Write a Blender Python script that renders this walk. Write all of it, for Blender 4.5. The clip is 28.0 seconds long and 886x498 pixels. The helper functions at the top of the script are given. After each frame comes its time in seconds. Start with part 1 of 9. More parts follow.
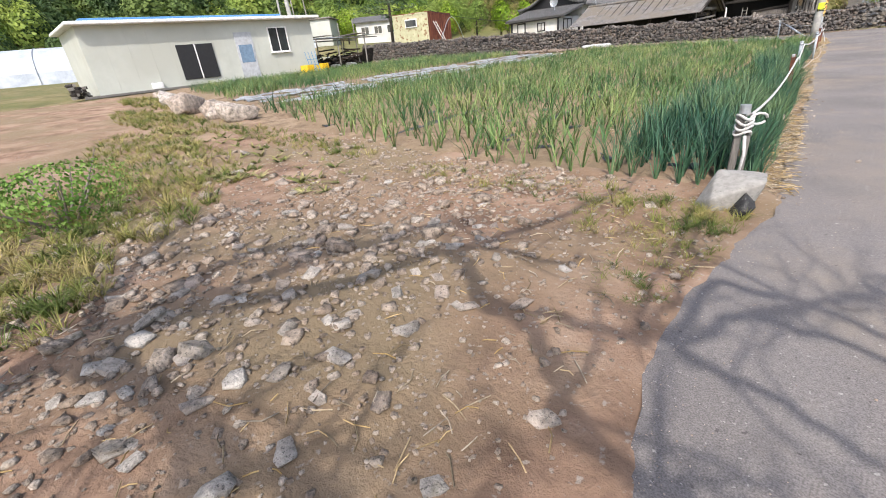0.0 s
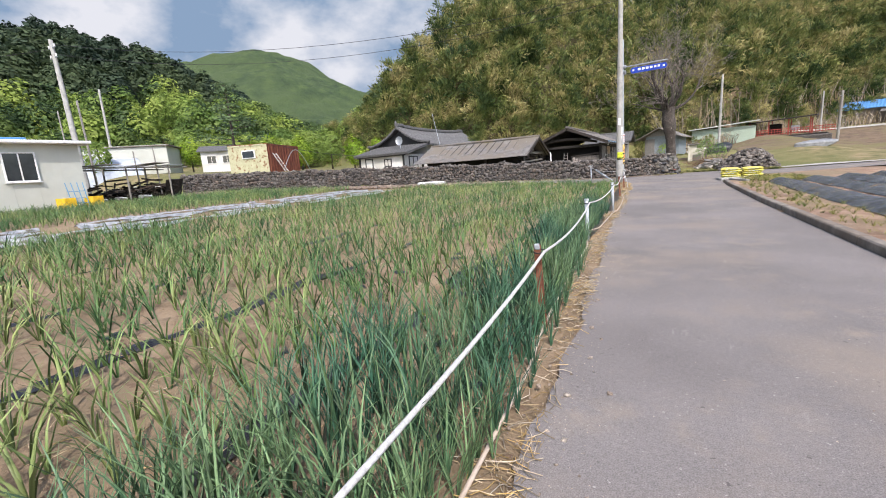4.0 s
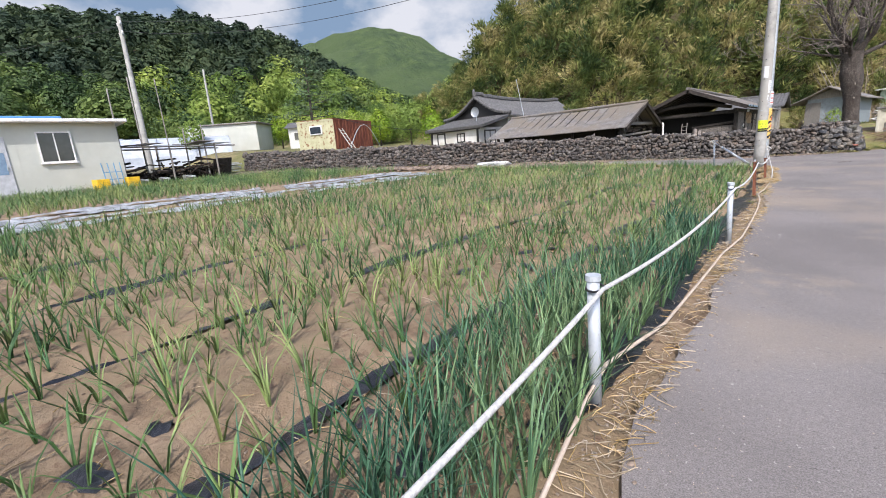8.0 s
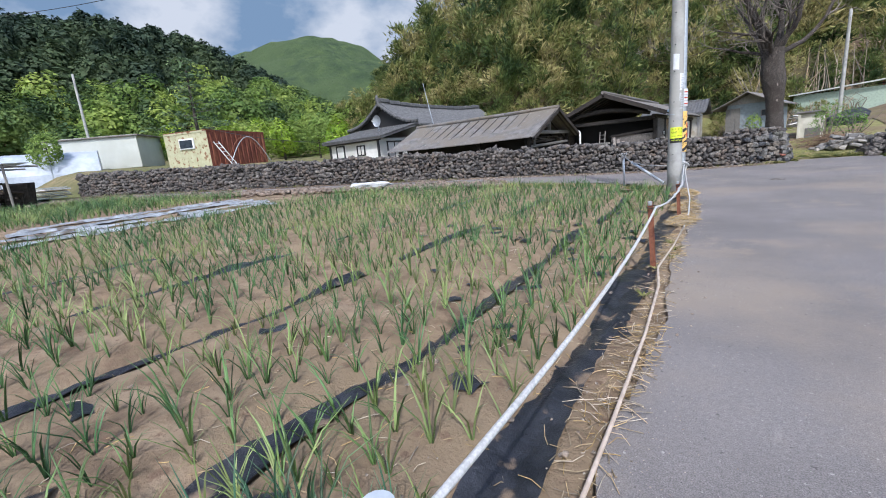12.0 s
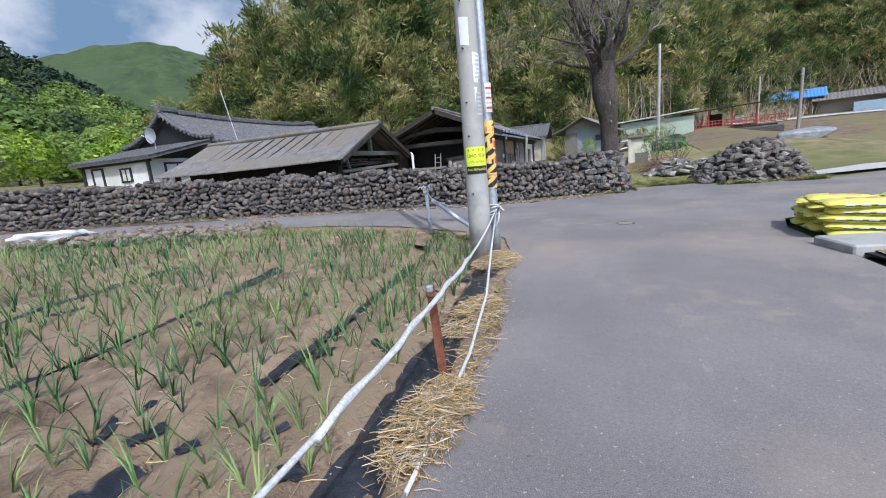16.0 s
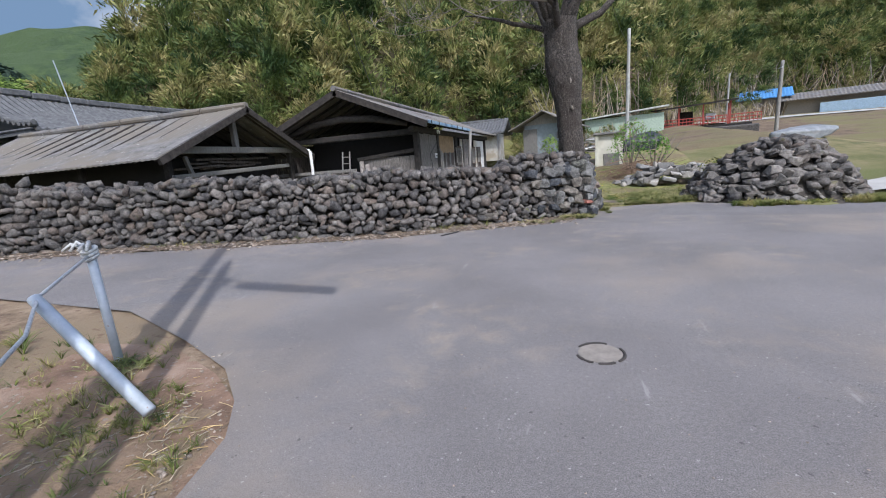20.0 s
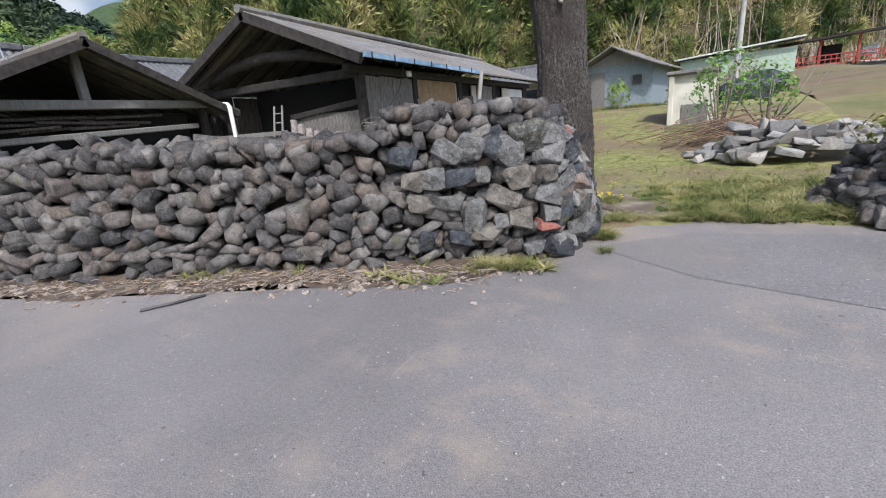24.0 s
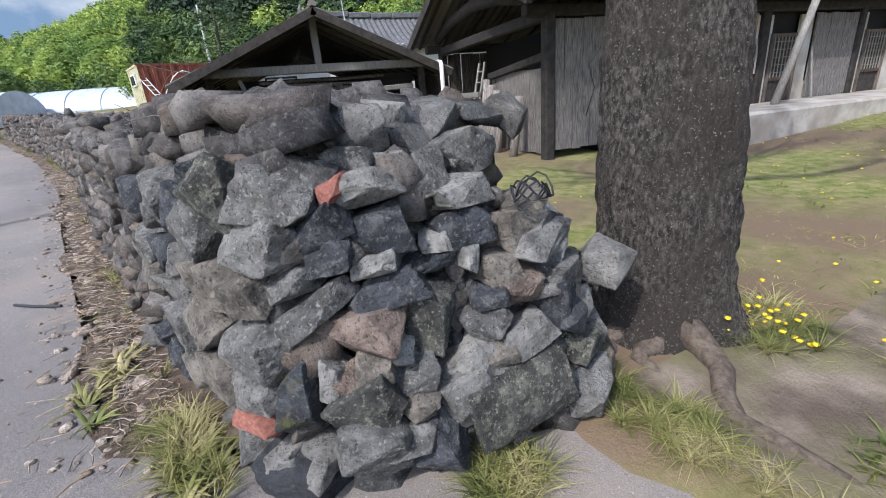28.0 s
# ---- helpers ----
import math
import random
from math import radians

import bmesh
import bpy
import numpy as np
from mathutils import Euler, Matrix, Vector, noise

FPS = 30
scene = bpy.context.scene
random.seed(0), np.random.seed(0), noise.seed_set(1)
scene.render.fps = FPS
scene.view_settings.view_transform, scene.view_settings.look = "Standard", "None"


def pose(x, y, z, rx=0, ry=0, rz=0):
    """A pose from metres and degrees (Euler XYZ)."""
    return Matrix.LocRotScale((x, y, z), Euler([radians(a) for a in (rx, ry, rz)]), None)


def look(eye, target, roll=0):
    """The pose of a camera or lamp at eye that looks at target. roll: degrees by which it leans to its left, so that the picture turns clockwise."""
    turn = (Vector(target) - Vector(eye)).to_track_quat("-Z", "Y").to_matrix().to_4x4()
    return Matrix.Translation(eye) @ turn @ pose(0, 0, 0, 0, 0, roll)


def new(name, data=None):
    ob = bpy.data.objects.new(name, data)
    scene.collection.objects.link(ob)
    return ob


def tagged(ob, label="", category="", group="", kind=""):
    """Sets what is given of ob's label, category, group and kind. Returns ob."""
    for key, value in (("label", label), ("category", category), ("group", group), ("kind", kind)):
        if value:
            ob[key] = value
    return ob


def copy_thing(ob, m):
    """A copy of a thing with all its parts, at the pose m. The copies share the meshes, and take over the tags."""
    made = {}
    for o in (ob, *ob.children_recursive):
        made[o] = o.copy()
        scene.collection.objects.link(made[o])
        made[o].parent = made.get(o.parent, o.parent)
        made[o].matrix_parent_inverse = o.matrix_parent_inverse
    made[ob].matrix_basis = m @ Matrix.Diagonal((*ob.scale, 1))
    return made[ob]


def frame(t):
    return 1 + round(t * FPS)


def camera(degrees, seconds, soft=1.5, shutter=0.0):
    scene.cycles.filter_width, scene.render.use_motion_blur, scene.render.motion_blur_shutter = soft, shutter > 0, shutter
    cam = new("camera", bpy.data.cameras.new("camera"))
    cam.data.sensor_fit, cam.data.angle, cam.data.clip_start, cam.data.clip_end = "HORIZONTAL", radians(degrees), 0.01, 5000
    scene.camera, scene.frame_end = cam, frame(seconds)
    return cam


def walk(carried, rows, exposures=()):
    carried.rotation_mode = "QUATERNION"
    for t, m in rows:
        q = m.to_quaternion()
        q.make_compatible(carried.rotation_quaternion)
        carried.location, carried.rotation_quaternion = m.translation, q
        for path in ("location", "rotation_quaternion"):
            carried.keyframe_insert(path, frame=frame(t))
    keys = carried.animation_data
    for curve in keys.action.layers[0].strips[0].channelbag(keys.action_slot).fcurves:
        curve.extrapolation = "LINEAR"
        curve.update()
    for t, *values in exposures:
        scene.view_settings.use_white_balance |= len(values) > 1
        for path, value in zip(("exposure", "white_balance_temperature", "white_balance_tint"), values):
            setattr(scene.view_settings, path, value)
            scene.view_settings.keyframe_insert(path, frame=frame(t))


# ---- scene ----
import itertools

cam = camera(92.2, 28.0, soft=1.0)
# seconds, eye and point looked at in metres, roll in degrees
PATH = [
    (0, (0.046, 0.025, 1.353), (-1.27, 1.274, 0.512), -6.1),
    (0.5, (0.087, 0.752, 1.372), (-1.051, 2.169, 0.54), -3.6),
    (1, (0.017, 1.528, 1.428), (-0.977, 3.084, 0.659), -4.2),
    (1.5, (-0.003, 2.222, 1.498), (-0.98, 3.829, 0.819), -4.4),
    (2, (-0.068, 3.018, 1.55), (-1.006, 4.718, 1.068), -2.5),
    (2.5, (-0.067, 3.86, 1.549), (-0.979, 5.61, 1.224), -4.7),
    (4.5, (-0.095, 6.841, 1.379), (-1.17, 8.476, 0.964), -2.8),
    (5, (-0.169, 7.516, 1.378), (-1.382, 9.039, 0.92), -2.4),
    (5.5, (-0.301, 8.23, 1.432), (-1.546, 9.723, 0.962), -2.9),
    (6, (-0.373, 8.961, 1.442), (-1.663, 10.418, 0.98), -3.2),
    (6.5, (-0.468, 9.748, 1.433), (-1.777, 11.191, 0.98), -2.4),
    (7, (-0.531, 10.492, 1.424), (-1.852, 11.928, 0.985), -3.4),
    (7.5, (-0.624, 11.213, 1.399), (-1.959, 12.636, 0.958), -2.9),
    (8, (-0.681, 11.93, 1.414), (-2.049, 13.32, 0.972), -4.3),
    (8.5, (-0.743, 12.617, 1.404), (-2.139, 13.975, 0.949), -4.3),
    (9, (-0.807, 13.328, 1.452), (-2.2, 14.69, 0.999), -4.8),
    (9.5, (-0.848, 14.086, 1.461), (-2.235, 15.456, 1.014), -4.7),
    (10, (-0.94, 14.835, 1.497), (-2.301, 16.234, 1.058), -4.6),
    (10.5, (-1.004, 15.585, 1.501), (-2.358, 16.993, 1.071), -4.9),
    (11, (-1.093, 16.373, 1.484), (-2.433, 17.794, 1.053), -5.2),
    (11.5, (-1.144, 17.122, 1.51), (-2.457, 18.572, 1.097), -6.3),
    (12, (-1.203, 17.908, 1.474), (-2.409, 19.447, 1.054), -5.3),
    (12.5, (-1.24, 18.698, 1.514), (-2.343, 20.314, 1.098), -6.0),
    (13, (-1.287, 19.409, 1.537), (-2.307, 21.076, 1.11), -5.3),
    (13.5, (-1.399, 20.29, 1.509), (-2.314, 22.019, 1.091), -6.2),
    (15.5, (-1.448, 23.402, 1.436), (-2.156, 25.23, 1.041), -4.4),
    (16, (-1.421, 24.149, 1.445), (-2.137, 25.978, 1.065), -5.2),
    (16.5, (-1.394, 24.883, 1.435), (-2.133, 26.703, 1.06), -4.1),
    (17, (-1.326, 25.68, 1.472), (-2.062, 27.503, 1.102), -5.6),
    (17.5, (-1.247, 26.444, 1.461), (-1.958, 28.275, 1.081), -4.8),
    (18, (-1.249, 27.237, 1.485), (-1.913, 29.085, 1.105), -4.1),
    (18.5, (-1.236, 27.958, 1.502), (-1.886, 29.812, 1.127), -4.5),
    (19, (-1.26, 28.76, 1.476), (-1.895, 30.618, 1.098), -4.6),
    (19.5, (-1.247, 29.509, 1.495), (-1.854, 31.377, 1.115), -6.8),
    (20, (-1.244, 30.268, 1.48), (-1.824, 32.139, 1.075), -4.6),
    (20.5, (-1.239, 31.02, 1.513), (-1.811, 32.892, 1.103), -4.7),
    (21, (-1.139, 31.746, 1.46), (-1.728, 33.6, 0.994), -4.2),
    (21.5, (-1.065, 32.519, 1.472), (-1.651, 34.353, 0.932), -6.2),
    (23.5, (-0.068, 35.939, 1.266), (-0.958, 37.638, 0.699), -4.4),
    (24, (0.081, 36.628, 1.302), (-0.843, 38.308, 0.733), -5.0),
    (24.5, (0.271, 37.301, 1.306), (-0.681, 38.965, 0.734), -3.5),
    (25, (0.422, 37.971, 1.348), (-0.55, 39.625, 0.786), -4.0),
    (25.5, (0.592, 38.553, 1.35), (-0.559, 40.1, 0.816), -3.4),
    (26, (0.648, 39.146, 1.313), (-0.612, 40.604, 0.777), -1.3),
    (26.5, (0.665, 39.611, 1.321), (-0.993, 40.587, 0.776), -3.2),
    (27, (0.652, 39.987, 1.338), (-1.166, 40.59, 0.765), -0.9),
    (27.5, (0.553, 40.289, 1.354), (-1.287, 40.764, 0.73), -0.7),
    (28, (0.588, 40.666, 1.373), (-1.196, 41.277, 0.707), -4.8),
]
EXPOSURES = [(0.0, 1.1, 6700, 12), (5.0, 1.02, 6450, 14), (11.0, 0.97, 6250, 14), (12.3, 0.79, 5800, 11), (17.0, 0.79, 5750, 11), (19.0, 0.66, 5750, 11), (21.0, 0.9, 5950, 11), (26.0, 1.0, 6000, 11), (28.0, 1.05, 5950, 11)]
walk(cam, [(t, look(eye, target, roll)) for t, eye, target, roll in PATH], EXPOSURES)

# ---- light ----
SUN_FROM = Vector((0.42, -0.6, 0.8)).normalized()
sky_world = bpy.data.worlds.new("sky")
scene.world = sky_world
sky_world.use_nodes = True
wn = sky_world.node_tree
sky_tex = wn.nodes.new("ShaderNodeTexSky")
sky_tex.sky_type = "NISHITA"
sky_tex.sun_disc = False
sky_tex.sun_elevation = math.asin(SUN_FROM.z)
sky_tex.sun_rotation = math.atan2(SUN_FROM.x, SUN_FROM.y)
sky_tex.air_density, sky_tex.dust_density, sky_tex.ozone_density = 1.0, 2.0, 1.0
wn.links.new(sky_tex.outputs[0], wn.nodes["Background"].inputs[0])
wn.nodes["Background"].inputs[1].default_value = 0.15
sun = new("sun", bpy.data.lights.new("sun", "SUN"))
sun.data.energy, sun.data.angle, sun.data.color = 2.15, radians(0.8), (1.0, 0.95, 0.88)
sun.matrix_world = look(SUN_FROM * 50, (0, 0, 0))

# ---- materials ----
def material(name, colors, rough=0.8, scale=4.0, detail=6.0, bump=0.3, bump_scale=40.0, dist=0.02, metal=0.0,
             stretch=(1, 1, 1), vary="", spots=None, spot_scale=8.0, spot_cut=0.6, second=None, second_scale=0.6, spec=0.4, glow=0.0):
    """A surface: a colour ramp over noise, a second tint at a larger scale, spots, and fine relief. vary: 'object' or 'island' shifts brightness piece by piece."""
    m = bpy.data.materials.new(name)
    m.use_nodes = True
    nt = m.node_tree
    n, l = nt.nodes, nt.links
    bsdf = n["Principled BSDF"]
    co = n.new("ShaderNodeTexCoord")
    mp = n.new("ShaderNodeMapping")
    mp.inputs["Scale"].default_value = stretch
    l.new(co.outputs["Object"], mp.inputs[0])
    nz = n.new("ShaderNodeTexNoise")
    nz.inputs["Scale"].default_value, nz.inputs["Detail"].default_value, nz.inputs["Roughness"].default_value = scale, detail, 0.65
    l.new(mp.outputs[0], nz.inputs["Vector"])
    rp = n.new("ShaderNodeValToRGB")
    els = rp.color_ramp.elements
    k = len(colors)
    els[0].position, els[1].position = 0.37, 0.63
    for i in range(1, k - 1):
        els.new(0.37 + 0.26 * i / (k - 1))
    for e, c in zip(els, colors):
        e.color = (*c, 1)
    l.new(nz.outputs[0], rp.inputs[0])
    out = rp.outputs[0]

    def mix(kind, fac, a, b):
        x = n.new("ShaderNodeMix")
        x.data_type, x.blend_type = "RGBA", kind
        for sock, v in ((x.inputs[0], fac), (x.inputs[6], a), (x.inputs[7], b)):
            if hasattr(v, "links"):
                l.new(v, sock)
            else:
                sock.default_value = v
        return x.outputs[2]

    if second:
        n2 = n.new("ShaderNodeTexNoise")
        n2.inputs["Scale"].default_value, n2.inputs["Detail"].default_value = second_scale, 3.0
        l.new(co.outputs["Object"], n2.inputs["Vector"])
        r2 = n.new("ShaderNodeMapRange")
        r2.inputs[1].default_value, r2.inputs[2].default_value = 0.42, 0.62
        l.new(n2.outputs[0], r2.inputs[0])
        out = mix("MIX", r2.outputs[0], out, (*second, 1))
    if spots:
        n3 = n.new("ShaderNodeTexNoise")
        n3.inputs["Scale"].default_value, n3.inputs["Detail"].default_value = spot_scale, 8.0
        l.new(co.outputs["Object"], n3.inputs["Vector"])
        r3 = n.new("ShaderNodeMapRange")
        r3.inputs[1].default_value, r3.inputs[2].default_value = spot_cut, spot_cut + 0.08
        l.new(n3.outputs[0], r3.inputs[0])
        out = mix("MIX", r3.outputs[0], out, (*spots, 1))
    if vary:
        if vary == "object":
            rnd = n.new("ShaderNodeObjectInfo").outputs["Random"]
        else:
            rnd = n.new("ShaderNodeNewGeometry").outputs["Random Per Island"]
        hv = n.new("ShaderNodeHueSaturation")
        mr = n.new("ShaderNodeMapRange")
        mr.inputs[3].default_value, mr.inputs[4].default_value = 0.4, 1.5
        l.new(rnd, mr.inputs[0])
        mh = n.new("ShaderNodeMath")
        mh.operation = "MULTIPLY_ADD"
        mh.inputs[1].default_value, mh.inputs[2].default_value = 7.31, 0.0
        l.new(rnd, mh.inputs[0])
        fr = n.new("ShaderNodeMath")
        fr.operation = "FRACT"
        l.new(mh.outputs[0], fr.inputs[0])
        ms = n.new("ShaderNodeMapRange")
        ms.inputs[3].default_value, ms.inputs[4].default_value = 0.5, 1.35
        l.new(fr.outputs[0], ms.inputs[0])
        l.new(mr.outputs[0], hv.inputs["Value"])
        l.new(ms.outputs[0], hv.inputs["Saturation"])
        l.new(out, hv.inputs["Color"])
        out = hv.outputs[0]
    l.new(out, bsdf.inputs["Base Color"])
    bsdf.inputs["Roughness"].default_value, bsdf.inputs["Metallic"].default_value = rough, metal
    bsdf.inputs["Specular IOR Level"].default_value = spec
    if bump:
        nb = n.new("ShaderNodeTexNoise")
        nb.inputs["Scale"].default_value, nb.inputs["Detail"].default_value, nb.inputs["Roughness"].default_value = bump_scale, 6.0, 0.7
        l.new(mp.outputs[0], nb.inputs["Vector"])
        bp = n.new("ShaderNodeBump")
        bp.inputs["Strength"].default_value, bp.inputs["Distance"].default_value = bump, dist
        l.new(nb.outputs[0], bp.inputs["Height"])
        l.new(bp.outputs[0], bsdf.inputs["Normal"])
    return m


def leafy(name, colors, scale=0.15, rough=0.55, trans=0.25, vary_lo=0.55, vary_hi=1.45):
    """Foliage: tint by place at a large scale, brightness leaf by leaf, some light through the leaf."""
    m = bpy.data.materials.new(name)
    m.use_nodes = True
    n, l = m.node_tree.nodes, m.node_tree.links
    bsdf = n["Principled BSDF"]
    co = n.new("ShaderNodeTexCoord")
    nz = n.new("ShaderNodeTexNoise")
    nz.inputs["Scale"].default_value, nz.inputs["Detail"].default_value = scale, 3.0
    l.new(co.outputs["Object"], nz.inputs["Vector"])
    rp = n.new("ShaderNodeValToRGB")
    els = rp.color_ramp.elements
    k = len(colors)
    els[0].position, els[1].position = 0.38, 0.62
    for i in range(1, k - 1):
        els.new(0.38 + 0.24 * i / (k - 1))
    for e, c in zip(els, colors):
        e.color = (*c, 1)
    l.new(nz.outputs[0], rp.inputs[0])
    geo = n.new("ShaderNodeNewGeometry")
    mr = n.new("ShaderNodeMapRange")
    mr.inputs[3].default_value, mr.inputs[4].default_value = vary_lo, vary_hi
    l.new(geo.outputs["Random Per Island"], mr.inputs[0])
    hv = n.new("ShaderNodeHueSaturation")
    l.new(mr.outputs[0], hv.inputs["Value"])
    l.new(rp.outputs[0], hv.inputs["Color"])
    l.new(hv.outputs[0], bsdf.inputs["Base Color"])
    bsdf.inputs["Roughness"].default_value = rough
    bsdf.inputs["Specular IOR Level"].default_value = 0.25
    if trans:
        tr = n.new("ShaderNodeBsdfTranslucent")
        l.new(hv.outputs[0], tr.inputs[0])
        mx = n.new("ShaderNodeMixShader")
        mx.inputs[0].default_value = trans
        l.new(bsdf.outputs[0], mx.inputs[1])
        l.new(tr.outputs[0], mx.inputs[2])
        l.new(mx.outputs[0], n["Material Output"].inputs[0])
    return m


def plain(name, color, rough=0.6, metal=0.0, bump=0.05, vary=0.12, scale=6.0):
    lo = tuple(c * (1 - vary) for c in color)
    hi = tuple(min(1, c * (1 + vary)) for c in color)
    return material(name, [lo, hi], rough, scale, 4, bump, 60, 0.004, metal)


def stone_mat(name, palette, by="object", lichen=(0.36, 0.35, 0.32), lichen_amount=0.7, mottle=14.0):
    """Broken stone: each piece takes its own colour from a palette; mottling, lichen, dark specks and a rough face at true scale."""
    m = bpy.data.materials.new(name)
    m.use_nodes = True
    n, l = m.node_tree.nodes, m.node_tree.links
    bsdf = n["Principled BSDF"]
    geo = n.new("ShaderNodeNewGeometry")
    rnd = n.new("ShaderNodeObjectInfo").outputs["Random"] if by == "object" else geo.outputs["Random Per Island"]
    rp = n.new("ShaderNodeValToRGB")
    els = rp.color_ramp.elements
    for i in range(1, len(palette) - 1):
        els.new(i / (len(palette) - 1))
    for e, c in zip(els, palette):
        e.color = (*c, 1)
    l.new(rnd, rp.inputs[0])

    def grain(scale, detail, lo, hi, a, b):
        z = n.new("ShaderNodeTexNoise")
        z.inputs["Scale"].default_value, z.inputs["Detail"].default_value, z.inputs["Roughness"].default_value = scale, detail, 0.65
        l.new(geo.outputs["Position"], z.inputs["Vector"])
        r = n.new("ShaderNodeMapRange")
        for k, v in zip((1, 2, 3, 4), (lo, hi, a, b)):
            r.inputs[k].default_value = v
        l.new(z.outputs[0], r.inputs[0])
        return r.outputs[0], z.outputs[0]

    def mix(fac, a, b):
        x = n.new("ShaderNodeMix")
        x.data_type = "RGBA"
        l.new(fac, x.inputs[0])
        l.new(a, x.inputs[6])
        x.inputs[7].default_value = (*b, 1)
        return x.outputs[2]

    shade, _ = grain(mottle * 0.75, 10, 0.36, 0.64, 0.5, 1.42)
    hv = n.new("ShaderNodeHueSaturation")
    l.new(shade, hv.inputs["Value"])
    l.new(rp.outputs[0], hv.inputs["Color"])
    out = mix(grain(60, 10, 0.55, 0.66, 0, lichen_amount)[0], hv.outputs[0], lichen)
    out = mix(grain(13, 8, 0.52, 0.64, 0, lichen_amount * 0.8)[0], out, tuple(c * 0.8 for c in lichen))
    out = mix(grain(70, 6, 0.56, 0.64, 0, 0.7)[0], out, (0.03, 0.029, 0.028))
    out = mix(grain(3.1, 7, 0.63, 0.7, 0, 0.55)[0], out, (0.12, 0.115, 0.035))
    l.new(out, bsdf.inputs["Base Color"])
    bsdf.inputs["Roughness"].default_value, bsdf.inputs["Specular IOR Level"].default_value = 0.92, 0.3
    _, fine = grain(75, 8, 0, 1, 0, 1)
    bp = n.new("ShaderNodeBump")
    bp.inputs["Strength"].default_value, bp.inputs["Distance"].default_value = 1.0, 0.02
    l.new(fine, bp.inputs["Height"])
    l.new(bp.outputs[0], bsdf.inputs["Normal"])
    return m


def asphalt_mat(name, base, dust, wear=0.5):
    """Worn asphalt: fine grain with pale chips, tar-dark blotches, drifts of tan dust, faint scuffs."""
    m = bpy.data.materials.new(name)
    m.use_nodes = True
    n, l = m.node_tree.nodes, m.node_tree.links
    bsdf = n["Principled BSDF"]
    geo = n.new("ShaderNodeNewGeometry")

    def grain(scale, detail, lo, hi, a, b, stretch=None, rough=0.6):
        src = geo.outputs["Position"]
        if stretch:
            mp = n.new("ShaderNodeMapping")
            mp.inputs["Scale"].default_value = stretch
            mp.inputs["Rotation"].default_value = (0, 0, 0.35)
            l.new(src, mp.inputs[0])
            src = mp.outputs[0]
        z = n.new("ShaderNodeTexNoise")
        z.inputs["Scale"].default_value, z.inputs["Detail"].default_value, z.inputs["Roughness"].default_value = scale, detail, rough
        l.new(src, z.inputs["Vector"])
        r = n.new("ShaderNodeMapRange")
        for k, v in zip((1, 2, 3, 4), (lo, hi, a, b)):
            r.inputs[k].default_value = v
        l.new(z.outputs[0], r.inputs[0])
        return r.outputs[0], z.outputs[0]

    def times(a, b):
        x = n.new("ShaderNodeMath")
        x.operation = "MULTIPLY"
        l.new(a, x.inputs[0])
        l.new(b, x.inputs[1])
        return x.outputs[0]

    def mix(fac, a, b):
        x = n.new("ShaderNodeMix")
        x.data_type = "RGBA"
        l.new(fac, x.inputs[0])
        l.new(a, x.inputs[6])
        x.inputs[7].default_value = (*b, 1)
        return x.outputs[2]

    hv = n.new("ShaderNodeHueSaturation")
    hv.inputs["Color"].default_value = (*base, 1)
    l.new(times(times(grain(140, 3, 0.38, 0.62, 0.72, 1.28)[0], grain(38, 3, 0.38, 0.62, 0.91, 1.09)[0]), grain(0.45, 6, 0.36, 0.64, 0.86, 1.14)[0]), hv.inputs["Value"])
    out = mix(grain(0.3, 9, 0.5, 0.66, 0, wear)[0], hv.outputs[0], dust)
    out = mix(times(grain(0.55, 4, 0.5, 0.62, 0, 1)[0], grain(3.2, 9, 0.48, 0.72, 0, 0.6)[0]), out, (0.31, 0.255, 0.19))
    out = mix(times(grain(0.8, 3, 0.52, 0.6, 0, 1)[0], grain(55, 4, 0.52, 0.62, 0, 0.22)[0]), out, (0.32, 0.305, 0.29))
    out = mix(times(grain(1.6, 5, 0.58, 0.66, 0, 1)[0], grain(2.0, 6, 0.6, 0.66, 0, 0.55, (7, 0.7, 1))[0]), out, (0.32, 0.305, 0.285))
    out = mix(grain(34, 2, 0.68, 0.71, 0, 0.75)[0], out, (0.4, 0.38, 0.35))
    out = mix(grain(21, 2, 0.7, 0.72, 0, 0.6)[0], out, (0.05, 0.045, 0.042))
    l.new(out, bsdf.inputs["Base Color"])
    bsdf.inputs["Roughness"].default_value, bsdf.inputs["Specular IOR Level"].default_value = 0.85, 0.35
    _, fine = grain(130, 5, 0, 1, 0, 1)
    bp = n.new("ShaderNodeBump")
    bp.inputs["Strength"].default_value, bp.inputs["Distance"].default_value = 0.7, 0.006
    l.new(fine, bp.inputs["Height"])
    l.new(bp.outputs[0], bsdf.inputs["Normal"])
    return m


ASPHALT = asphalt_mat("asphalt", (0.182, 0.166, 0.159), (0.28, 0.232, 0.185), 0.7)
SOIL = material("field_soil", [(0.14, 0.094, 0.06), (0.265, 0.19, 0.122), (0.36, 0.268, 0.18)], 0.95, 2.6, 10, 1.0, 30, 0.03, spots=(0.2, 0.13, 0.085), spot_scale=9, spot_cut=0.6,
                second=(0.27, 0.2, 0.125), second_scale=0.5)
DIRT = material("dirt_yard", [(0.17, 0.105, 0.07), (0.29, 0.185, 0.125), (0.38, 0.265, 0.19)], 0.95, 1.6, 9, 0.9, 30, 0.03,
                second=(0.24, 0.18, 0.11), second_scale=0.45, spots=(0.36, 0.31, 0.26), spot_scale=22, spot_cut=0.62)
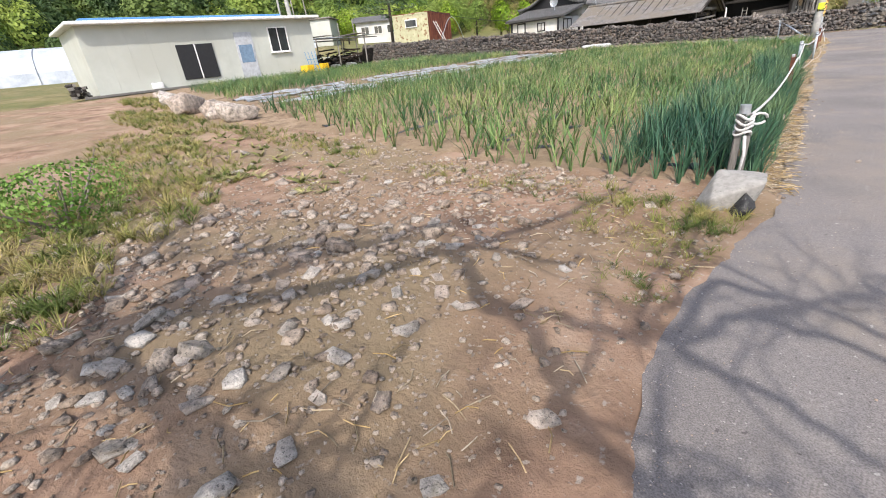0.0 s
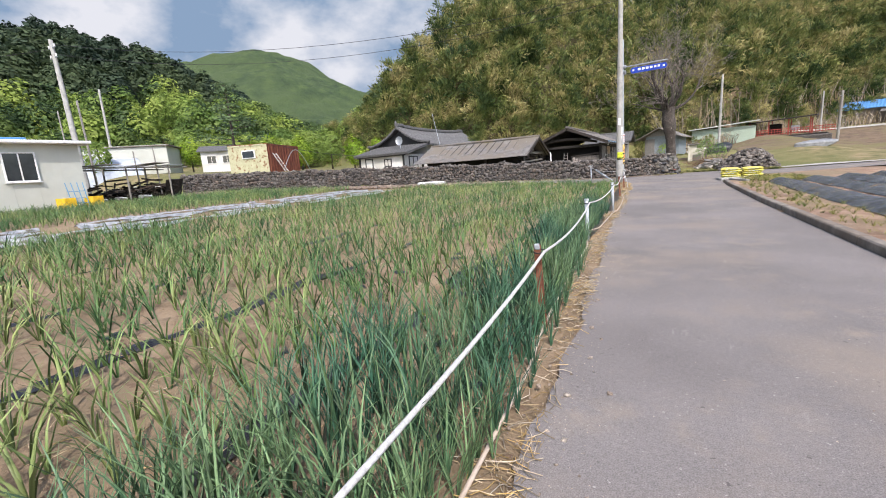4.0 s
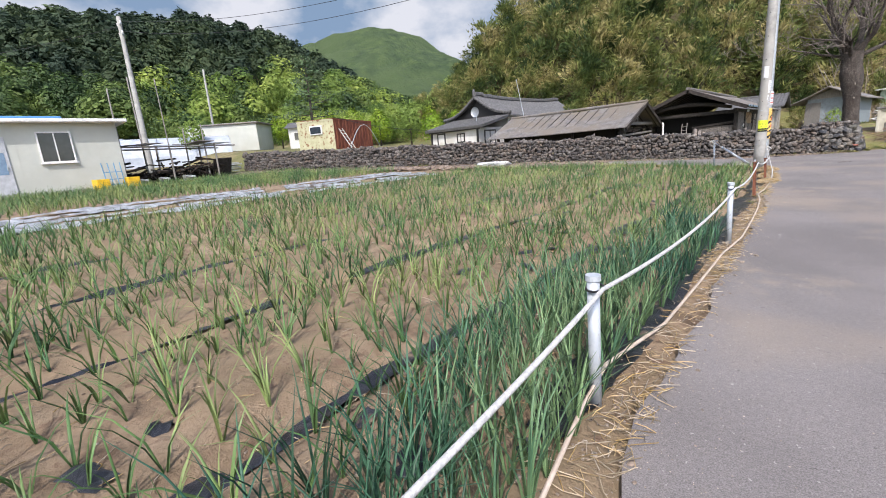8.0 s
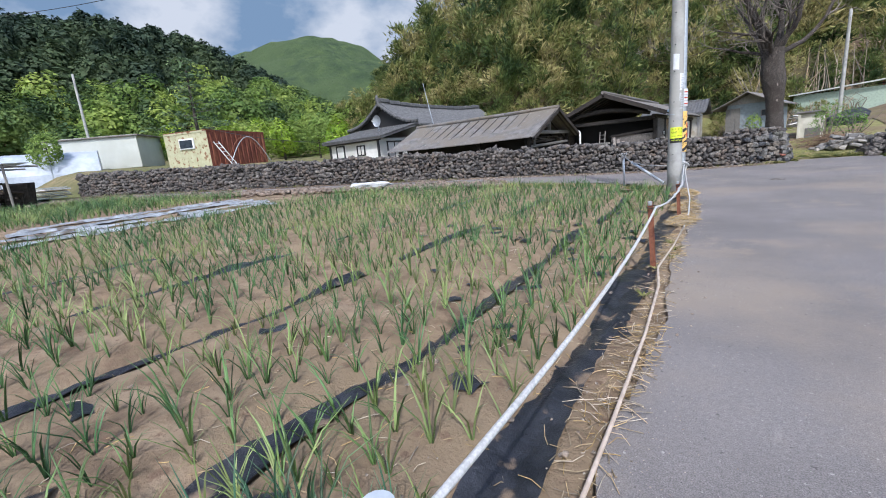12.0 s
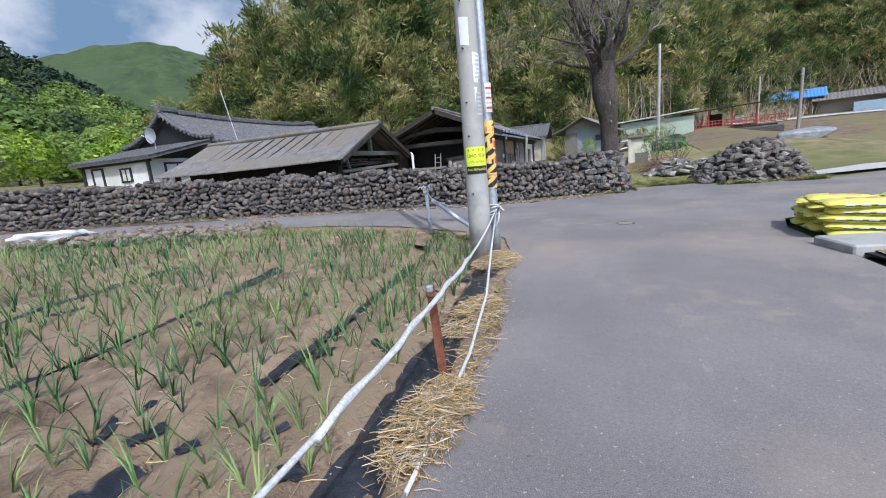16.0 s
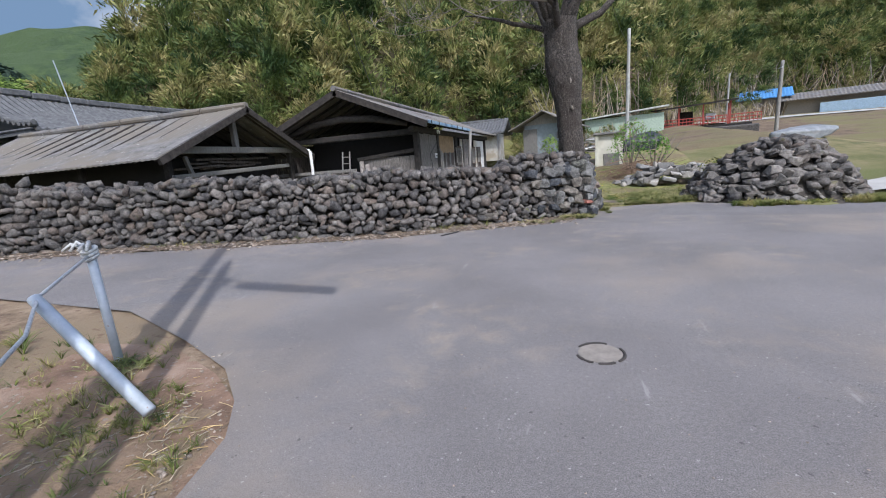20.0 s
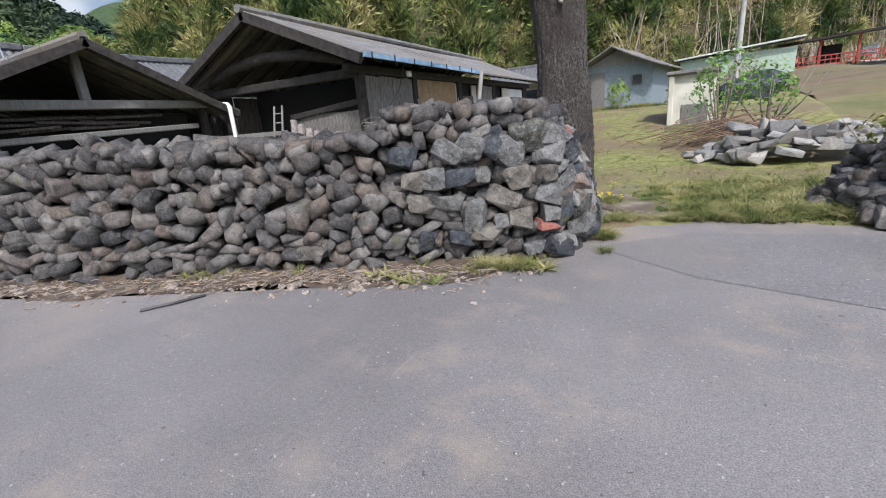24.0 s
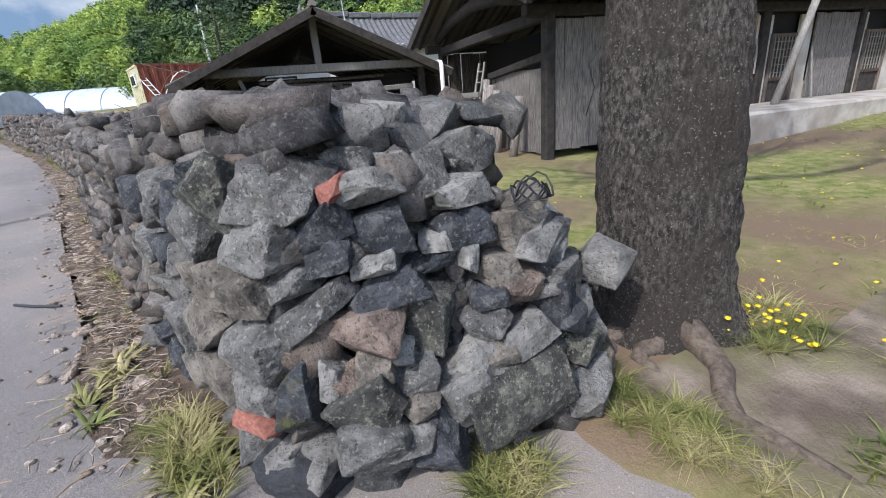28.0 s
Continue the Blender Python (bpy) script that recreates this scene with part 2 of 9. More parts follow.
EARTH = material("dark_earth", [(0.06, 0.043, 0.031), (0.12, 0.087, 0.062), (0.19, 0.145, 0.108)], 0.95, 5, 9, 1.0, 40, 0.03, spots=(0.26, 0.22, 0.18), spot_scale=40, spot_cut=0.64)
GROUND = material("meadow_ground", [(0.11, 0.105, 0.04), (0.19, 0.165, 0.075), (0.28, 0.21, 0.125)], 0.95, 0.8, 9, 0.8, 20, 0.05,
                  second=(0.13, 0.135, 0.045), second_scale=0.12)
HILLSOIL = material("forest_floor", [(0.05, 0.045, 0.02), (0.09, 0.075, 0.035)], 0.95, 0.4, 6, 0.5, 5, 0.1)
MULCH = material("black_mulch_film", [(0.012, 0.013, 0.017), (0.035, 0.037, 0.045)], 0.32, 5, 5, 0.8, 9, 0.03, spots=(0.22, 0.16, 0.11), spot_scale=3.5, spot_cut=0.6)
PLASTIC = material("pale_plastic_film", [(0.16, 0.17, 0.18), (0.42, 0.44, 0.46)], 0.3, 4, 5, 0.7, 7, 0.04, spots=(0.12, 0.1, 0.08), spot_scale=2.5, spot_cut=0.57)
GREYS = [(0.022, 0.024, 0.028), (0.058, 0.059, 0.06), (0.11, 0.106, 0.1), (0.038, 0.037, 0.038), (0.155, 0.15, 0.14), (0.095, 0.085, 0.075), (0.21, 0.2, 0.186), (0.045, 0.047, 0.05), (0.135, 0.108, 0.09), (0.08, 0.079, 0.078), (0.235, 0.225, 0.208), (0.033, 0.035, 0.039), (0.125, 0.102, 0.085), (0.06, 0.056, 0.052)]
STONE = stone_mat("wall_stone", GREYS, "object", (0.27, 0.26, 0.24), 0.42)
STONE_FAR = stone_mat("wall_stone_far", [(0.04, 0.038, 0.04), (0.09, 0.083, 0.079), (0.14, 0.129, 0.119), (0.06, 0.055, 0.053), (0.17, 0.155, 0.142), (0.125, 0.1, 0.085), (0.2, 0.182, 0.165), (0.048, 0.045, 0.046), (0.15, 0.118, 0.096), (0.07, 0.062, 0.058)], "island", (0.27, 0.255, 0.235), 0.45)
MOUNDSTONE = stone_mat("mound_stone", [(0.08, 0.074, 0.068), (0.15, 0.138, 0.126), (0.22, 0.2, 0.18), (0.13, 0.108, 0.092), (0.27, 0.245, 0.215)], "object", (0.3, 0.28, 0.25), 0.6)
# dirt-brown core kept very dark, standing for the shade between stones
WALLCORE = material("wall_core_shade", [(0.035, 0.03, 0.026), (0.08, 0.07, 0.06)], 0.95, 9, 6, 0.8, 30, 0.03)
PEBBLE = stone_mat("pebbles", [(0.26, 0.2, 0.155), (0.38, 0.31, 0.25), (0.29, 0.22, 0.165), (0.46, 0.395, 0.33), (0.33, 0.265, 0.21)], "island", (0.44, 0.4, 0.35), 0.25, 30.0)
ONION = leafy("onion_leaf", [(0.05, 0.115, 0.045), (0.105, 0.18, 0.06), (0.215, 0.26, 0.095)], 0.9, 0.38, 0.2, 0.45, 1.65)
ONION_DARK = leafy("leek_leaf", [(0.03, 0.085, 0.055), (0.055, 0.125, 0.07), (0.12, 0.19, 0.09)], 0.9, 0.4, 0.15, 0.45, 1.7)
GRASS = leafy("grass_blade", [(0.09, 0.125, 0.03), (0.19, 0.2, 0.05), (0.34, 0.29, 0.12)], 2.2, 0.6, 0.25)
STRAW = material("dry_straw", [(0.3, 0.22, 0.12), (0.48, 0.37, 0.22)], 0.85, 20, 4, 0, vary="island")
CONCRETE = material("pole_concrete", [(0.24, 0.24, 0.228), (0.32, 0.32, 0.305), (0.38, 0.375, 0.355)], 0.85, 3, 8, 0.3, 90, 0.004, second=(0.33, 0.325, 0.3), second_scale=1.4,
                    spots=(0.22, 0.21, 0.2), spot_scale=26, spot_cut=0.68)
STEEL = material("galvanised_steel", [(0.33, 0.36, 0.39), (0.45, 0.48, 0.51)], 0.42, 14, 4, 0.1, 80, 0.002, metal=0.55)
RUST = material("rusty_iron", [(0.1, 0.035, 0.02), (0.2, 0.075, 0.04)], 0.8, 16, 6, 0.4, 80, 0.003)
ROPE = material("white_rope", [(0.4, 0.4, 0.39), (0.58, 0.58, 0.57)], 0.85, 60, 3, 0.6, 260, 0.004)
HOSE = material("cream_hose", [(0.42, 0.34, 0.27), (0.55, 0.46, 0.38)], 0.6, 9, 4, 0.2, 60, 0.003)
WOOD = material("weathered_wood", [(0.045, 0.031, 0.024), (0.1, 0.07, 0.052), (0.18, 0.135, 0.105)], 0.85, 9, 8, 0.7, 50, 0.006, stretch=(6, 6, 0.5), vary="island")
WOODBEAM = material("dark_beam", [(0.018, 0.014, 0.012), (0.05, 0.038, 0.03)], 0.85, 8, 8, 0.6, 40, 0.006, vary="island")
WOODGREY = material("grey_board", [(0.16, 0.145, 0.125), (0.27, 0.25, 0.22)], 0.85, 8, 8, 0.5, 40, 0.005, stretch=(6, 6, 0.6), vary="island")
PALEBLUE = material("faded_blue_plastic", [(0.16, 0.27, 0.42), (0.3, 0.42, 0.54)], 0.5, 3, 6, 0.1, 30, 0.002)
SLATE = material("cement_roof_sheet", [(0.1, 0.096, 0.095), (0.155, 0.148, 0.142), (0.21, 0.2, 0.19)], 0.9, 2.5, 9, 0.5, 50, 0.006, second=(0.16, 0.14, 0.115), second_scale=0.7,
                 spots=(0.3, 0.29, 0.26), spot_scale=9, spot_cut=0.64)
TILE = material("grey_roof_tile", [(0.07, 0.07, 0.072), (0.13, 0.13, 0.13)], 0.75, 5, 7, 0.4, 40, 0.006, spots=(0.2, 0.2, 0.19), spot_scale=10, spot_cut=0.63)
PLASTER = material("white_plaster", [(0.56, 0.56, 0.55), (0.72, 0.72, 0.7)], 0.9, 1.6, 8, 0.2, 40, 0.003, second=(0.5, 0.49, 0.46), second_scale=0.8)
PANEL = material("cream_panel", [(0.44, 0.46, 0.42), (0.5, 0.52, 0.475)], 0.55, 0.8, 5, 0.05, 30, 0.002, second=(0.42, 0.43, 0.385), second_scale=0.3)
OCHRE = material("ochre_clay", [(0.2, 0.135, 0.075), (0.3, 0.21, 0.12)], 0.95, 4, 7, 0.3, 40, 0.004)
BARK = material("tree_bark", [(0.014, 0.012, 0.011), (0.045, 0.039, 0.034), (0.095, 0.081, 0.07), (0.17, 0.148, 0.128)], 0.95, 48, 10, 1.0, 60, 0.05, stretch=(1, 1, 0.5), spots=(0.22, 0.2, 0.18), spot_scale=85, spot_cut=0.6, second=(0.05, 0.04, 0.033), second_scale=2.2)
TWIG = material("bare_twig", [(0.13, 0.11, 0.095), (0.24, 0.21, 0.18)], 0.9, 9, 4, 0)
# near-black colour standing in for shade inside open buildings and the drain
SHADEBLACK = plain("interior_shade_black", (0.012, 0.011, 0.01), 0.9)
BLACKPAINT = plain("black_paint", (0.02, 0.02, 0.022), 0.5)
YELLOW = plain("warning_yellow", (0.72, 0.47, 0.14), 0.5)
GLASS = material("window_glass", [(0.02, 0.025, 0.03), (0.03, 0.036, 0.042)], 0.08, 2, 2, 0, spec=0.8)
WHITE = plain("white_frame", (0.7, 0.7, 0.7), 0.5)
BLUE = plain("blue_sheet_metal", (0.09, 0.25, 0.5), 0.45)
SIGNBLUE = plain("sign_blue", (0.02, 0.06, 0.42), 0.4)
REDPAINT = plain("red_paint", (0.3, 0.06, 0.045), 0.6)
FOREST = leafy("bamboo_forest_leaf", [(0.04, 0.07, 0.022), (0.11, 0.145, 0.042), (0.21, 0.225, 0.072), (0.35, 0.31, 0.135)], 0.26, 0.6, 0.35, 0.55, 1.45)
FOREST_DARK = leafy("pine_forest_leaf", [(0.03, 0.052, 0.034), (0.048, 0.075, 0.042), (0.075, 0.108, 0.05)], 0.05, 0.7, 0.3, 0.75, 1.25)
FOREST_MID = leafy("mixed_forest_leaf", [(0.04, 0.075, 0.03), (0.075, 0.125, 0.04), (0.14, 0.2, 0.055)], 0.12, 0.6, 0.35, 0.7, 1.3)
FOREST_FRESH = leafy("spring_forest_leaf", [(0.13, 0.21, 0.055), (0.23, 0.32, 0.075), (0.34, 0.42, 0.1)], 0.08, 0.6, 0.45, 0.7, 1.3)
MOUNTAIN = material("far_mountain_woods", [(0.03, 0.06, 0.028), (0.062, 0.105, 0.04), (0.11, 0.16, 0.055)], 0.95, 0.09, 10, 1.0, 0.16, 9.0, second=(0.085, 0.13, 0.05), second_scale=0.012)

# ---- building tools ----
RNG = np.random.default_rng(7)


def np_mesh(name, V, F, smooth=False):
    """A mesh from an array of places and an array of triangles or quads."""
    V, F = np.asarray(V, np.float32), np.asarray(F, np.int32)
    me = bpy.data.meshes.new(name)
    me.vertices.add(len(V))
    me.vertices.foreach_set("co", V.ravel())
    me.loops.add(F.size)
    me.loops.foreach_set("vertex_index", F.ravel())
    me.polygons.add(len(F))
    me.polygons.foreach_set("loop_start", np.arange(0, F.size, F.shape[1], dtype=np.int32))
    if smooth:
        me.polygons.foreach_set("use_smooth", np.ones(len(F), bool))
    me.update(calc_edges=True)
    if smooth == "crisp":
        me.set_sharp_from_angle(angle=0.42)
    return me


def hook(name, me, mat, parent=None, label=""):
    if mat:
        me.materials.append(mat)
    ob = new(name, me)
    ob.parent = parent
    if label:
        ob["label"] = label
    return ob


def thing(name, x, y, z, turn=0, label="", category="", group="", kind=""):
    ob = new(name)
    ob.empty_display_size = 0.2
    ob.matrix_basis = pose(x, y, z, 0, 0, turn)
    return tagged(ob, label, category, group, kind)


class Geo:
    """Gathers solid pieces into one mesh."""

    def __init__(self):
        self.v, self.f = [], []

    def add(self, verts, faces):
        k = len(self.v)
        self.v += [tuple(p) for p in verts]
        self.f += [tuple(i + k for i in q) for q in faces]
        return self

    def box(self, c, s, turn=0, tilt=0, lean=0, bev=0.0):
        """A box of size s centred at c; bev chamfers its edges."""
        m = pose(*c, tilt, lean, turn)
        hx, hy, hz = s[0] / 2, s[1] / 2, s[2] / 2
        if not bev:
            vs = [m @ Vector((a * hx, b * hy, d * hz)) for d in (-1, 1) for b in (-1, 1) for a in (-1, 1)]
            return self.add(vs, [(0, 2, 3, 1), (4, 5, 7, 6), (0, 1, 5, 4), (2, 6, 7, 3), (0, 4, 6, 2), (1, 3, 7, 5)])
        b = min(bev, hx * 0.9, hy * 0.9, hz * 0.9)
        vs, idx = [], {}
        for sx in (-1, 1):
            for sy in (-1, 1):
                for sz in (-1, 1):
                    for ax in range(3):
                        p = [sx * (hx - (0 if ax == 0 else b)), sy * (hy - (0 if ax == 1 else b)), sz * (hz - (0 if ax == 2 else b))]
                        idx[sx, sy, sz, ax] = len(vs)
                        vs.append(m @ Vector(p))
        fs = []
        for ax in range(3):
            o = [i for i in range(3) if i != ax]
            for s0 in (-1, 1):
                q = []
                for a, c2 in ((-1, -1), (1, -1), (1, 1), (-1, 1)):
                    k = [0, 0, 0]
                    k[ax], k[o[0]], k[o[1]] = s0, a, c2
                    q.append(idx[(*k, ax)])
                fs.append(tuple(q))
            for a in (-1, 1):
                for c2 in (-1, 1):
                    k0, k1 = [0, 0, 0], [0, 0, 0]
                    k0[ax], k1[ax] = -1, 1
                    k0[o[0]] = k1[o[0]] = a
                    k0[o[1]] = k1[o[1]] = c2
                    fs.append((idx[(*k0, o[0])], idx[(*k1, o[0])], idx[(*k1, o[1])], idx[(*k0, o[1])]))
        for sx in (-1, 1):
            for sy in (-1, 1):
                for sz in (-1, 1):
                    fs.append(tuple(idx[sx, sy, sz, ax] for ax in range(3)))
        return self.add(vs, fs)

    def tube(self, path, radius, sides=8, cap=True):
        """A tube along a path; radius may be a list."""
        pts = [Vector(p) for p in path]
        rad = [radius] * len(pts) if isinstance(radius, (int, float)) else list(radius)
        k = len(self.v)
        side = None
        for i, p in enumerate(pts):
            way = (pts[min(i + 1, len(pts) - 1)] - pts[max(i - 1, 0)]).normalized()
            if side is None:
                side = way.cross((0, 0, 1) if abs(way.z) < 0.9 else (1, 0, 0)).normalized()
            side = (side - way * side.dot(way)).normalized()
            up = way.cross(side)
            for j in range(sides):
                a = 2 * math.pi * j / sides
                self.v.append(tuple(p + (side * math.cos(a) + up * math.sin(a)) * rad[i]))
        for i in range(len(pts) - 1):
            for j in range(sides):
                a, b = k + i * sides + j, k + i * sides + (j + 1) % sides
                self.f.append((a, b, b + sides, a + sides))
        if cap:
            self.f.append(tuple(k + j for j in range(sides))[::-1])
            self.f.append(tuple(k + (len(pts) - 1) * sides + j for j in range(sides)))
        return self

    def prism(self, poly, z0, z1):
        """An upright prism over a plan."""
        k = len(poly)
        vs = [(x, y, z0) for x, y in poly] + [(x, y, z1) for x, y in poly]
        fs = [tuple(range(k))[::-1], tuple(range(k, 2 * k))]
        return self.add(vs, fs + [(i, (i + 1) % k, k + (i + 1) % k, k + i) for i in range(k)])

    def slab(self, a, b, c, d, thick):
        """A slab with upper corners a b c d, in turn, and its thickness below."""
        a, b, c, d = (Vector(p) for p in (a, b, c, d))
        nn = (b - a).cross(d - a).normalized()
        if nn.z < 0:
            nn = -nn
        vs = [a, b, c, d] + [p - nn * thick for p in (a, b, c, d)]
        return self.add(vs, [(0, 1, 2, 3), (7, 6, 5, 4), (0, 4, 5, 1), (1, 5, 6, 2), (2, 6, 7, 3), (3, 7, 4, 0)])

    def ob(self, name, mat, parent=None, label="", smooth=False):
        me = bpy.data.meshes.new(name)
        me.from_pydata(self.v, [], self.f)
        if smooth:
            for p in me.polygons:
                p.use_smooth = True
        bm = bmesh.new()
        bm.from_mesh(me)
        bmesh.ops.recalc_face_normals(bm, faces=bm.faces)
        bm.to_mesh(me)
        bm.free()
        return hook(name, me, mat, parent, label)


def lerp_path(points, x):
    """Linear interpolation in a short table of (key, value)."""
    return float(np.interp(x, [p[0] for p in points], [p[1] for p in points]))


def write(text, size, mat, m, parent, name="lettering", depth=0.002):
    """Flat lettering on a surface, turned into a mesh; m carries it from its own plane into its parent's."""
    cu = bpy.data.curves.new("letters", "FONT")
    cu.body, cu.size, cu.extrude, cu.align_x, cu.align_y = text, size, depth, "CENTER", "CENTER"
    tmp = bpy.data.objects.new("letters", cu)
    scene.collection.objects.link(tmp)
    me = bpy.data.meshes.new_from_object(tmp.evaluated_get(bpy.context.evaluated_depsgraph_get()))
    bpy.data.objects.remove(tmp)
    bpy.data.curves.remove(cu)
    me.transform(m)
    me.materials.clear()
    return hook(name, me, mat, parent)

# ---- lie of the land ----
ROAD_LEFT = [(-30, 0.6), (-1.5, 0.3), (0, 0.08), (0.6, -0.12), (1.0, -0.27), (1.6, -0.45), (2.3, -0.49), (3.0, -0.44), (4.3, -0.37), (5, -0.44), (6.1, -0.53), (7, -0.63), (8.7, -0.79), (10.6, -0.97), (12, -1.1), (14.3, -1.38), (16.4, -1.54), (18, -1.65), (21.2, -1.83), (22.6, -1.98), (25, -2.2), (27.2, -2.29), (28.4, -2.48), (29.5, -2.6), (30.2, -2.68), (30.9, -2.93), (32, -3.2), (33, -3.4)]
ROAD_RIGHT = [(-30, 3.6), (0, 2.65), (10, 2.2), (20, 1.6), (27, 1.32), (34, 1.3)]
WALL_FRONT = [(-0.75, 40.42), (-1.8, 39.87), (-3.1, 39.38), (-6.4, 38.05), (-11.0, 36.35), (-15.2, 34.4), (-18.7, 32.75), (-22.0, 30.9), (-25.5, 29.2), (-30.2, 26.7), (-34.0, 25.2)]
HILL_FOOT = [(-120, 90), (-75, 68), (-45, 56), (-22, 61), (-13, 72.5), (-5, 75), (4, 82), (14, 98), (30, 112), (60, 116), (140, 95)]


def road_left(y):
    return lerp_path(ROAD_LEFT, y)


def smooth01(v):
    v = np.clip(v, 0, 1)
    return v * v * (3 - 2 * v)


def land(x, y):
    """Height of the ground."""
    x, y = np.asarray(x, float), np.asarray(y, float)
    h = 0.038 * np.maximum(0, -x - 5)
    h = np.where(x < -40, 0.038 * 35 + 0.05 * (-x - 40), h)
    # ground climbing towards the wooded hill
    foot = np.interp(x, [p[0] for p in HILL_FOOT], [p[1] for p in HILL_FOOT])
    d = y - foot
    h = h + 4.0 * np.clip((y - 47) / 56, 0, 1) ** 1.35 * smooth01((x - 0) / 10) * smooth01((140 - x) / 40)
    h = h + 1.15 * smooth01((y - 45.5) / 13) * smooth01((x + 6.8) / 3.5) * smooth01((16 - x) / 8)
    wy = np.interp(-x, [-p[0] for p in WALL_FRONT], [p[1] for p in WALL_FRONT])
    h = h + 1.25 * smooth01((y - wy - 1.2) / 2.5) * smooth01((-20.5 - x) / 5)
    h = h + 2.2 * smooth01((y - 50) / 20) * smooth01((-20 - x) / 8)
    up = np.maximum(0, d)
    hill = 58 * (1 - np.exp(-up * 0.0155)) * smooth01((x + 62) / 24)
    h = h + hill
    # ridge across the valley on the far side
    r = np.hypot((x + 205) / 1.0, (y - 65) / 1.05)
    h = h + 33 * smooth01((115 - r) / 85)
    r = np.hypot((x + 330) / 1.0, (y + 120) / 1.6)
    return h + 32 * smooth01((190 - r) / 150)


def land1(x, y):
    return float(land(x, y))


def grid_axis(lo, hi, fine_lo, fine_hi, fine, coarse):
    a = list(np.arange(fine_lo, fine_hi + 1e-6, fine))
    step, v = fine, fine_hi
    while v < hi:
        step = min(step * 1.12, coarse)
        v += step
        a.append(v)
    step, v = fine, fine_lo
    while v > lo:
        step = min(step * 1.12, coarse)
        v -= step
        a.insert(0, v)
    return np.array(a)


def sheet(name, xs, ys, zfun, mat, label="", category="", smooth=True):
    X, Y = np.meshgrid(xs, ys, indexing="ij")
    Z = zfun(X, Y)
    n1, n2 = X.shape
    idx = np.arange(n1 * n2).reshape(n1, n2)
    F = np.stack([idx[:-1, :-1], idx[1:, :-1], idx[1:, 1:], idx[:-1, 1:]], -1).reshape(-1, 4)
    me = np_mesh(name, np.stack([X, Y, Z], -1).reshape(-1, 3), F, smooth)
    return tagged(hook(name, me, mat), label, category, kind="structure")


def wob(x, y, s, amp, seed=0):
    """Cheap rolling unevenness."""
    return amp * (np.sin(x * s + 1.3 * seed) * np.cos(y * s * 1.13 + seed) + 0.5 * np.sin(x * s * 2.3 + y * s * 1.7 + seed * 2) + 0.3 * np.sin(x * s * 4.1 - y * s * 3.7 + seed))


def ground_z(X, Y):
    low = np.where((X > -30) & (X < 14) & (Y > -40) & (Y < 47), 0.09, 0.0)
    return land(X, Y) - low + wob(X, Y, 0.13, 0.05, 2) * smooth01((np.hypot(X, Y - 25) - 60) / 30)


gx = grid_axis(-1500, 1500, -48, 32, 1.6, 60)
gy = grid_axis(-1200, 1500, -12, 100, 1.6, 60)
ground = sheet("ground", gx, gy, ground_z, GROUND, "dry grass and earth ground of a village valley", "ground")
# leaf-strewn forest floor where the woods stand
ground.data.materials.append(HILLSOIL)
for face in ground.data.polygons:
    x, y, z = face.center
    if (y > lerp_path(HILL_FOOT, x) + 3 and x > -64) or z > 12:
        face.material_index = 1

# asphalt: lane with its mouth, then the cross road below the stone wall
def fill_plan(name, outline, z, mat, label, category, lift=0.0, piece=1.6):
    bm = bmesh.new()
    vs = [bm.verts.new((x, y, 0)) for x, y in outline]
    bm.faces.new(vs)
    bmesh.ops.triangulate(bm, faces=bm.faces[:])
    for _ in range(3 if piece > 1 else 5):
        long = [e for e in bm.edges if e.calc_length() > piece]
        if long:
            bmesh.ops.subdivide_edges(bm, edges=long, cuts=1)
            bmesh.ops.triangulate(bm, faces=bm.faces[:])
    for v in bm.verts:
        v.co.z = z(v.co.x, v.co.y) + lift
    bmesh.ops.recalc_face_normals(bm, faces=bm.faces)
    if sum(f.normal.z for f in bm.faces) < 0:
        bmesh.ops.reverse_faces(bm, faces=bm.faces)
    me = bpy.data.meshes.new(name)
    bm.to_mesh(me)
    bm.free()
    return tagged(hook(name, me, mat), label, category, kind="structure")


lane = [(road_left(y) + 0.03 * math.sin(y * 2.1) + 0.025 * math.sin(y * 5.3) + 0.012 * math.sin(y * 13.7), y) for y in np.arange(-29, 31.6, 0.2)]
mouth_l = [(-3.2, 32.0), (-3.45, 32.35), (-3.9, 32.75), (-4.8, 33.2), (-6.2, 33.75), (-8.6, 33.8), (-11.5, 32.6), (-15, 31.0), (-19, 29.2), (-24, 26.6), (-30, 23.4), (-40, 19.5), (-46, 17)]
far_l = [(-46, 20.5), (-38, 23.0), (-34, 24.7), (-30.2, 26.3), (-25.5, 28.8), (-22, 30.5), (-18.7, 32.35), (-15.2, 34.0), (-11, 35.95), (-6.4, 37.65), (-3.1, 38.98), (-1.8, 39.5), (-0.9, 40.4), (-0.75, 41.0), (-0.6, 41.9), (0.3, 42.2), (1.4, 42.4), (2.5, 41.8), (3.6, 40.7), (4.9, 40.9), (7, 42.5), (11, 45), (18, 49), (26, 53)]
far_r = [(27, 49), (18, 45), (12, 41), (7, 37.2), (4, 35), (2.4, 33.9), (1.55, 33.3), (1.3, 32.4)]
lane_r = [(lerp_path(ROAD_RIGHT, y), y) for y in np.arange(32, -30, -1.0)]
fill_plan("road", lane + mouth_l + far_l + far_r + lane_r, land1, ASPHALT, "grey worn asphalt village lane meeting a cross road", "road")

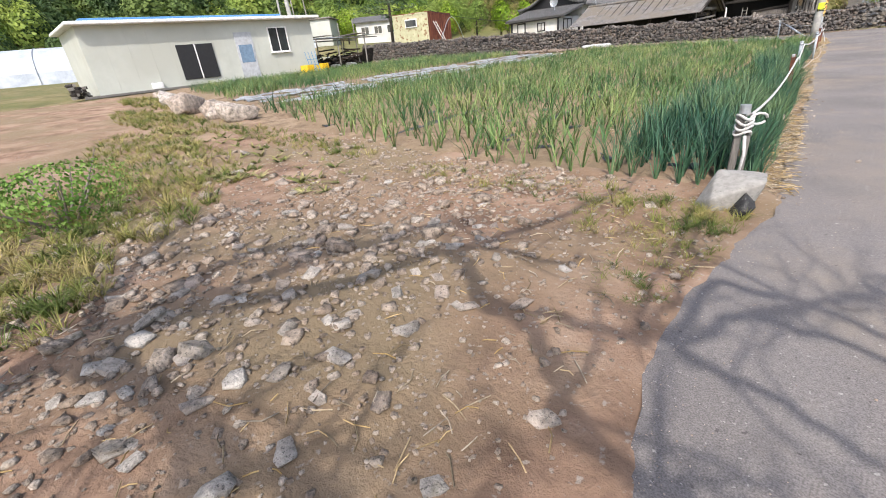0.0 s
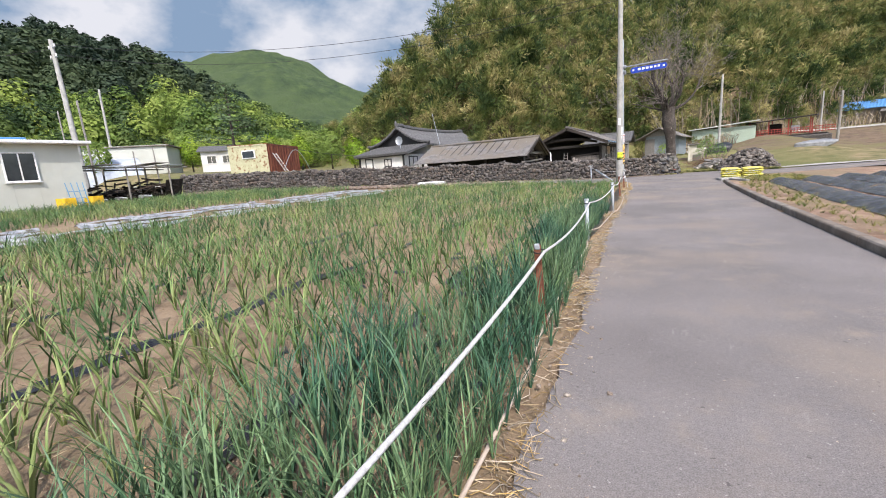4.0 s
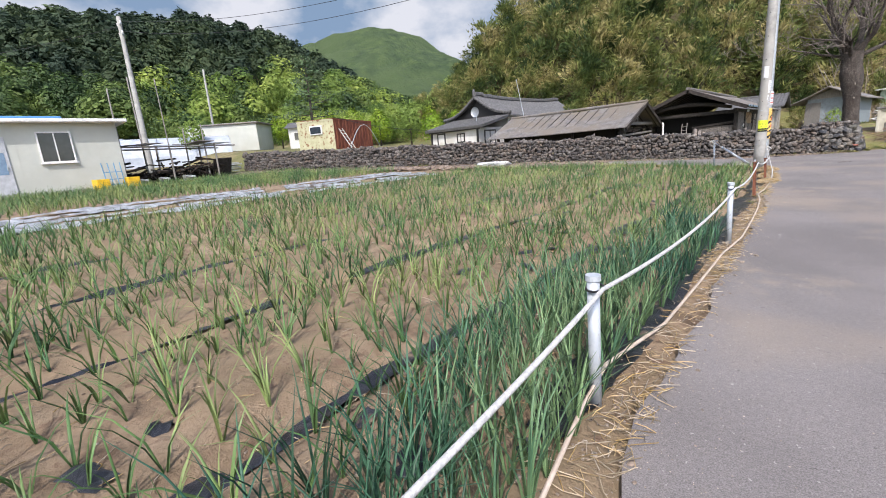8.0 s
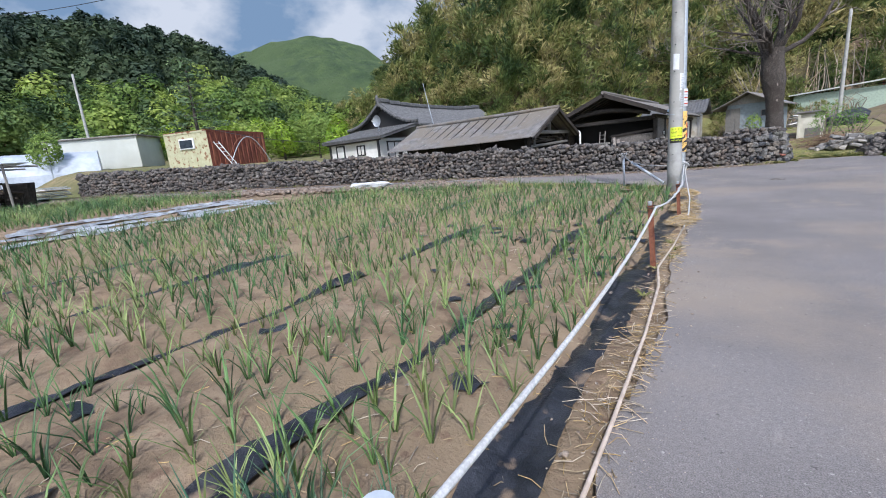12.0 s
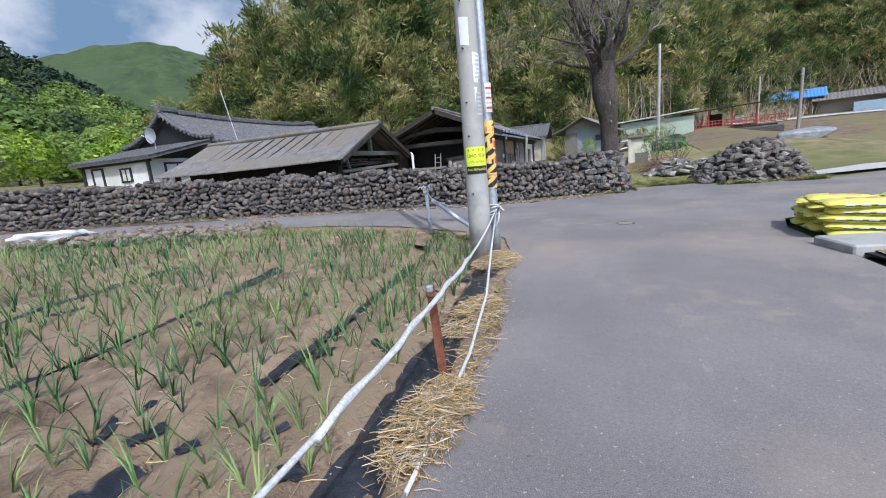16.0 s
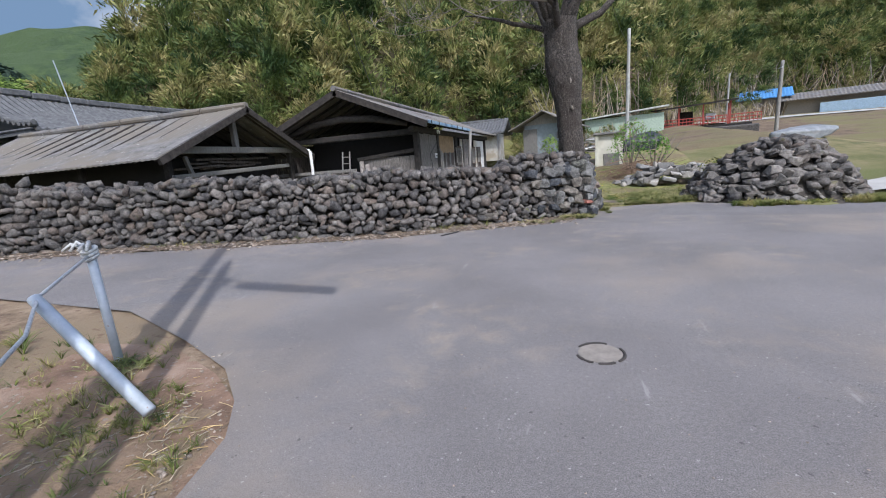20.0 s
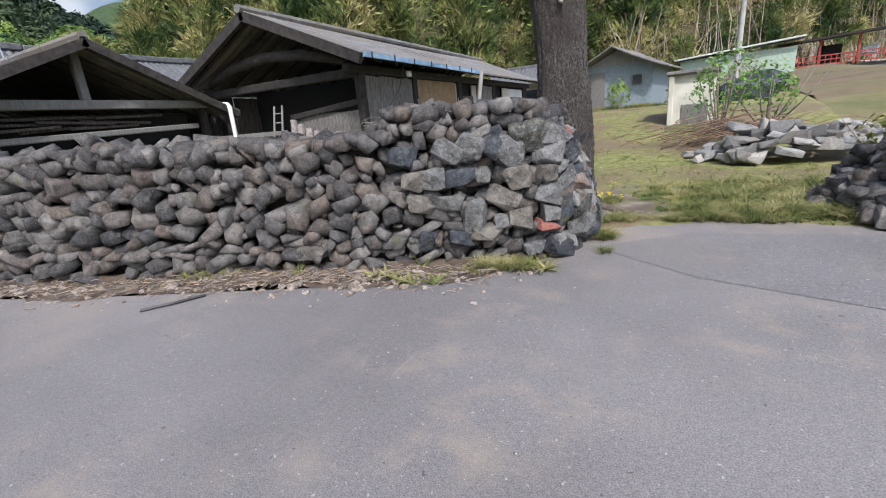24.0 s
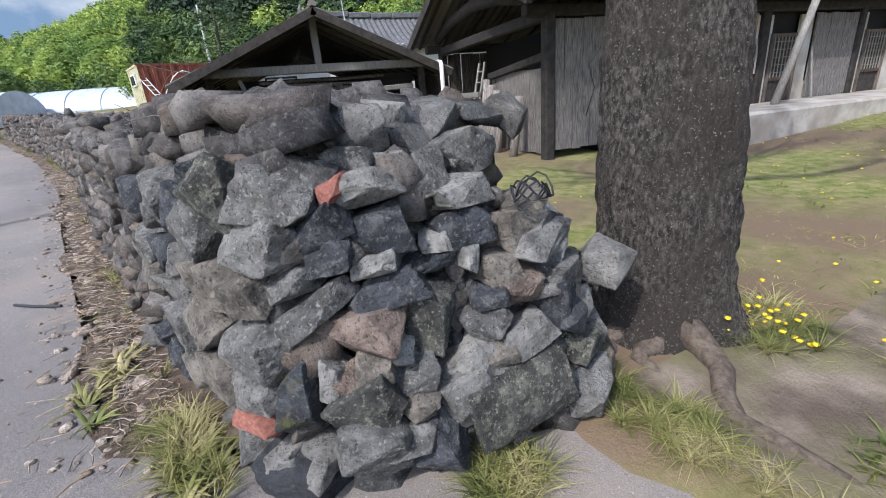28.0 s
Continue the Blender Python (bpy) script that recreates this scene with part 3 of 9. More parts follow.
# newer patch of asphalt at the yard entrance
ASPHALT_NEW = asphalt_mat("darker_asphalt", (0.163, 0.151, 0.147), (0.22, 0.19, 0.16), 0.5)
fill_plan("road_patch", [(-0.55, 40.85), (0.3, 40.2), (2.2, 39.6), (5.0, 39.3), (5.2, 40.8), (3.6, 40.65), (2.4, 41.2), (1.5, 41.65), (0.3, 41.5)], land1, ASPHALT_NEW, "darker strip of newer asphalt", "road patch", 0.004)

# the field
FIELD_FRONT = [(-30, 7.6), (-18.8, 6.6), (-14.4, 5.6), (-6, 4.25), (-3.7, 4.0), (-0.5, 4.15)]
FURROWS = [0.42, 1.62, 3.75, 5.9, 8.05, 10.2]


def beds(u):
    """Relief of the planted beds against the distance from the lane's edge."""
    z = np.full(np.shape(u), 0.05)
    for f in FURROWS:
        z = z - 0.11 * np.exp(-(((u - f) / 0.16) ** 2))
    return z


XE = lambda y: np.interp(y, [p[0] for p in ROAD_LEFT], [p[1] for p in ROAD_LEFT])


def field_z(X, Y):
    u = XE(Y) - X
    front = np.interp(X, [p[0] for p in FIELD_FRONT], [p[1] for p in FIELD_FRONT])
    inside = smooth01((Y - front) / 0.5) * smooth01((u - 0.15) / 0.4)
    back = np.interp(X, [-24, -15, -8.6, -6.2, -4.0, -2.9], [25.4, 29.6, 32.6, 32.6, 31.6, 30.9])
    inside = inside * smooth01((back - Y) / 0.8)
    edge = -0.035 * smooth01((0.12 - u) / 0.1)
    return land(X, Y) - 0.02 + edge + inside * (beds(u) + wob(X, Y, 2.7, 0.012, 1) + wob(X, Y, 7.9, 0.008, 4)) + (1 - inside) * wob(X, Y, 3.3, 0.01, 3)


sheet("field_soil", np.concatenate([np.arange(-27, -12, 0.3), np.arange(-12, -0.2, 0.09)]), np.arange(3.9, 35.6, 0.14), field_z, SOIL, "sandy brown ploughed soil of an onion field", "field")


def yard_z(X, Y):
    u = XE(Y) - X
    return land(X, Y) + 0.006 - 0.05 * smooth01((0.03 - u) / 0.22) + wob(X, Y, 9.0, 0.006, 8) + 0.6 * smooth01((u - 0.1) / 0.6) * (wob(X, Y, 1.9, 0.012, 5) + wob(X, Y, 6.1, 0.009, 6))


sheet("dirt_yard", np.concatenate([np.arange(-26, -1.2, 0.16), np.arange(-1.2, 0.4, 0.05)]), np.arange(-8, 4.6, 0.12), yard_z, DIRT, "reddish stony dirt yard beside the lane", "dirt ground")

# ---- dry stone ----
def rock(sub, seed, planes=6, rough=0.055, crisp=140.0):
    """A broken stone within a unit box: a ball cut by random planes, with a little relief."""
    rng = np.random.default_rng(seed)
    bm = bmesh.new()
    bmesh.ops.create_icosphere(bm, subdivisions=sub, radius=1.0)
    d = np.array([v.co[:] for v in bm.verts])
    F = np.array([[v.index for v in f.verts] for f in bm.faces])
    bm.free()
    nn = rng.normal(size=(planes, 3))
    nn /= np.linalg.norm(nn, axis=1)[:, None]
    box = np.array([[1, 0, 0], [-1, 0, 0], [0, 1, 0], [0, -1, 0], [0, 0, 1], [0, 0, -1]], float) + rng.normal(0, 0.3, (6, 3))
    box /= np.linalg.norm(box, axis=1)[:, None]
    nn = np.vstack([nn, box])
    dist = np.concatenate([rng.uniform(0.62, 0.95, planes), rng.uniform(0.52, 0.76, 6)])
    cosv = d @ nn.T
    r = np.where(cosv > 0.05, dist / np.maximum(cosv, 0.05), 9)
    # soft minimum rounds the arrises a little
    k = crisp
    rad = -np.log(np.exp(-k * np.minimum(r, 1.6)).sum(1)) / k
    p = d * rad[:, None]
    p += d * (rough * np.array([noise.fractal(Vector(q * 3.2 + seed), 0.7, 2.2, 5) for q in d]))[:, None]
    p /= np.abs(p).max(0)
    return p * 0.5, F


def block(seed, cuts, rough=0.045, full=4.0, wild=0.38):
    """A broken block within a unit box: the hull of scattered points on a boxy ball, its arrises worn, its faces cut finer and roughened. full: how boxy."""
    rng = np.random.default_rng(seed)
    ways = [np.array([a, b, c]) + rng.normal(0, wild, 3) for a in (-1, 1) for b in (-1, 1) for c in (-1, 1)] + list(rng.normal(size=(5, 3)))
    pts = [d / (np.abs(d) ** full).sum() ** (1 / full) * rng.uniform(0.84, 1.06) for d in ways]
    bm = bmesh.new()
    for p in pts:
        bm.verts.new(p)
    res = bmesh.ops.convex_hull(bm, input=bm.verts[:])
    bmesh.ops.delete(bm, geom=list({v for v in res["geom_interior"] + res["geom_unused"] if isinstance(v, bmesh.types.BMVert)}), context="VERTS")
    bmesh.ops.recalc_face_normals(bm, faces=bm.faces)
    if cuts > 1:
        bmesh.ops.bevel(bm, geom=bm.edges[:], offset=0.03, segments=1, affect="EDGES")
    bmesh.ops.triangulate(bm, faces=bm.faces[:])
    for _ in range(max(0, cuts - 1)):
        long = [e for e in bm.edges if e.calc_length() > 0.9 / cuts]
        if long:
            bmesh.ops.subdivide_edges(bm, edges=long, cuts=1)
            bmesh.ops.triangulate(bm, faces=bm.faces[:])
    bm.verts.index_update()
    V = np.array([v.co[:] for v in bm.verts])
    F = np.array([[v.index for v in f.verts] for f in bm.faces])
    bm.free()
    d = V / np.linalg.norm(V, axis=1)[:, None]
    V = V + d * (rough * np.array([noise.fractal(Vector(q * 3.4 + seed), 0.6, 2.3, 5) for q in V]))[:, None]
    V -= (V.max(0) + V.min(0)) / 2
    return V / np.abs(V).max(0) * 0.5, F


ROCKS = [block(40 + i, 2, 0.035, 5.0, 0.42) for i in range(28)]
ROCKS_LOW = [block(80 + i, 1, 0.0, 5.0, 0.42) for i in range(18)]
ROCK_MESH = []
for k, (pv, pf) in enumerate(ROCKS):
    rm = np_mesh("stone", pv, pf)
    rm.materials.append(STONE)
    ROCK_MESH.append(rm)


MOUND_MESH = []
for pv, pf in ROCKS:
    rm = np_mesh("stone", pv, pf, "crisp")
    rm.materials.append(MOUNDSTONE)
    MOUND_MESH.append(rm)


def spin(rng, flat):
    """A turn for a laid stone: about level, with some slant."""
    return Euler((rng.normal(0, flat), rng.normal(0, flat * 1.7), rng.normal(0, 0.3))).to_matrix()


def lay_face(rng, length, height_at, big=0.225, tall=0.14):
    """Stones for an upright face: places along it, height, size."""
    z, out = 0.0, []
    top = max(height_at(s) for s in np.linspace(0, length, 30))
    while z < top:
        h = tall * rng.uniform(0.6, 1.3)
        s = -rng.uniform(0, 0.2)
        while s < length:
            w = big * (rng.uniform(0.35, 1.0) if rng.random() < 0.6 else rng.uniform(1.0, 1.55))
            if z < height_at(s + w / 2) - 0.02:
                if rng.random() < 0.13:
                    out.append((s + w * 0.3, z + h * 0.55, w * 0.6, h * 1.3))
                    w *= 0.62
                else:
                    out.append((s + w / 2, z + h / 2 + rng.normal(0, 0.03), w * 0.99, min(h * rng.uniform(0.88, 1.2), w * 1.2)))
            s += w * 0.95
        z += h * 0.9
    return out


class Along:
    """A plan line to walk along."""

    def __init__(self, pts):
        self.p = np.array(pts, float)
        seg = np.linalg.norm(np.diff(self.p, axis=0), axis=1)
        self.s = np.concatenate([[0], np.cumsum(seg)])
        self.length = self.s[-1]

    def at(self, s):
        return np.array([np.interp(s, self.s, self.p[:, 0]), np.interp(s, self.s, self.p[:, 1])])

    def way(self, s):
        d = self.at(min(s + 0.2, self.length)) - self.at(max(s - 0.2, 0))
        return d / np.linalg.norm(d)


def stone_wall(name, line, height_at, thick, label, near_s, seed, batter=0.1, end_line=None, end_height=None, far_from=None):
    """A dry stone wall on a plan line (its front foot): an earth-toned core, dark to draw the gaps' shade, facing
    stones, coping stones. Stones before near_s are single parts.
    """
    rng = np.random.default_rng(seed)
    ln = Along(line)
    root = thing(name, 0, 0, 0, 0, label, "stone wall", kind="structure")
    # core
    ss = np.linspace(0, ln.length, max(8, int(ln.length / 0.5)))
    V, F = [], []
    for s in ss:
        p, w = ln.at(s), ln.way(s)
        inn = np.array([-w[1], w[0]])
        inn = inn if inn[1] > 0 else -inn
        h, g = height_at(s), land1(*p)
        for off, z in ((0.3, -0.1), (0.3 + batter * 0.8, h - 0.13), (thick - 0.1, h - 0.13), (thick, -0.1)):
            q = p + inn * off
            V.append((q[0], q[1], g + z))
    for i in range(len(ss) - 1):
        for j in range(4):
            a, b = i * 4 + j, i * 4 + (j + 1) % 4
            F.append((a, b, b + 4, a + 4))
    F += [(0, 1, 2, 3), tuple(len(V) - 4 + k for k in (3, 2, 1, 0))]
    g = Geo().add(V, F)
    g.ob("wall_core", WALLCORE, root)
    laid = []
    for s, z, w, h in lay_face(rng, ln.length, height_at):
        p, wy = ln.at(s), ln.way(s)
        inn = np.array([-wy[1], wy[0]])
        inn = inn if inn[1] > 0 else -inn
        q = p + inn * (0.1 + batter * z / 1.1 + rng.normal(0, 0.028) + (0.08 if end_line and s < 1.7 else 0.0))
        laid.append((s, q[0], q[1], land1(*p) + z, w, rng.uniform(0.2, 0.32), h, math.atan2(wy[1], wy[0]), 0.26))
    # small stones packed into the gaps, a little set back
    for k in range(int(ln.length * 24) + 110):
        s = rng.uniform(0, ln.length) if k >= 110 else rng.uniform(0, 3.6)
        z = rng.uniform(0.03, max(0.1, height_at(s) - 0.08))
        p, wy = ln.at(s), ln.way(s)
        inn = np.array([-wy[1], wy[0]])
        inn = inn if inn[1] > 0 else -inn
        q = p + inn * (0.13 + batter * z / 1.1 + abs(rng.normal(0, 0.03)) + (0.09 if end_line and s < 1.7 else 0.0))
        w = rng.uniform(0.07, 0.15)
        laid.append((s + (0 if rng.random() < 0.35 else 99), q[0], q[1], land1(*p) + z, w, rng.uniform(0.12, 0.2), w * rng.uniform(0.5, 1.0), math.atan2(wy[1], wy[0]), 0.4))
    # coping and loose stones on top, several deep
    s = 0.0
    while s < ln.length:
        p, wy = ln.at(s), ln.way(s)
        inn = np.array([-wy[1], wy[0]])
        inn = inn if inn[1] > 0 else -inn
        for off in np.arange(0.5 if end_line and s < 1.7 else 0.22, thick, 0.24):
            q = p + inn * (off + rng.normal(0, 0.05)) + wy * rng.normal(0, 0.05)
            w = rng.uniform(0.16, 0.36)
            laid.append((s, q[0], q[1], land1(*p) + height_at(s) - 0.06 + rng.uniform(-0.05, 0.07), w, w * rng.uniform(0.6, 1.0), rng.uniform(0.09, 0.2), rng.uniform(0, 6.28), 0.3))
        s += rng.uniform(0.18, 0.3)
    if end_line:
        le = Along(end_line)
        for s, z, w, h in lay_face(rng, le.length, end_height, 0.23, 0.135):
            p, wy = le.at(s), le.way(s)
            q = p + np.array([wy[1], -wy[0]]) * (0.27 + 0.33 * z + rng.normal(0, 0.025))
            laid.append((0.0, q[0], q[1], land1(*p) + z, w, rng.uniform(0.2, 0.3), h, math.atan2(wy[1], wy[0]), 0.16))
        # wedges between them, then rubble behind and on top
        for k in range(150):
            s = rng.uniform(0, le.length)
            z = rng.uniform(0.03, end_height(s))
            p, wy = le.at(s), le.way(s)
            q = p + np.array([wy[1], -wy[0]]) * (0.16 + 0.34 * z + abs(rng.normal(0, 0.025)))
            w = rng.uniform(0.06, 0.14)
            laid.append((0.0 if k % 3 == 0 else 99, q[0], q[1], land1(*p) + z, w, rng.uniform(0.1, 0.16), w * rng.uniform(0.5, 1.0), math.atan2(wy[1], wy[0]), 0.4))
        for k in range(110):
            s, f = rng.uniform(0, le.length), rng.uniform(0.5, 0.95)
            p = le.at(s)
            q = p + (np.array([-1.35, 41.15]) - p) * f
            w = rng.uniform(0.14, 0.3)
            laid.append((0.0 if k % 3 == 0 else 99, q[0], q[1], end_height(s) * (0.75 + 0.2 * f) + rng.uniform(-0.16, 0.03), w, w * rng.uniform(0.6, 0.9), rng.uniform(0.09, 0.18), rng.uniform(0, 6.28), 0.3))
    near = sorted([k for k in laid if k[0] < near_s], key=lambda k: k[0])[:215]
    keep = set(map(id, near))
    for k in near:
        _, x, y, z, w, dd, h, a, flat = k
        ob = new("stone", ROCK_MESH[int(rng.integers(len(ROCK_MESH)))])
        ob.parent = root
        ob.matrix_basis = Matrix.LocRotScale((x, y, z), (Matrix.Rotation(a, 3, "Z") @ spin(rng, flat)).to_quaternion(), (w, dd, h))
    V, F, k0 = [], [], 0
    for k in laid:
        if id(k) in keep:
            continue
        _, x, y, z, w, dd, h, a, flat = k
        pv, pf = ROCKS_LOW[int(rng.integers(len(ROCKS_LOW)))]
        m = np.array(Matrix.Rotation(a, 3, "Z") @ spin(rng, flat))
        V.append((pv * (w, dd, h)) @ m.T + (x, y, z))
        F.append(pf + k0)
        k0 += len(pv)
    if V:
        me = np_mesh("laid_stones", np.vstack(V), np.vstack(F), False)
        hook("laid_stones", me, STONE_FAR, root)["kind"] = "stuff"
    return root


def wall_height(s):
    return 1.25 + 0.05 * math.sin(s * 1.7) + 0.04 * math.sin(s * 4.3 + 1) + 0.12 * math.exp(-((s - 0.95) / 0.75) ** 2)


END_LINE = [(-1.22, 42.22), (-0.8, 42.0), (-0.52, 41.75), (-0.45, 41.3), (-0.5, 40.75), (-0.78, 40.36)]


def end_height(s):
    return lerp_path([(0, 0.55), (0.47, 0.66), (0.85, 0.8), (1.2, 1.1), (1.65, 1.28), (2.4, 1.3)], s)


road_wall = stone_wall("stone_wall_left", WALL_FRONT, wall_height, 1.5, "long dry stone wall of grey field stones along the road", 3.4, 3, 0.12, END_LINE, end_height)
# collapsing mound right of the yard entrance
mound_root = thing("stone_mound", 3.42, 42.85, 0, 0, "collapsing mound of dry field stones beside the yard entrance", "stone wall")
MR = np.random.default_rng(55)


def mound_h(u, v):
    """Height of the mound over its own plan, u and v from -1 to 1."""
    r = math.hypot(u, v)
    return 1.38 * max(0.0, 1 - r ** 3.6) * (0.85 + 0.15 * math.sin(3 * u + 1)) * (0.75 + 0.25 * min(1, (u + 1.2)))


V, F = [], []
for i in range(25):
    for j in range(25):
        u, v = 1.02 * (i / 12 - 1), 1.02 * (j / 12 - 1)
        V.append((u * 1.8, v * 1.55, mound_h(u, v) * 0.9 - 0.08))
for i in range(24):
    for j in range(24):
        k = i * 25 + j
        F.append((k, k + 25, k + 26, k + 1))
# dark mound core, likewise colouring in the shade of the gaps
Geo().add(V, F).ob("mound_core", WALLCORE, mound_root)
VV, FF, k0 = [], [], 0
for k in range(880):
    a, r = MR.uniform(0, 6.283), MR.random() ** 0.42
    u, v = r * math.cos(a), r * math.sin(a)
    h = mound_h(u, v)
    w = MR.uniform(0.1, 0.4) if k % 3 else MR.uniform(0.08, 0.16)
    z = h * MR.uniform(0.86, 1.0) + 0.01
    sc3 = (w, w * MR.uniform(0.6, 0.95), w * MR.uniform(0.35, 0.65))
    turn = Euler((MR.normal(0, 0.3), MR.normal(0, 0.3), MR.uniform(0, 6.28)))
    if v < 0.1 and k < 520 and r > 0.45:
        ob = new("stone", MOUND_MESH[int(MR.integers(len(MOUND_MESH)))])
        ob.parent = mound_root
        ob.matrix_basis = Matrix.LocRotScale((u * 1.83, v * 1.58, z), turn, sc3)
    else:
        pv, pf = ROCKS_LOW[int(MR.integers(len(ROCKS_LOW)))]
        VV.append((pv * sc3) @ np.array(turn.to_matrix()).T + (u * 1.83, v * 1.58, z))
        FF.append(pf + k0)
        k0 += len(pv)
hook("laid_stones", np_mesh("laid_stones", np.vstack(VV), np.vstack(FF)), STONE_FAR, mound_root)["kind"] = "stuff"

# ---- crops and grass ----
def blade_set(rng, count, height, spread, width, bend):
    """One plant of strap leaves: each leaf a folded strip that bows outwards."""
    V, F = [], []
    k = 0
    ts = np.array([0, 0.35, 0.7, 1.0])
    for i in range(count):
        a = rng.uniform(0, 6.28)
        hgt = height * rng.uniform(0.6, 1.1)
        lean = spread * rng.uniform(0.3, 1.3)
        droop = bend * rng.uniform(0.2, 1.4)
        w = width * rng.uniform(0.75, 1.2)
        out = np.array([math.cos(a), math.sin(a), 0])
        side = np.array([-math.sin(a), math.cos(a), 0])
        for t in ts:
            r = lean * hgt * t + droop * hgt * t ** 2.6
            z = hgt * (t - 0.45 * droop * t ** 3)
            c = out * (0.008 + r) + np.array([0, 0, z])
            ww = w * (0.85 + 0.3 * t) * (1 - t ** 2.2) + 0.0006
            V += [c - side * ww, c + out * (-ww * 0.8) + np.array([0, 0, ww * 0.3]), c + side * ww]
        for j in range(3):
            b = k + j * 3
            F += [(b, b + 1, b + 4, b + 3), (b + 1, b + 2, b + 5, b + 4)]
        k += 12
    return np.array(V), np.array(F)


def scatter(name, places, scales, variants, mat, label, category, rng, parent=None):
    """One mesh of many plants."""
    V, F, k = [], [], 0
    for (x, y, z), s in zip(places, scales):
        pv, pf = variants[int(rng.integers(len(variants)))]
        a = rng.uniform(0, 6.28)
        c, d = math.cos(a), math.sin(a)
        q = np.stack([pv[:, 0] * c - pv[:, 1] * d, pv[:, 0] * d + pv[:, 1] * c, pv[:, 2]], 1) * s
        V.append(q + (x, y, z))
        F.append(pf + k)
        k += len(pv)
    me = np_mesh(name, np.vstack(V), np.vstack(F), True)
    return tagged(hook(name, me, mat, parent), label, category, kind="stuff")


rng = np.random.default_rng(11)
THIN = [blade_set(rng, int(rng.integers(4, 8)), 0.46, 0.3, 0.0078, 0.42) for _ in range(26)]
DENSE = [blade_set(rng, int(rng.integers(8, 13)), 0.66, 0.2, 0.0072, 0.3) for _ in range(18)]


def in_field(x, y):
    front = lerp_path(FIELD_FRONT, x)
    back = lerp_path([(-24, 25.0), (-15, 29.2), (-8.6, 32.2), (-6.2, 32.3), (-4.0, 31.3), (-3.2, 30.2), (-2.9, 29.0)], x)
    return front + 0.15 < y < back


thin_p, thin_s, dense_p, dense_s = [], [], [], []
for b in range(len(FURROWS)):
    u0 = FURROWS[b] + 0.2
    u1 = FURROWS[b + 1] - 0.2 if b + 1 < len(FURROWS) else u0 + 1.5
    rows = max(3, int((u1 - u0) / 0.2))
    for r in range(rows + 1):
        u = u0 + (u1 - u0) * r / rows
        y = 4.0
        while y < 33:
            lush = (y < 8.5 and u < 1.7) or (y < 18.5 and u < 0.95 + 0.2 * math.sin(y))
            y += rng.uniform(0.1, 0.2) if lush else rng.uniform(0.15, 0.32)
            x = float(XE(y)) - u + rng.normal(0, 0.03)
            if not in_field(x, y) or (not lush and rng.random() < (0.3 if y < 7 else 0.1) + 0.15 * (math.sin(y * 0.7 + u * 2.1) > 0.6)):
                continue
            z = float(field_z(np.array(x), np.array(y))) - 0.01
            if lush:
                dense_p.append((x, y, z))
                dense_s.append(rng.uniform(0.75, 1.1))
            else:
                thin_p.append((x, y, z))
                thin_s.append(rng.uniform(0.7, 1.15) * (1.15 if y < 12 else 1.0) * (0.9 if y > 18 else 1.0))
# tall leaves crowding up to the rope
for u in (0.2, 0.3, 0.42, 0.54):
    y = 4.5
    while y < 18.5:
        y += rng.uniform(0.1, 0.2) * (1.0 if y < 12 else 1.0 + (y - 12) * 0.16)
        x = float(XE(y)) - u + rng.normal(0, 0.035)
        if in_field(x, y) and (u > 0.25 or y < 12):
            dense_p.append((x, y, float(field_z(np.array(x), np.array(y))) - 0.01))
            dense_s.append(rng.uniform(0.6, 1.05) * (0.75 if u < 0.25 else 1.0))
# beds beyond the film-covered furrow
for u in np.arange(16.5, 24, 0.28):
    y = 5.0
    while y < 27:
        y += rng.uniform(0.13, 0.3)
        x = float(XE(y)) - u + rng.normal(0, 0.05)
        if in_field(x, y) and x > -26.3:
            thin_p.append((x, y, float(field_z(np.array(x), np.array(y)))))
            thin_s.append(rng.uniform(0.8, 1.2))
scatter("onion_crop", thin_p, thin_s, THIN, ONION, "rows of young green onions in sandy soil", "onion plants", rng)
scatter("leek_crop", dense_p, dense_s, DENSE, ONION_DARK, "dense tall blue-green onion leaves beside the lane", "onion plants", rng)


# black film along the furrows, torn and partly buried
def film(name, u, y0, y1, width, mat, label, seed, lift=0.035, parent=None):
    rg = np.random.default_rng(seed)
    ys = np.arange(y0, y1, 0.12)
    V, F = [], []
    for i, y in enumerate(ys):
        xe = float(XE(y))
        for j, f in enumerate((-0.5, -0.2, 0.1, 0.5)):
            uu = u + width * f * (1 + 0.25 * math.sin(y * 1.7 + seed)) + 0.04 * math.sin(y * 0.9 + seed * 2) + rg.normal(0, 0.008)
            x = xe - uu
            z = float(field_z(np.array(x), np.array(y))) + lift * (1 - 1.3 * abs(f)) + rg.normal(0, 0.008) + 0.02 * math.sin(y * 2.3 + j * 2 + seed)
            V.append((x, y, z))
    for i in range(len(ys) - 1):
        if seed != 1 and math.sin(ys[i] * 0.8 + seed * 3) > 0.93:
            continue
        for j in range(3):
            a = i * 4 + j
            F.append((a, a + 1, a + 5, a + 4))
    me = np_mesh(name, V, F, True)
    return tagged(hook(name, me, mat, parent), label, "mulch film", kind="stuff")


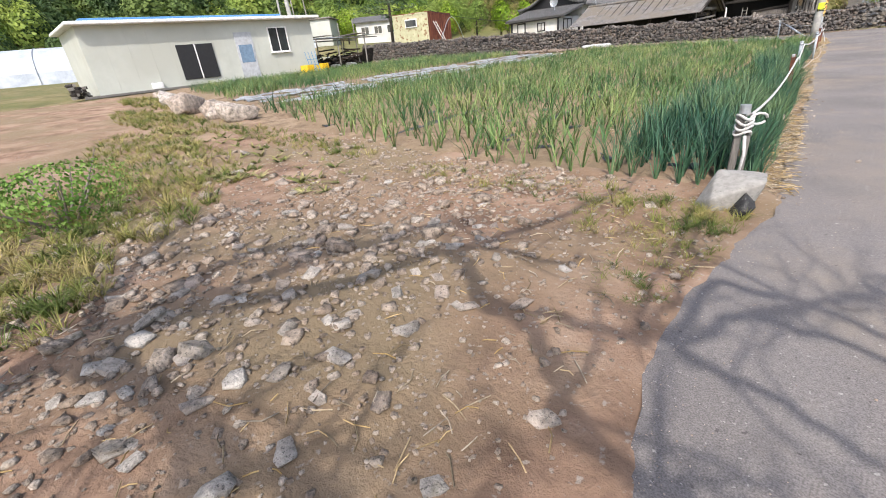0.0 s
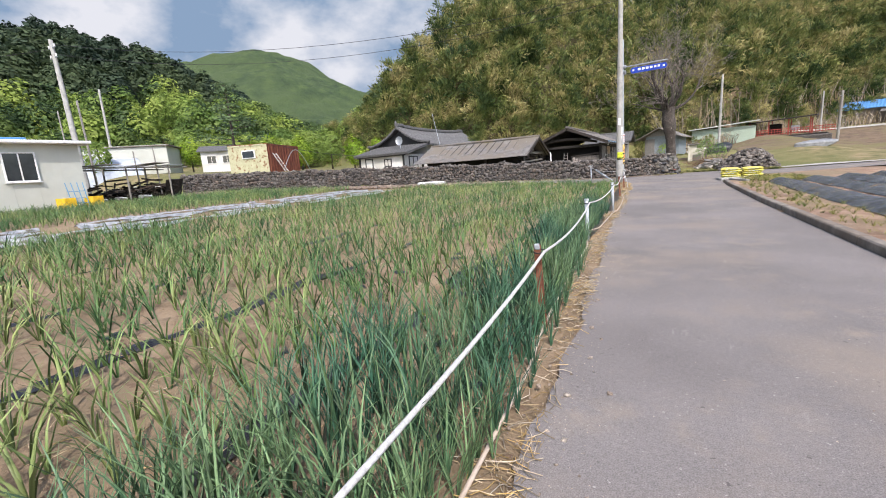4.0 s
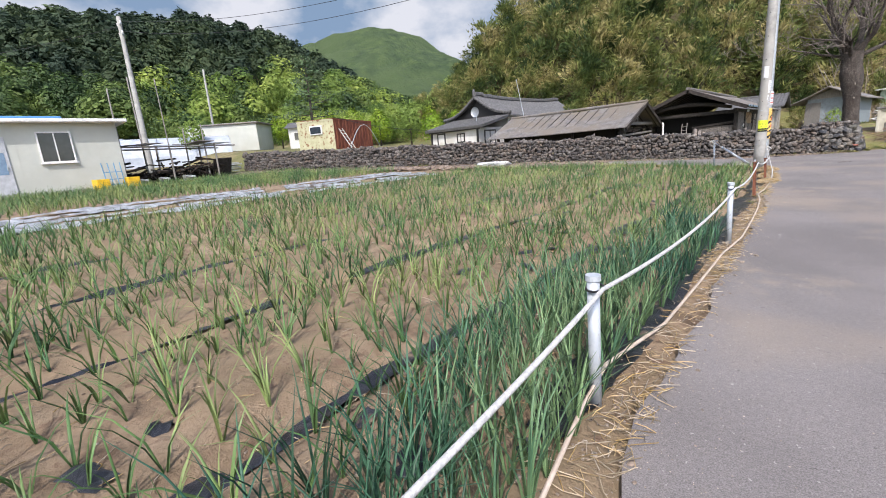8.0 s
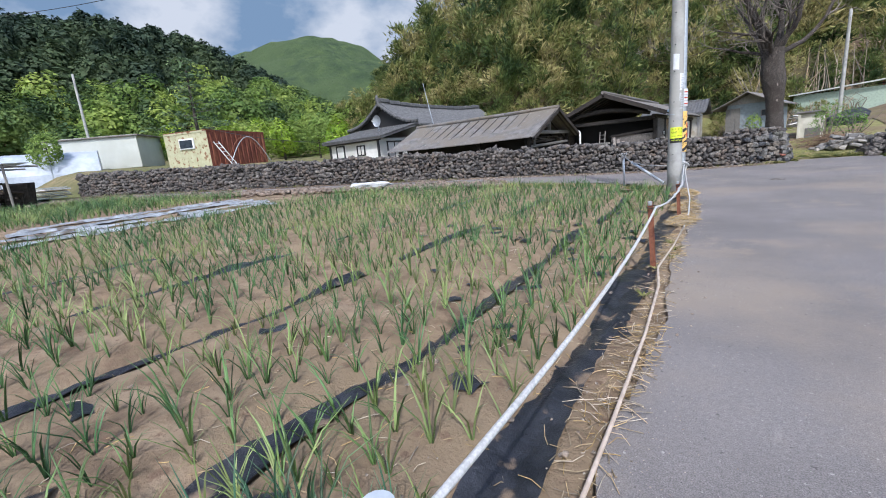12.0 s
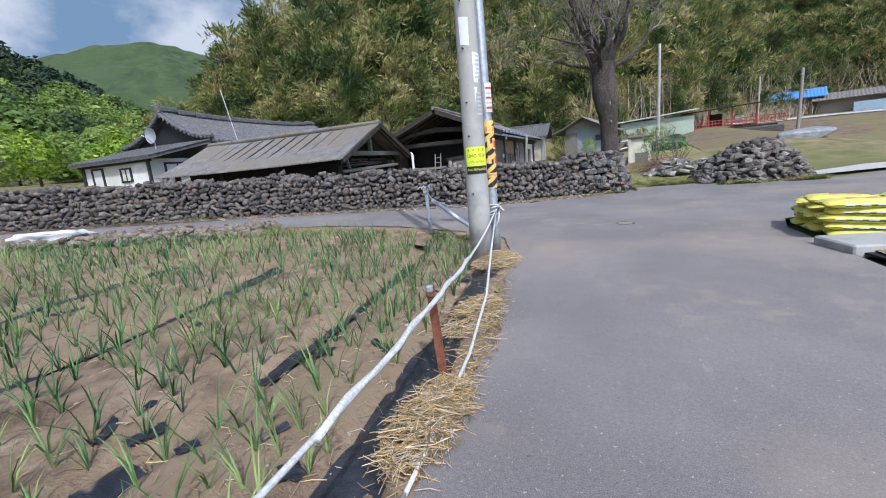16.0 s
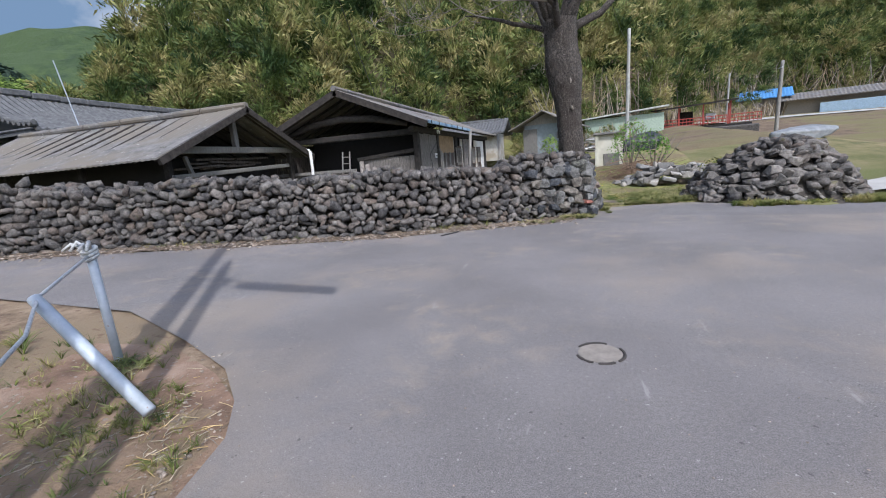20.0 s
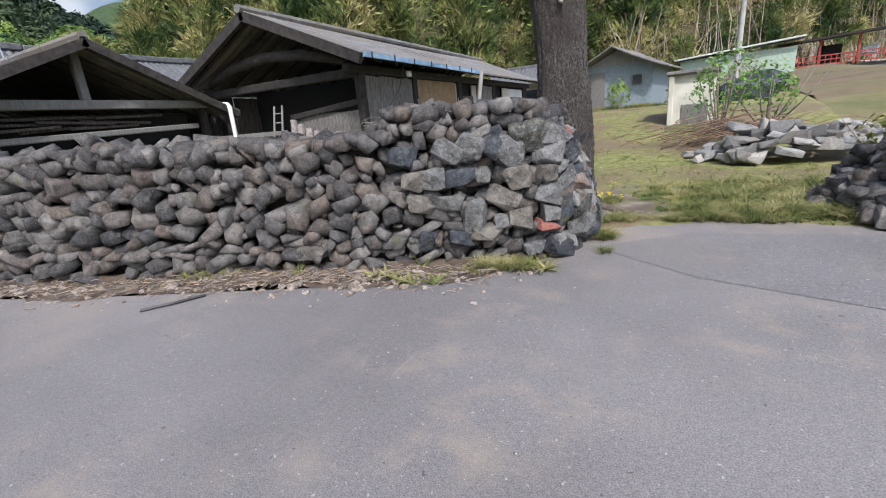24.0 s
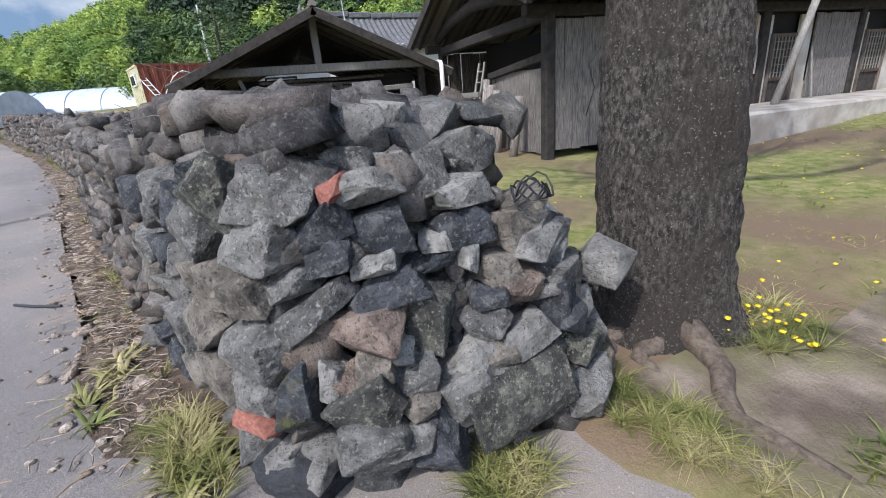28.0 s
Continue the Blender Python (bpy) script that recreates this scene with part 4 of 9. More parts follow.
film("mulch_film", 0.36, 13.6, 29.8, 0.3, MULCH, "crumpled black plastic mulch film along the field edge", 1)
film("mulch_film", 1.6, 6.5, 30.2, 0.2, MULCH, "torn black plastic mulch film between onion beds", 2)
film("mulch_film", 3.75, 5.2, 31.0, 0.18, MULCH, "torn black plastic mulch film between onion beds", 3)
film("mulch_film", 5.9, 5.0, 31.0, 0.16, MULCH, "torn black plastic mulch film between onion beds", 4)
film("mulch_film", 8.05, 5.0, 31.0, 0.16, MULCH, "torn black plastic mulch film between onion beds", 5)
for u, wd, sd in ((12.6, 0.4, 6), (13.6, 0.3, 7), (14.7, 0.45, 8), (15.7, 0.3, 10)):
    film("plastic_film", u, 6.2, 26.5, wd, PLASTIC, "pale wrinkled plastic film over bare beds", sd, 0.1)

# ---- woods, hills and sky ----
def crown(rng, height, radius, leaves, size, low=0.15, taper=0.6, droop=0.5):
    """A tree's crown: leaf sprays on an uneven, plumed body."""
    V, F = [], []
    lobes = rng.normal(0, 1, (7, 3))
    lobes /= np.linalg.norm(lobes, axis=1)[:, None]
    k = 0
    for i in range(leaves):
        d = rng.normal(size=3)
        d /= np.linalg.norm(d)
        bulge = 0.72 + 0.4 * max(0, (lobes @ d).max() - 0.55) / 0.45
        r = bulge * rng.uniform(0.55, 1.05) ** 0.5
        t = 0.5 + 0.5 * d[2] * r
        z = height * (low + (1 - low) * t)
        rr = radius * r * math.sqrt(max(0.03, 1 - d[2] ** 2)) * (1 - taper * max(0, t - 0.35))
        c = np.array([rr * d[0] / (math.hypot(d[0], d[1]) + 1e-6), rr * d[1] / (math.hypot(d[0], d[1]) + 1e-6), z])
        a = rng.normal(size=3)
        a[2] = a[2] * 0.5 - droop
        a -= d * (a @ d) * 0.75
        a /= np.linalg.norm(a)
        b = np.cross(a, d + rng.normal(0, 0.35, 3))
        b /= np.linalg.norm(b) + 1e-6
        s = size * rng.uniform(0.6, 1.4)
        V += [c - b * s * 0.32, c + a * s * 0.5 - b * s * 0.36, c + a * s * 1.15, c + a * s * 0.45 + b * s * 0.4]
        F.append((k, k + 1, k + 2, k + 3))
        k += 4
    return np.array(V), np.array(F)


def plume(rng, sprays, per, size):
    """A bamboo crown, unit high: arching sprays of narrow drooping leaves with gaps between them."""
    V, F, k = [], [], 0
    for i in range(sprays):
        z0 = 0.06 + 0.76 * (i / sprays) ** 0.85
        a = i * 2.4 + rng.normal(0, 0.4)
        ln = rng.uniform(0.2, 0.34) * (1.15 - 0.45 * z0)
        rise = rng.uniform(0.9, 1.6)
        o = np.array([math.cos(a), math.sin(a), 0])
        for j in range(per):
            u = rng.random() ** 0.7
            c = o * ln * u * 0.9 + np.array([0, 0, z0 + ln * (rise * u - 0.95 * rise * u * u)]) + rng.normal(0, 0.018 + 0.02 * u, 3)
            d = o * rng.uniform(0.2, 0.8) + rng.normal(0, 0.3, 3) + np.array([0, 0, 1.25 - 1.1 * u])
            d /= np.linalg.norm(d)
            b = np.cross(d, rng.normal(0, 1, 3) + np.array([0, 0, 0.6]))
            b /= np.linalg.norm(b) + 1e-6
            s = size * rng.uniform(0.6, 1.35)
            V += [c - b * s * 0.08, c + d * s * 0.5 - b * s * 0.15, c + d * s * 1.35, c + d * s * 0.5 + b * s * 0.15]
            F.append((k, k + 1, k + 2, k + 3))
            k += 4
    return np.array(V), np.array(F)


def woods(name, places, heights, variants, mat, label, rng):
    V, F, k = [], [], 0
    for (x, y, z), h in zip(places, heights):
        pv, pf = variants[int(rng.integers(len(variants)))]
        a = rng.uniform(0, 6.28)
        c, s = math.cos(a), math.sin(a)
        w = h * rng.uniform(0.85, 1.2)
        lean = rng.normal(0, 0.06, 2)
        q = np.stack([(pv[:, 0] * c - pv[:, 1] * s) * w + pv[:, 2] * h * lean[0], (pv[:, 0] * s + pv[:, 1] * c) * w + pv[:, 2] * h * lean[1], pv[:, 2] * h], 1)
        V.append(q + (x, y, z))
        F.append(pf + k)
        k += len(pv)
    me = np_mesh(name, np.vstack(V), np.vstack(F))
    return tagged(hook(name, me, mat), label, "woods", kind="stuff")


rng = np.random.default_rng(23)
PLUME = [plume(rng, 17, 96, 0.05) for _ in range(8)]
PLUME_FAR = [plume(rng, 17, 42, 0.06) for _ in range(6)]
ROUND = [crown(rng, 1.0, 0.42, 640, 0.066, 0.1, 0.4, 0.2) for _ in range(5)]
PINE = [crown(rng, 1.0, 0.32, 300, 0.1, 0.15, 0.75, 0.0) for _ in range(5)]


def foot(x):
    return lerp_path(HILL_FOOT, x)


pts, hs, deep, deep_h = [], [], [], []
for x in np.arange(-55, 95, 2.6):
    d = -1.6
    while d < (62 if x > -44 else 22):
        xx, yy = x + rng.normal(0, 0.9), foot(x) + d + rng.normal(0, 0.8)
        (pts if d < 27 else deep).append((xx, yy, land1(xx, yy) - 0.4))
        (hs if d < 27 else deep_h).append(rng.uniform(5.0, 11.5) * (0.45 if d < 0 else 0.75 if d < 4 else 1) * (1 if x > -44 else 0.65))
        d += 2.9 + d * 0.06
woods("bamboo_wood", pts, hs, PLUME, FOREST, "steep hillside thick with olive-green bamboo and evergreens", rng)
woods("upper_bamboo_wood", deep, deep_h, PLUME_FAR, FOREST, "bamboo and evergreens on the upper hillside", rng)
# fresh green trees along the hill's top right and its left foot
pts, hs = [], []
light, light_h = [], []
for i in range(190):
    x = rng.uniform(-96, -48)
    y = foot(x) + rng.uniform(-14, 22)
    light.append((x, y, land1(x, y) - 0.4))
    light_h.append(rng.uniform(3.2, 6.0))
for i in range(60):
    x = rng.uniform(10, 100)
    y = foot(x) + rng.uniform(62, 90)
    pts.append((x, y, land1(x, y)))
    hs.append(rng.uniform(7, 10))
for i in range(190):
    a = rng.uniform(-0.5, 1.0)
    r = rng.uniform(88, 125)
    x, y = -r * math.cos(a), 20 + r * math.sin(a)
    near_light = y > 38 and i % 5 < 4
    (light if near_light else pts).append((x, y, land1(x, y) - 0.5))
    (light_h if near_light else hs).append(rng.uniform(4.5, 7.5))
woods("young_wood", light, light_h, ROUND, FOREST_FRESH, "light yellow-green spring trees at the hill's foot", rng)
woods("broadleaf_wood", pts, hs, ROUND, FOREST_MID, "fresh spring-green broadleaf trees at the hill's foot", rng)
pts, hs, fresh, fresh_h = [], [], [], []
mid, mid_h = [], []
for i in range(2500):
    x, y = rng.uniform(-235, -100), rng.uniform(-140, 170)
    g = land1(x, y)
    if g < 7:
        continue
    low = g + 3 * math.sin(x * 0.11 + y * 0.07) < 19
    bright = y < 12 or (low and 42 < y < 110 and i % 5 < 3)
    (fresh if bright else mid if low else pts).append((x, y, g - 0.5))
    (fresh_h if bright else mid_h if low else hs).append(rng.uniform(8, 11.5))
woods("mixed_wood", mid, mid_h, ROUND, FOREST_MID, "mid-green mixed trees on the lower ridge", rng)
woods("hillside_wood", fresh, fresh_h, ROUND, FOREST_FRESH, "light green spring trees on the valley side", rng)
woods("pine_wood", pts, hs, PINE, FOREST_DARK, "dark pine wood covering the far ridge", rng)


def mountain(name, cx, cy, rx, ry, h, mat, label, seed):
    n = 90
    a = np.linspace(-1, 1, n)
    X, Y = np.meshgrid(a, a, indexing="ij")
    R = np.hypot(X, Y)
    Z = h * np.clip(1 - R, 0, 1) ** 1.15
    Z = Z + np.array([[noise.fractal(Vector((x * 3 + seed, y * 3, 0)), 1.0, 2.0, 5) for y in a] for x in a]) * h * 0.11 * smooth01(1.3 - R)
    Z = Z + RNG.uniform(-1, 1, Z.shape) * h * 0.008 - 8
    idx = np.arange(n * n).reshape(n, n)
    F = np.stack([idx[:-1, :-1], idx[1:, :-1], idx[1:, 1:], idx[:-1, 1:]], -1).reshape(-1, 4)
    me = np_mesh(name, np.stack([cx + X * rx, cy + Y * ry, Z], -1).reshape(-1, 3), F, True)
    return tagged(hook(name, me, mat), label, "mountain", kind="structure")


mountain("backdrop_mountain_1", -520, 410, 480, 420, 186, MOUNTAIN, "light green wooded mountain peak far off", 3)
mountain("backdrop_mountain_2", -400, 600, 420, 400, 165, MOUNTAIN, "green wooded mountain shoulder far off", 8)
mountain("backdrop_mountain_3", -760, 60, 480, 560, 170, MOUNTAIN, "green wooded mountain far off", 12)

# cloud bank
CLOUD = bpy.data.materials.new("cloud")
CLOUD.use_nodes = True
cn, cl = CLOUD.node_tree.nodes, CLOUD.node_tree.links
cn.remove(cn["Principled BSDF"])
cc = cn.new("ShaderNodeTexCoord")
cm = cn.new("ShaderNodeMapping")
cm.inputs["Scale"].default_value = (1, 1, 1.7)
cz = cn.new("ShaderNodeTexNoise")
cz.inputs["Scale"].default_value, cz.inputs["Detail"].default_value, cz.inputs["Roughness"].default_value = 0.0011, 9, 0.55
cr = cn.new("ShaderNodeMapRange")
cr.inputs[1].default_value, cr.inputs[2].default_value = 0.44, 0.58
ce = cn.new("ShaderNodeEmission")
ce.inputs[0].default_value, ce.inputs[1].default_value = (0.88, 0.91, 0.97, 1), 0.44
ct = cn.new("ShaderNodeEmission")
ct.inputs[0].default_value, ct.inputs[1].default_value = (0.45, 0.66, 0.95, 1), 0.28
cx = cn.new("ShaderNodeMixShader")
cl.new(cc.outputs["Object"], cm.inputs[0])
cl.new(cm.outputs[0], cz.inputs["Vector"])
cl.new(cz.outputs[0], cr.inputs[0])
cl.new(cr.outputs[0], cx.inputs[0])
cl.new(ct.outputs[0], cx.inputs[1])
cl.new(ce.outputs[0], cx.inputs[2])
cl.new(cx.outputs[0], cn["Material Output"].inputs[0])
V, F = [], []
for i in range(41):
    a = radians(30 + 235 * i / 40)
    for j in range(9):
        e = radians(-1 + 46 * j / 8)
        V.append((2600 * math.cos(a) * math.cos(e), 2600 * math.sin(a) * math.cos(e), 2600 * math.sin(e)))
for i in range(40):
    for j in range(8):
        k = i * 9 + j
        F.append((k, k + 1, k + 10, k + 9))
tagged(hook("backdrop_cloud", np_mesh("backdrop_cloud", V, F, True), CLOUD), "white cumulus clouds in a blue sky", "clouds", kind="structure")

# ---- buildings ----
def gable_roof(root, x0, x1, y0, y1, axis, eave, ridge, thick, mat, name="roof", wave=0.0, pitch=0.18, sag=0.0, curve=0.05, lift=0.0):
    """Two roof slopes as solid sheets; axis names the ridge's way. wave: height of the corrugation; lift: upturn of the ends."""
    made = []
    for side in (0, 1):
        if axis == "y":
            a0, a1, lo, hi, mid = y0, y1, x0, x1, (x0 + x1) / 2
        else:
            a0, a1, lo, hi, mid = x0, x1, y0, y1, (y0 + y1) / 2
        e = lo if side == 0 else hi
        n = max(2, int((a1 - a0) / pitch * 4)) if wave else 10
        V, F = [], []
        for i in range(n + 1):
            a = a0 + (a1 - a0) * i / n
            w = wave * math.sin(i * math.pi / 2) if wave else 0
            sg = -sag * math.sin(math.pi * i / n) + lift * abs(2 * i / n - 1) ** 3
            for k in range(5):
                f = k / 4
                c = e + (mid - e) * f
                z = eave + (ridge - eave) * f + w + sg * (0.4 + 0.6 * f) - curve * math.sin(math.pi * f)
                for dz in (0, -thick):
                    V.append((c, a, z + dz) if axis == "y" else (a, c, z + dz))
        for i in range(n):
            for k in range(4):
                b = i * 10 + k * 2
                F += [(b, b + 2, b + 12, b + 10), (b + 1, b + 11, b + 13, b + 3)]
            b = i * 10
            F += [(b, b + 10, b + 11, b + 1), (b + 8, b + 9, b + 19, b + 18)]
        for i in (0, n):
            for k in range(4):
                b = i * 10 + k * 2
                F.append((b, b + 1, b + 3, b + 2))
        made.append(Geo().add(V, F).ob(name, mat, root))
    return made


def planks(root, a, b, z0, z1, mat, width=0.18, thick=0.03, seed=5, name="plank", uneven=0.03):
    """Upright boards from plan point a to b, each a part."""
    a, b = Vector((*a, 0)), Vector((*b, 0))
    n = max(1, int((b - a).length / width))
    way = (b - a) / n
    ang = math.degrees(math.atan2(way.y, way.x))
    rg = np.random.default_rng(seed)
    for i in range(n):
        c = a + way * (i + 0.5)
        h0, h1 = z0 + rg.uniform(0, uneven), z1 - rg.uniform(0, uneven)
        Geo().box((c.x, c.y, (h0 + h1) / 2), (way.length - rg.uniform(0.004, 0.014), thick + rg.uniform(0, 0.012), h1 - h0), ang, 0, rg.normal(0, 0.3), bev=0.004).ob(name, mat, root)


def framed_window(root, c, w, h, face, frame_mat, glass_mat, bars=1, bar=0.05, depth=0.08, name="window", sill=False):
    """A window on a wall whose outside looks along face ('+x', '-y', ...): frame pieces, bars and panes under one part."""
    turn = {"+x": 90, "-y": 0, "+y": 180, "-x": -90}[face]
    win = new(name)
    win.parent = root
    win.matrix_basis = pose(*c, 0, 0, turn)
    g = Geo()
    for sx in (-1, 1):
        g.box((sx * (w / 2 - bar / 2), -depth / 2 + 0.02, 0), (bar, depth, h), bev=0.006)
    for sz in (-1, 1):
        g.box((0, -depth / 2 + 0.018, sz * (h / 2 - bar / 2)), (w - 2 * bar, depth, bar), bev=0.006)
    g.ob("window_frame", frame_mat, win)
    for i in range(1, bars + 1):
        Geo().box((-w / 2 + w * i / (bars + 1), -depth / 2 + 0.03, 0), (bar * 0.8, depth * 0.7, h - 2 * bar), bev=0.004).ob("mullion", frame_mat, win)
    for i in range(bars + 1):
        ww = (w - 2 * bar) / (bars + 1)
        Geo().box((-w / 2 + bar + ww * (i + 0.5), 0.0 - (0.012 if i % 2 else 0), 0), (ww, 0.012, h - 2 * bar)).ob("pane", glass_mat, win)
    if sill:
        Geo().box((0, -0.06, -h / 2 - 0.03), (w + 0.12, 0.14, 0.05), bev=0.008).ob("window_sill", frame_mat, win)
    return win


PLINTH = material("dusty_cement_plinth", [(0.3, 0.27, 0.235), (0.4, 0.37, 0.33), (0.46, 0.43, 0.39)], 0.95, 2.2, 8, 0.4, 50, 0.006, second=(0.25, 0.22, 0.19), second_scale=1.4)
CLAYWHITE = material("clay_plaster", [(0.36, 0.34, 0.3), (0.5, 0.48, 0.44)], 0.95, 2, 8, 0.3, 40, 0.005, second=(0.3, 0.26, 0.2), second_scale=1.3)
PALEWOOD = material("bleached_plank", [(0.1, 0.08, 0.068), (0.2, 0.168, 0.145), (0.3, 0.26, 0.225)], 0.9, 9, 8, 0.7, 40, 0.006, stretch=(6, 6, 0.5), vary="island")
# -- timber farmhouse with a deep gable --
barn = thing("farmhouse", 0.12, -0.45, -0.07, 0, "old dark timber farmhouse with a cement sheet gable roof", "house")
BX0, BX1, BY0, BY1, BE, BR = -12.75, -6.05, 45.1, 60.2, 2.93, 4.34
gable_roof(barn, BX0, BX1, BY0, BY1, "y", BE, BR, 0.05, SLATE, wave=0.013, pitch=0.22, sag=0.08)
brng = np.random.default_rng(31)
for x in (-12.1, -6.75):
    for y in (45.9, 48.35, 51.35, 54.6, 58.8):
        Geo().box((x, y, 1.35), (0.21, 0.21, 2.75), brng.uniform(-4, 4), bev=0.03).ob("post", WOODBEAM, barn)
for i in range(8):
    Geo().tube([(-9.4 + 0.0, 45.0 + 0.0 + i * 1.9, 4.36), (-9.4, 46.9 + i * 1.9, 4.36)], 0.1, 8).ob("ridge_cap", SLATE, barn)
Geo().box((-9.4, 45.9, 2.68), (5.5, 0.2, 0.22), bev=0.03).ob("tie_beam", WOODBEAM, barn)
Geo().box((-6.75, 52.5, 2.74), (0.2, 14.2, 0.2), bev=0.03).ob("eave_beam", WOODBEAM, barn)
Geo().box((-12.1, 52.5, 2.74), (0.2, 14.2, 0.2), bev=0.03).ob("eave_beam", WOODBEAM, barn)
Geo().box((-9.4, 52.65, 4.16), (0.2, 14.9, 0.18), bev=0.03).ob("ridge_beam", WOODBEAM, barn)
for sx in (-1, 1):
    Geo().slab((-9.4, 45.06, 4.33), (-9.4, 45.16, 4.33), (-9.4 + sx * 3.4, 45.16, 2.92), (-9.4 + sx * 3.4, 45.06, 2.92), 0.22).ob("bargeboard", WOODBEAM, barn)
for i in range(22):
    y = 45.4 + i * 0.68
    for sx in (-1, 1):
        Geo().tube([(-9.4 + sx * 0.1, y, 4.17), (-9.4 + sx * 3.2, y, 2.85)], 0.045, 6).ob("rafter", WOODBEAM, barn)
Geo().tube([(-12.0, 45.75, 2.95), (-10.9, 45.75, 3.25), (-9.6, 45.75, 3.36), (-8.3, 45.75, 3.25), (-7.0, 45.75, 2.95)], [0.09, 0.13, 0.14, 0.13, 0.1], 9).ob("curved_beam", WOODBEAM, barn, smooth=True)
# solid black box fills the open house in place of its inner shade
Geo().box((-9.4, 53.6, 1.4), (5.0, 12.8, 2.6)).ob("inner_wall", SHADEBLACK, barn)
# side that looks on the yard: board bay, clay bay, door bays on a low stone plinth
Geo().box((-6.05, 54.55, 0.36), (1.9, 11.5, 0.8), bev=0.05).ob("plinth", PLINTH, barn)
Geo().box((-6.7, 48.6, 0.2), (0.4, 0.35, 0.45), 8, bev=0.04).ob("footing_stone", PLINTH, barn)
planks(barn, (-6.72, 46.02), (-6.72, 48.22), 0.3, 2.62, PALEWOOD, 0.19, seed=6)
Geo().box((-6.8, 49.85, 2.25), (0.08, 2.7, 0.75), bev=0.01).ob("clay_panel", OCHRE, barn)
for y in (48.75, 49.5, 50.25, 50.95):
    Geo().box((-6.72, y, 1.1), (0.07, 0.11, 1.6), bev=0.01).ob("door_post", WOODGREY, barn)
for y in (49.12, 49.88, 50.6):
    Geo().box((-6.78, y, 1.1), (0.035, 0.6, 1.55), bev=0.006).ob("door_leaf", WOODGREY if y < 49.5 else WOOD, barn)
for k, y in enumerate((52.1, 55.4, 57.0)):
    door = new("lattice_door")
    door.parent = barn
    door.matrix_basis = pose(-6.74, y, 1.35, 0, 0, 90)
    g = Geo()
    for sx in (-1, 1):
        g.box((sx * 0.42, 0, 0), (0.08, 0.06, 1.7), bev=0.008)
    for z in (-0.81, -0.1, 0.81):
        g.box((0, 0, z), (0.76, 0.06, 0.08), bev=0.008)
    g.ob("door_frame", WOOD, door)
    Geo().box((0, 0.02, 0), (0.76, 0.012, 1.6)).ob("panel", WOODBEAM, door)
    for i in range(7):
        Geo().box((-0.33 + i * 0.11, -0.012, 0.36), (0.012, 0.02, 0.84)).ob("lattice_bar", WOODGREY, door)
    for i in range(5):
        Geo().box((0, -0.014, 0.04 + i * 0.16), (0.74, 0.018, 0.012)).ob("lattice_bar", WOODGREY, door)
planks(barn, (-6.72, 53.0), (-6.72, 54.5), 0.75, 2.6, PALEWOOD, 0.22, seed=9)
Geo().box((-6.8, 57.6, 1.5), (0.06, 2.2, 2.1)).ob("plaster_panel", PLASTER, barn)
for y, wd in ((51.42, 0.5), (52.78, 0.42), (54.75, 0.45), (56.2, 0.6)):
    Geo().box((-6.79, y, 1.7), (0.06, wd, 1.75), bev=0.006).ob("plaster_panel", CLAYWHITE, barn, "grey-white clay plaster panel")
Geo().box((-6.79, 53.6, 0.95), (0.07, 8.6, 0.4), bev=0.01).ob("lower_wall", CLAYWHITE, barn)
Geo().box((-6.66, 55.6, 0.52), (0.35, 5.4, 0.06), bev=0.01).ob("porch_board", WOODGREY, barn)
planks(barn, (-13.9, 45.55), (-12.15, 45.95), 0.0, 2.25, WOOD, 0.2, seed=12)
planks(barn, (-12.1, 48.3), (-12.1, 46.05), 0.1, 2.62, WOOD, 0.2, seed=15)
# gable front: half-height boards, ledge rail, loose timbers
planks(barn, (-11.9, 46.0), (-9.9, 46.0), 0.2, 1.5, WOOD, 0.2, seed=7)
planks(barn, (-9.2, 46.0), (-6.9, 46.0), 0.2, 1.85, PALEWOOD, 0.2, seed=8)
Geo().box((-8.05, 45.94, 1.92), (2.35, 0.1, 0.14), 0, 0, -5, bev=0.015).ob("ledge_rail", WOODBEAM, barn)
for k, (x, z0, z1, r) in enumerate(((-8.95, 0.1, 1.75, 0.09), (-8.72, 0.1, 1.62, 0.1), (-8.45, 0.1, 1.5, 0.1), (-8.2, 0.1, 1.42, 0.08), (-7.5, 0.1, 1.35, 0.09))):
    Geo().tube([(x, 45.55, z0), (x + 0.04, 45.62, (z0 + z1) / 2), (x - 0.03, 45.75, z1)], [r, r * 0.97, r * 0.92], 9).ob("stacked_log", PALEWOOD, barn, smooth=True)
# blue edging, gutter clips, drooping wire, lamp, meter, leaning prop
Geo().slab((-6.02, 45.15, 2.95), (-5.96, 45.15, 2.95), (-5.96, 51.5, 2.93), (-6.02, 51.5, 2.93), 0.1).ob("blue_edge_strip", PALEBLUE, barn, "faded blue plastic eave strip")
for i in range(7):
    Geo().box((-5.95, 45.4 + i * 0.9, 2.9), (0.02, 0.03, 0.13)).ob("gutter_clip", BLACKPAINT, barn)
Geo().box((-6.4, 47.6, 2.68), (0.1, 0.16, 0.14), bev=0.02).ob("eave_lamp", WHITE, barn)
Geo().box((-6.66, 47.9, 1.78), (0.05, 0.22, 0.18), bev=0.008).ob("meter_box", WHITE, barn)
Geo().box((-6.63, 47.9, 1.76), (0.02, 0.14, 0.05)).ob("dark_strip", BLACKPAINT, barn)
Geo().tube([(-6.1, 46.9, 2.85), (-6.25, 46.85, 2.3), (-6.5, 46.6, 1.8), (-6.45, 46.7, 1.4), (-6.6, 46.65, 0.9)], 0.012, 5).ob("wire", BLACKPAINT, barn)
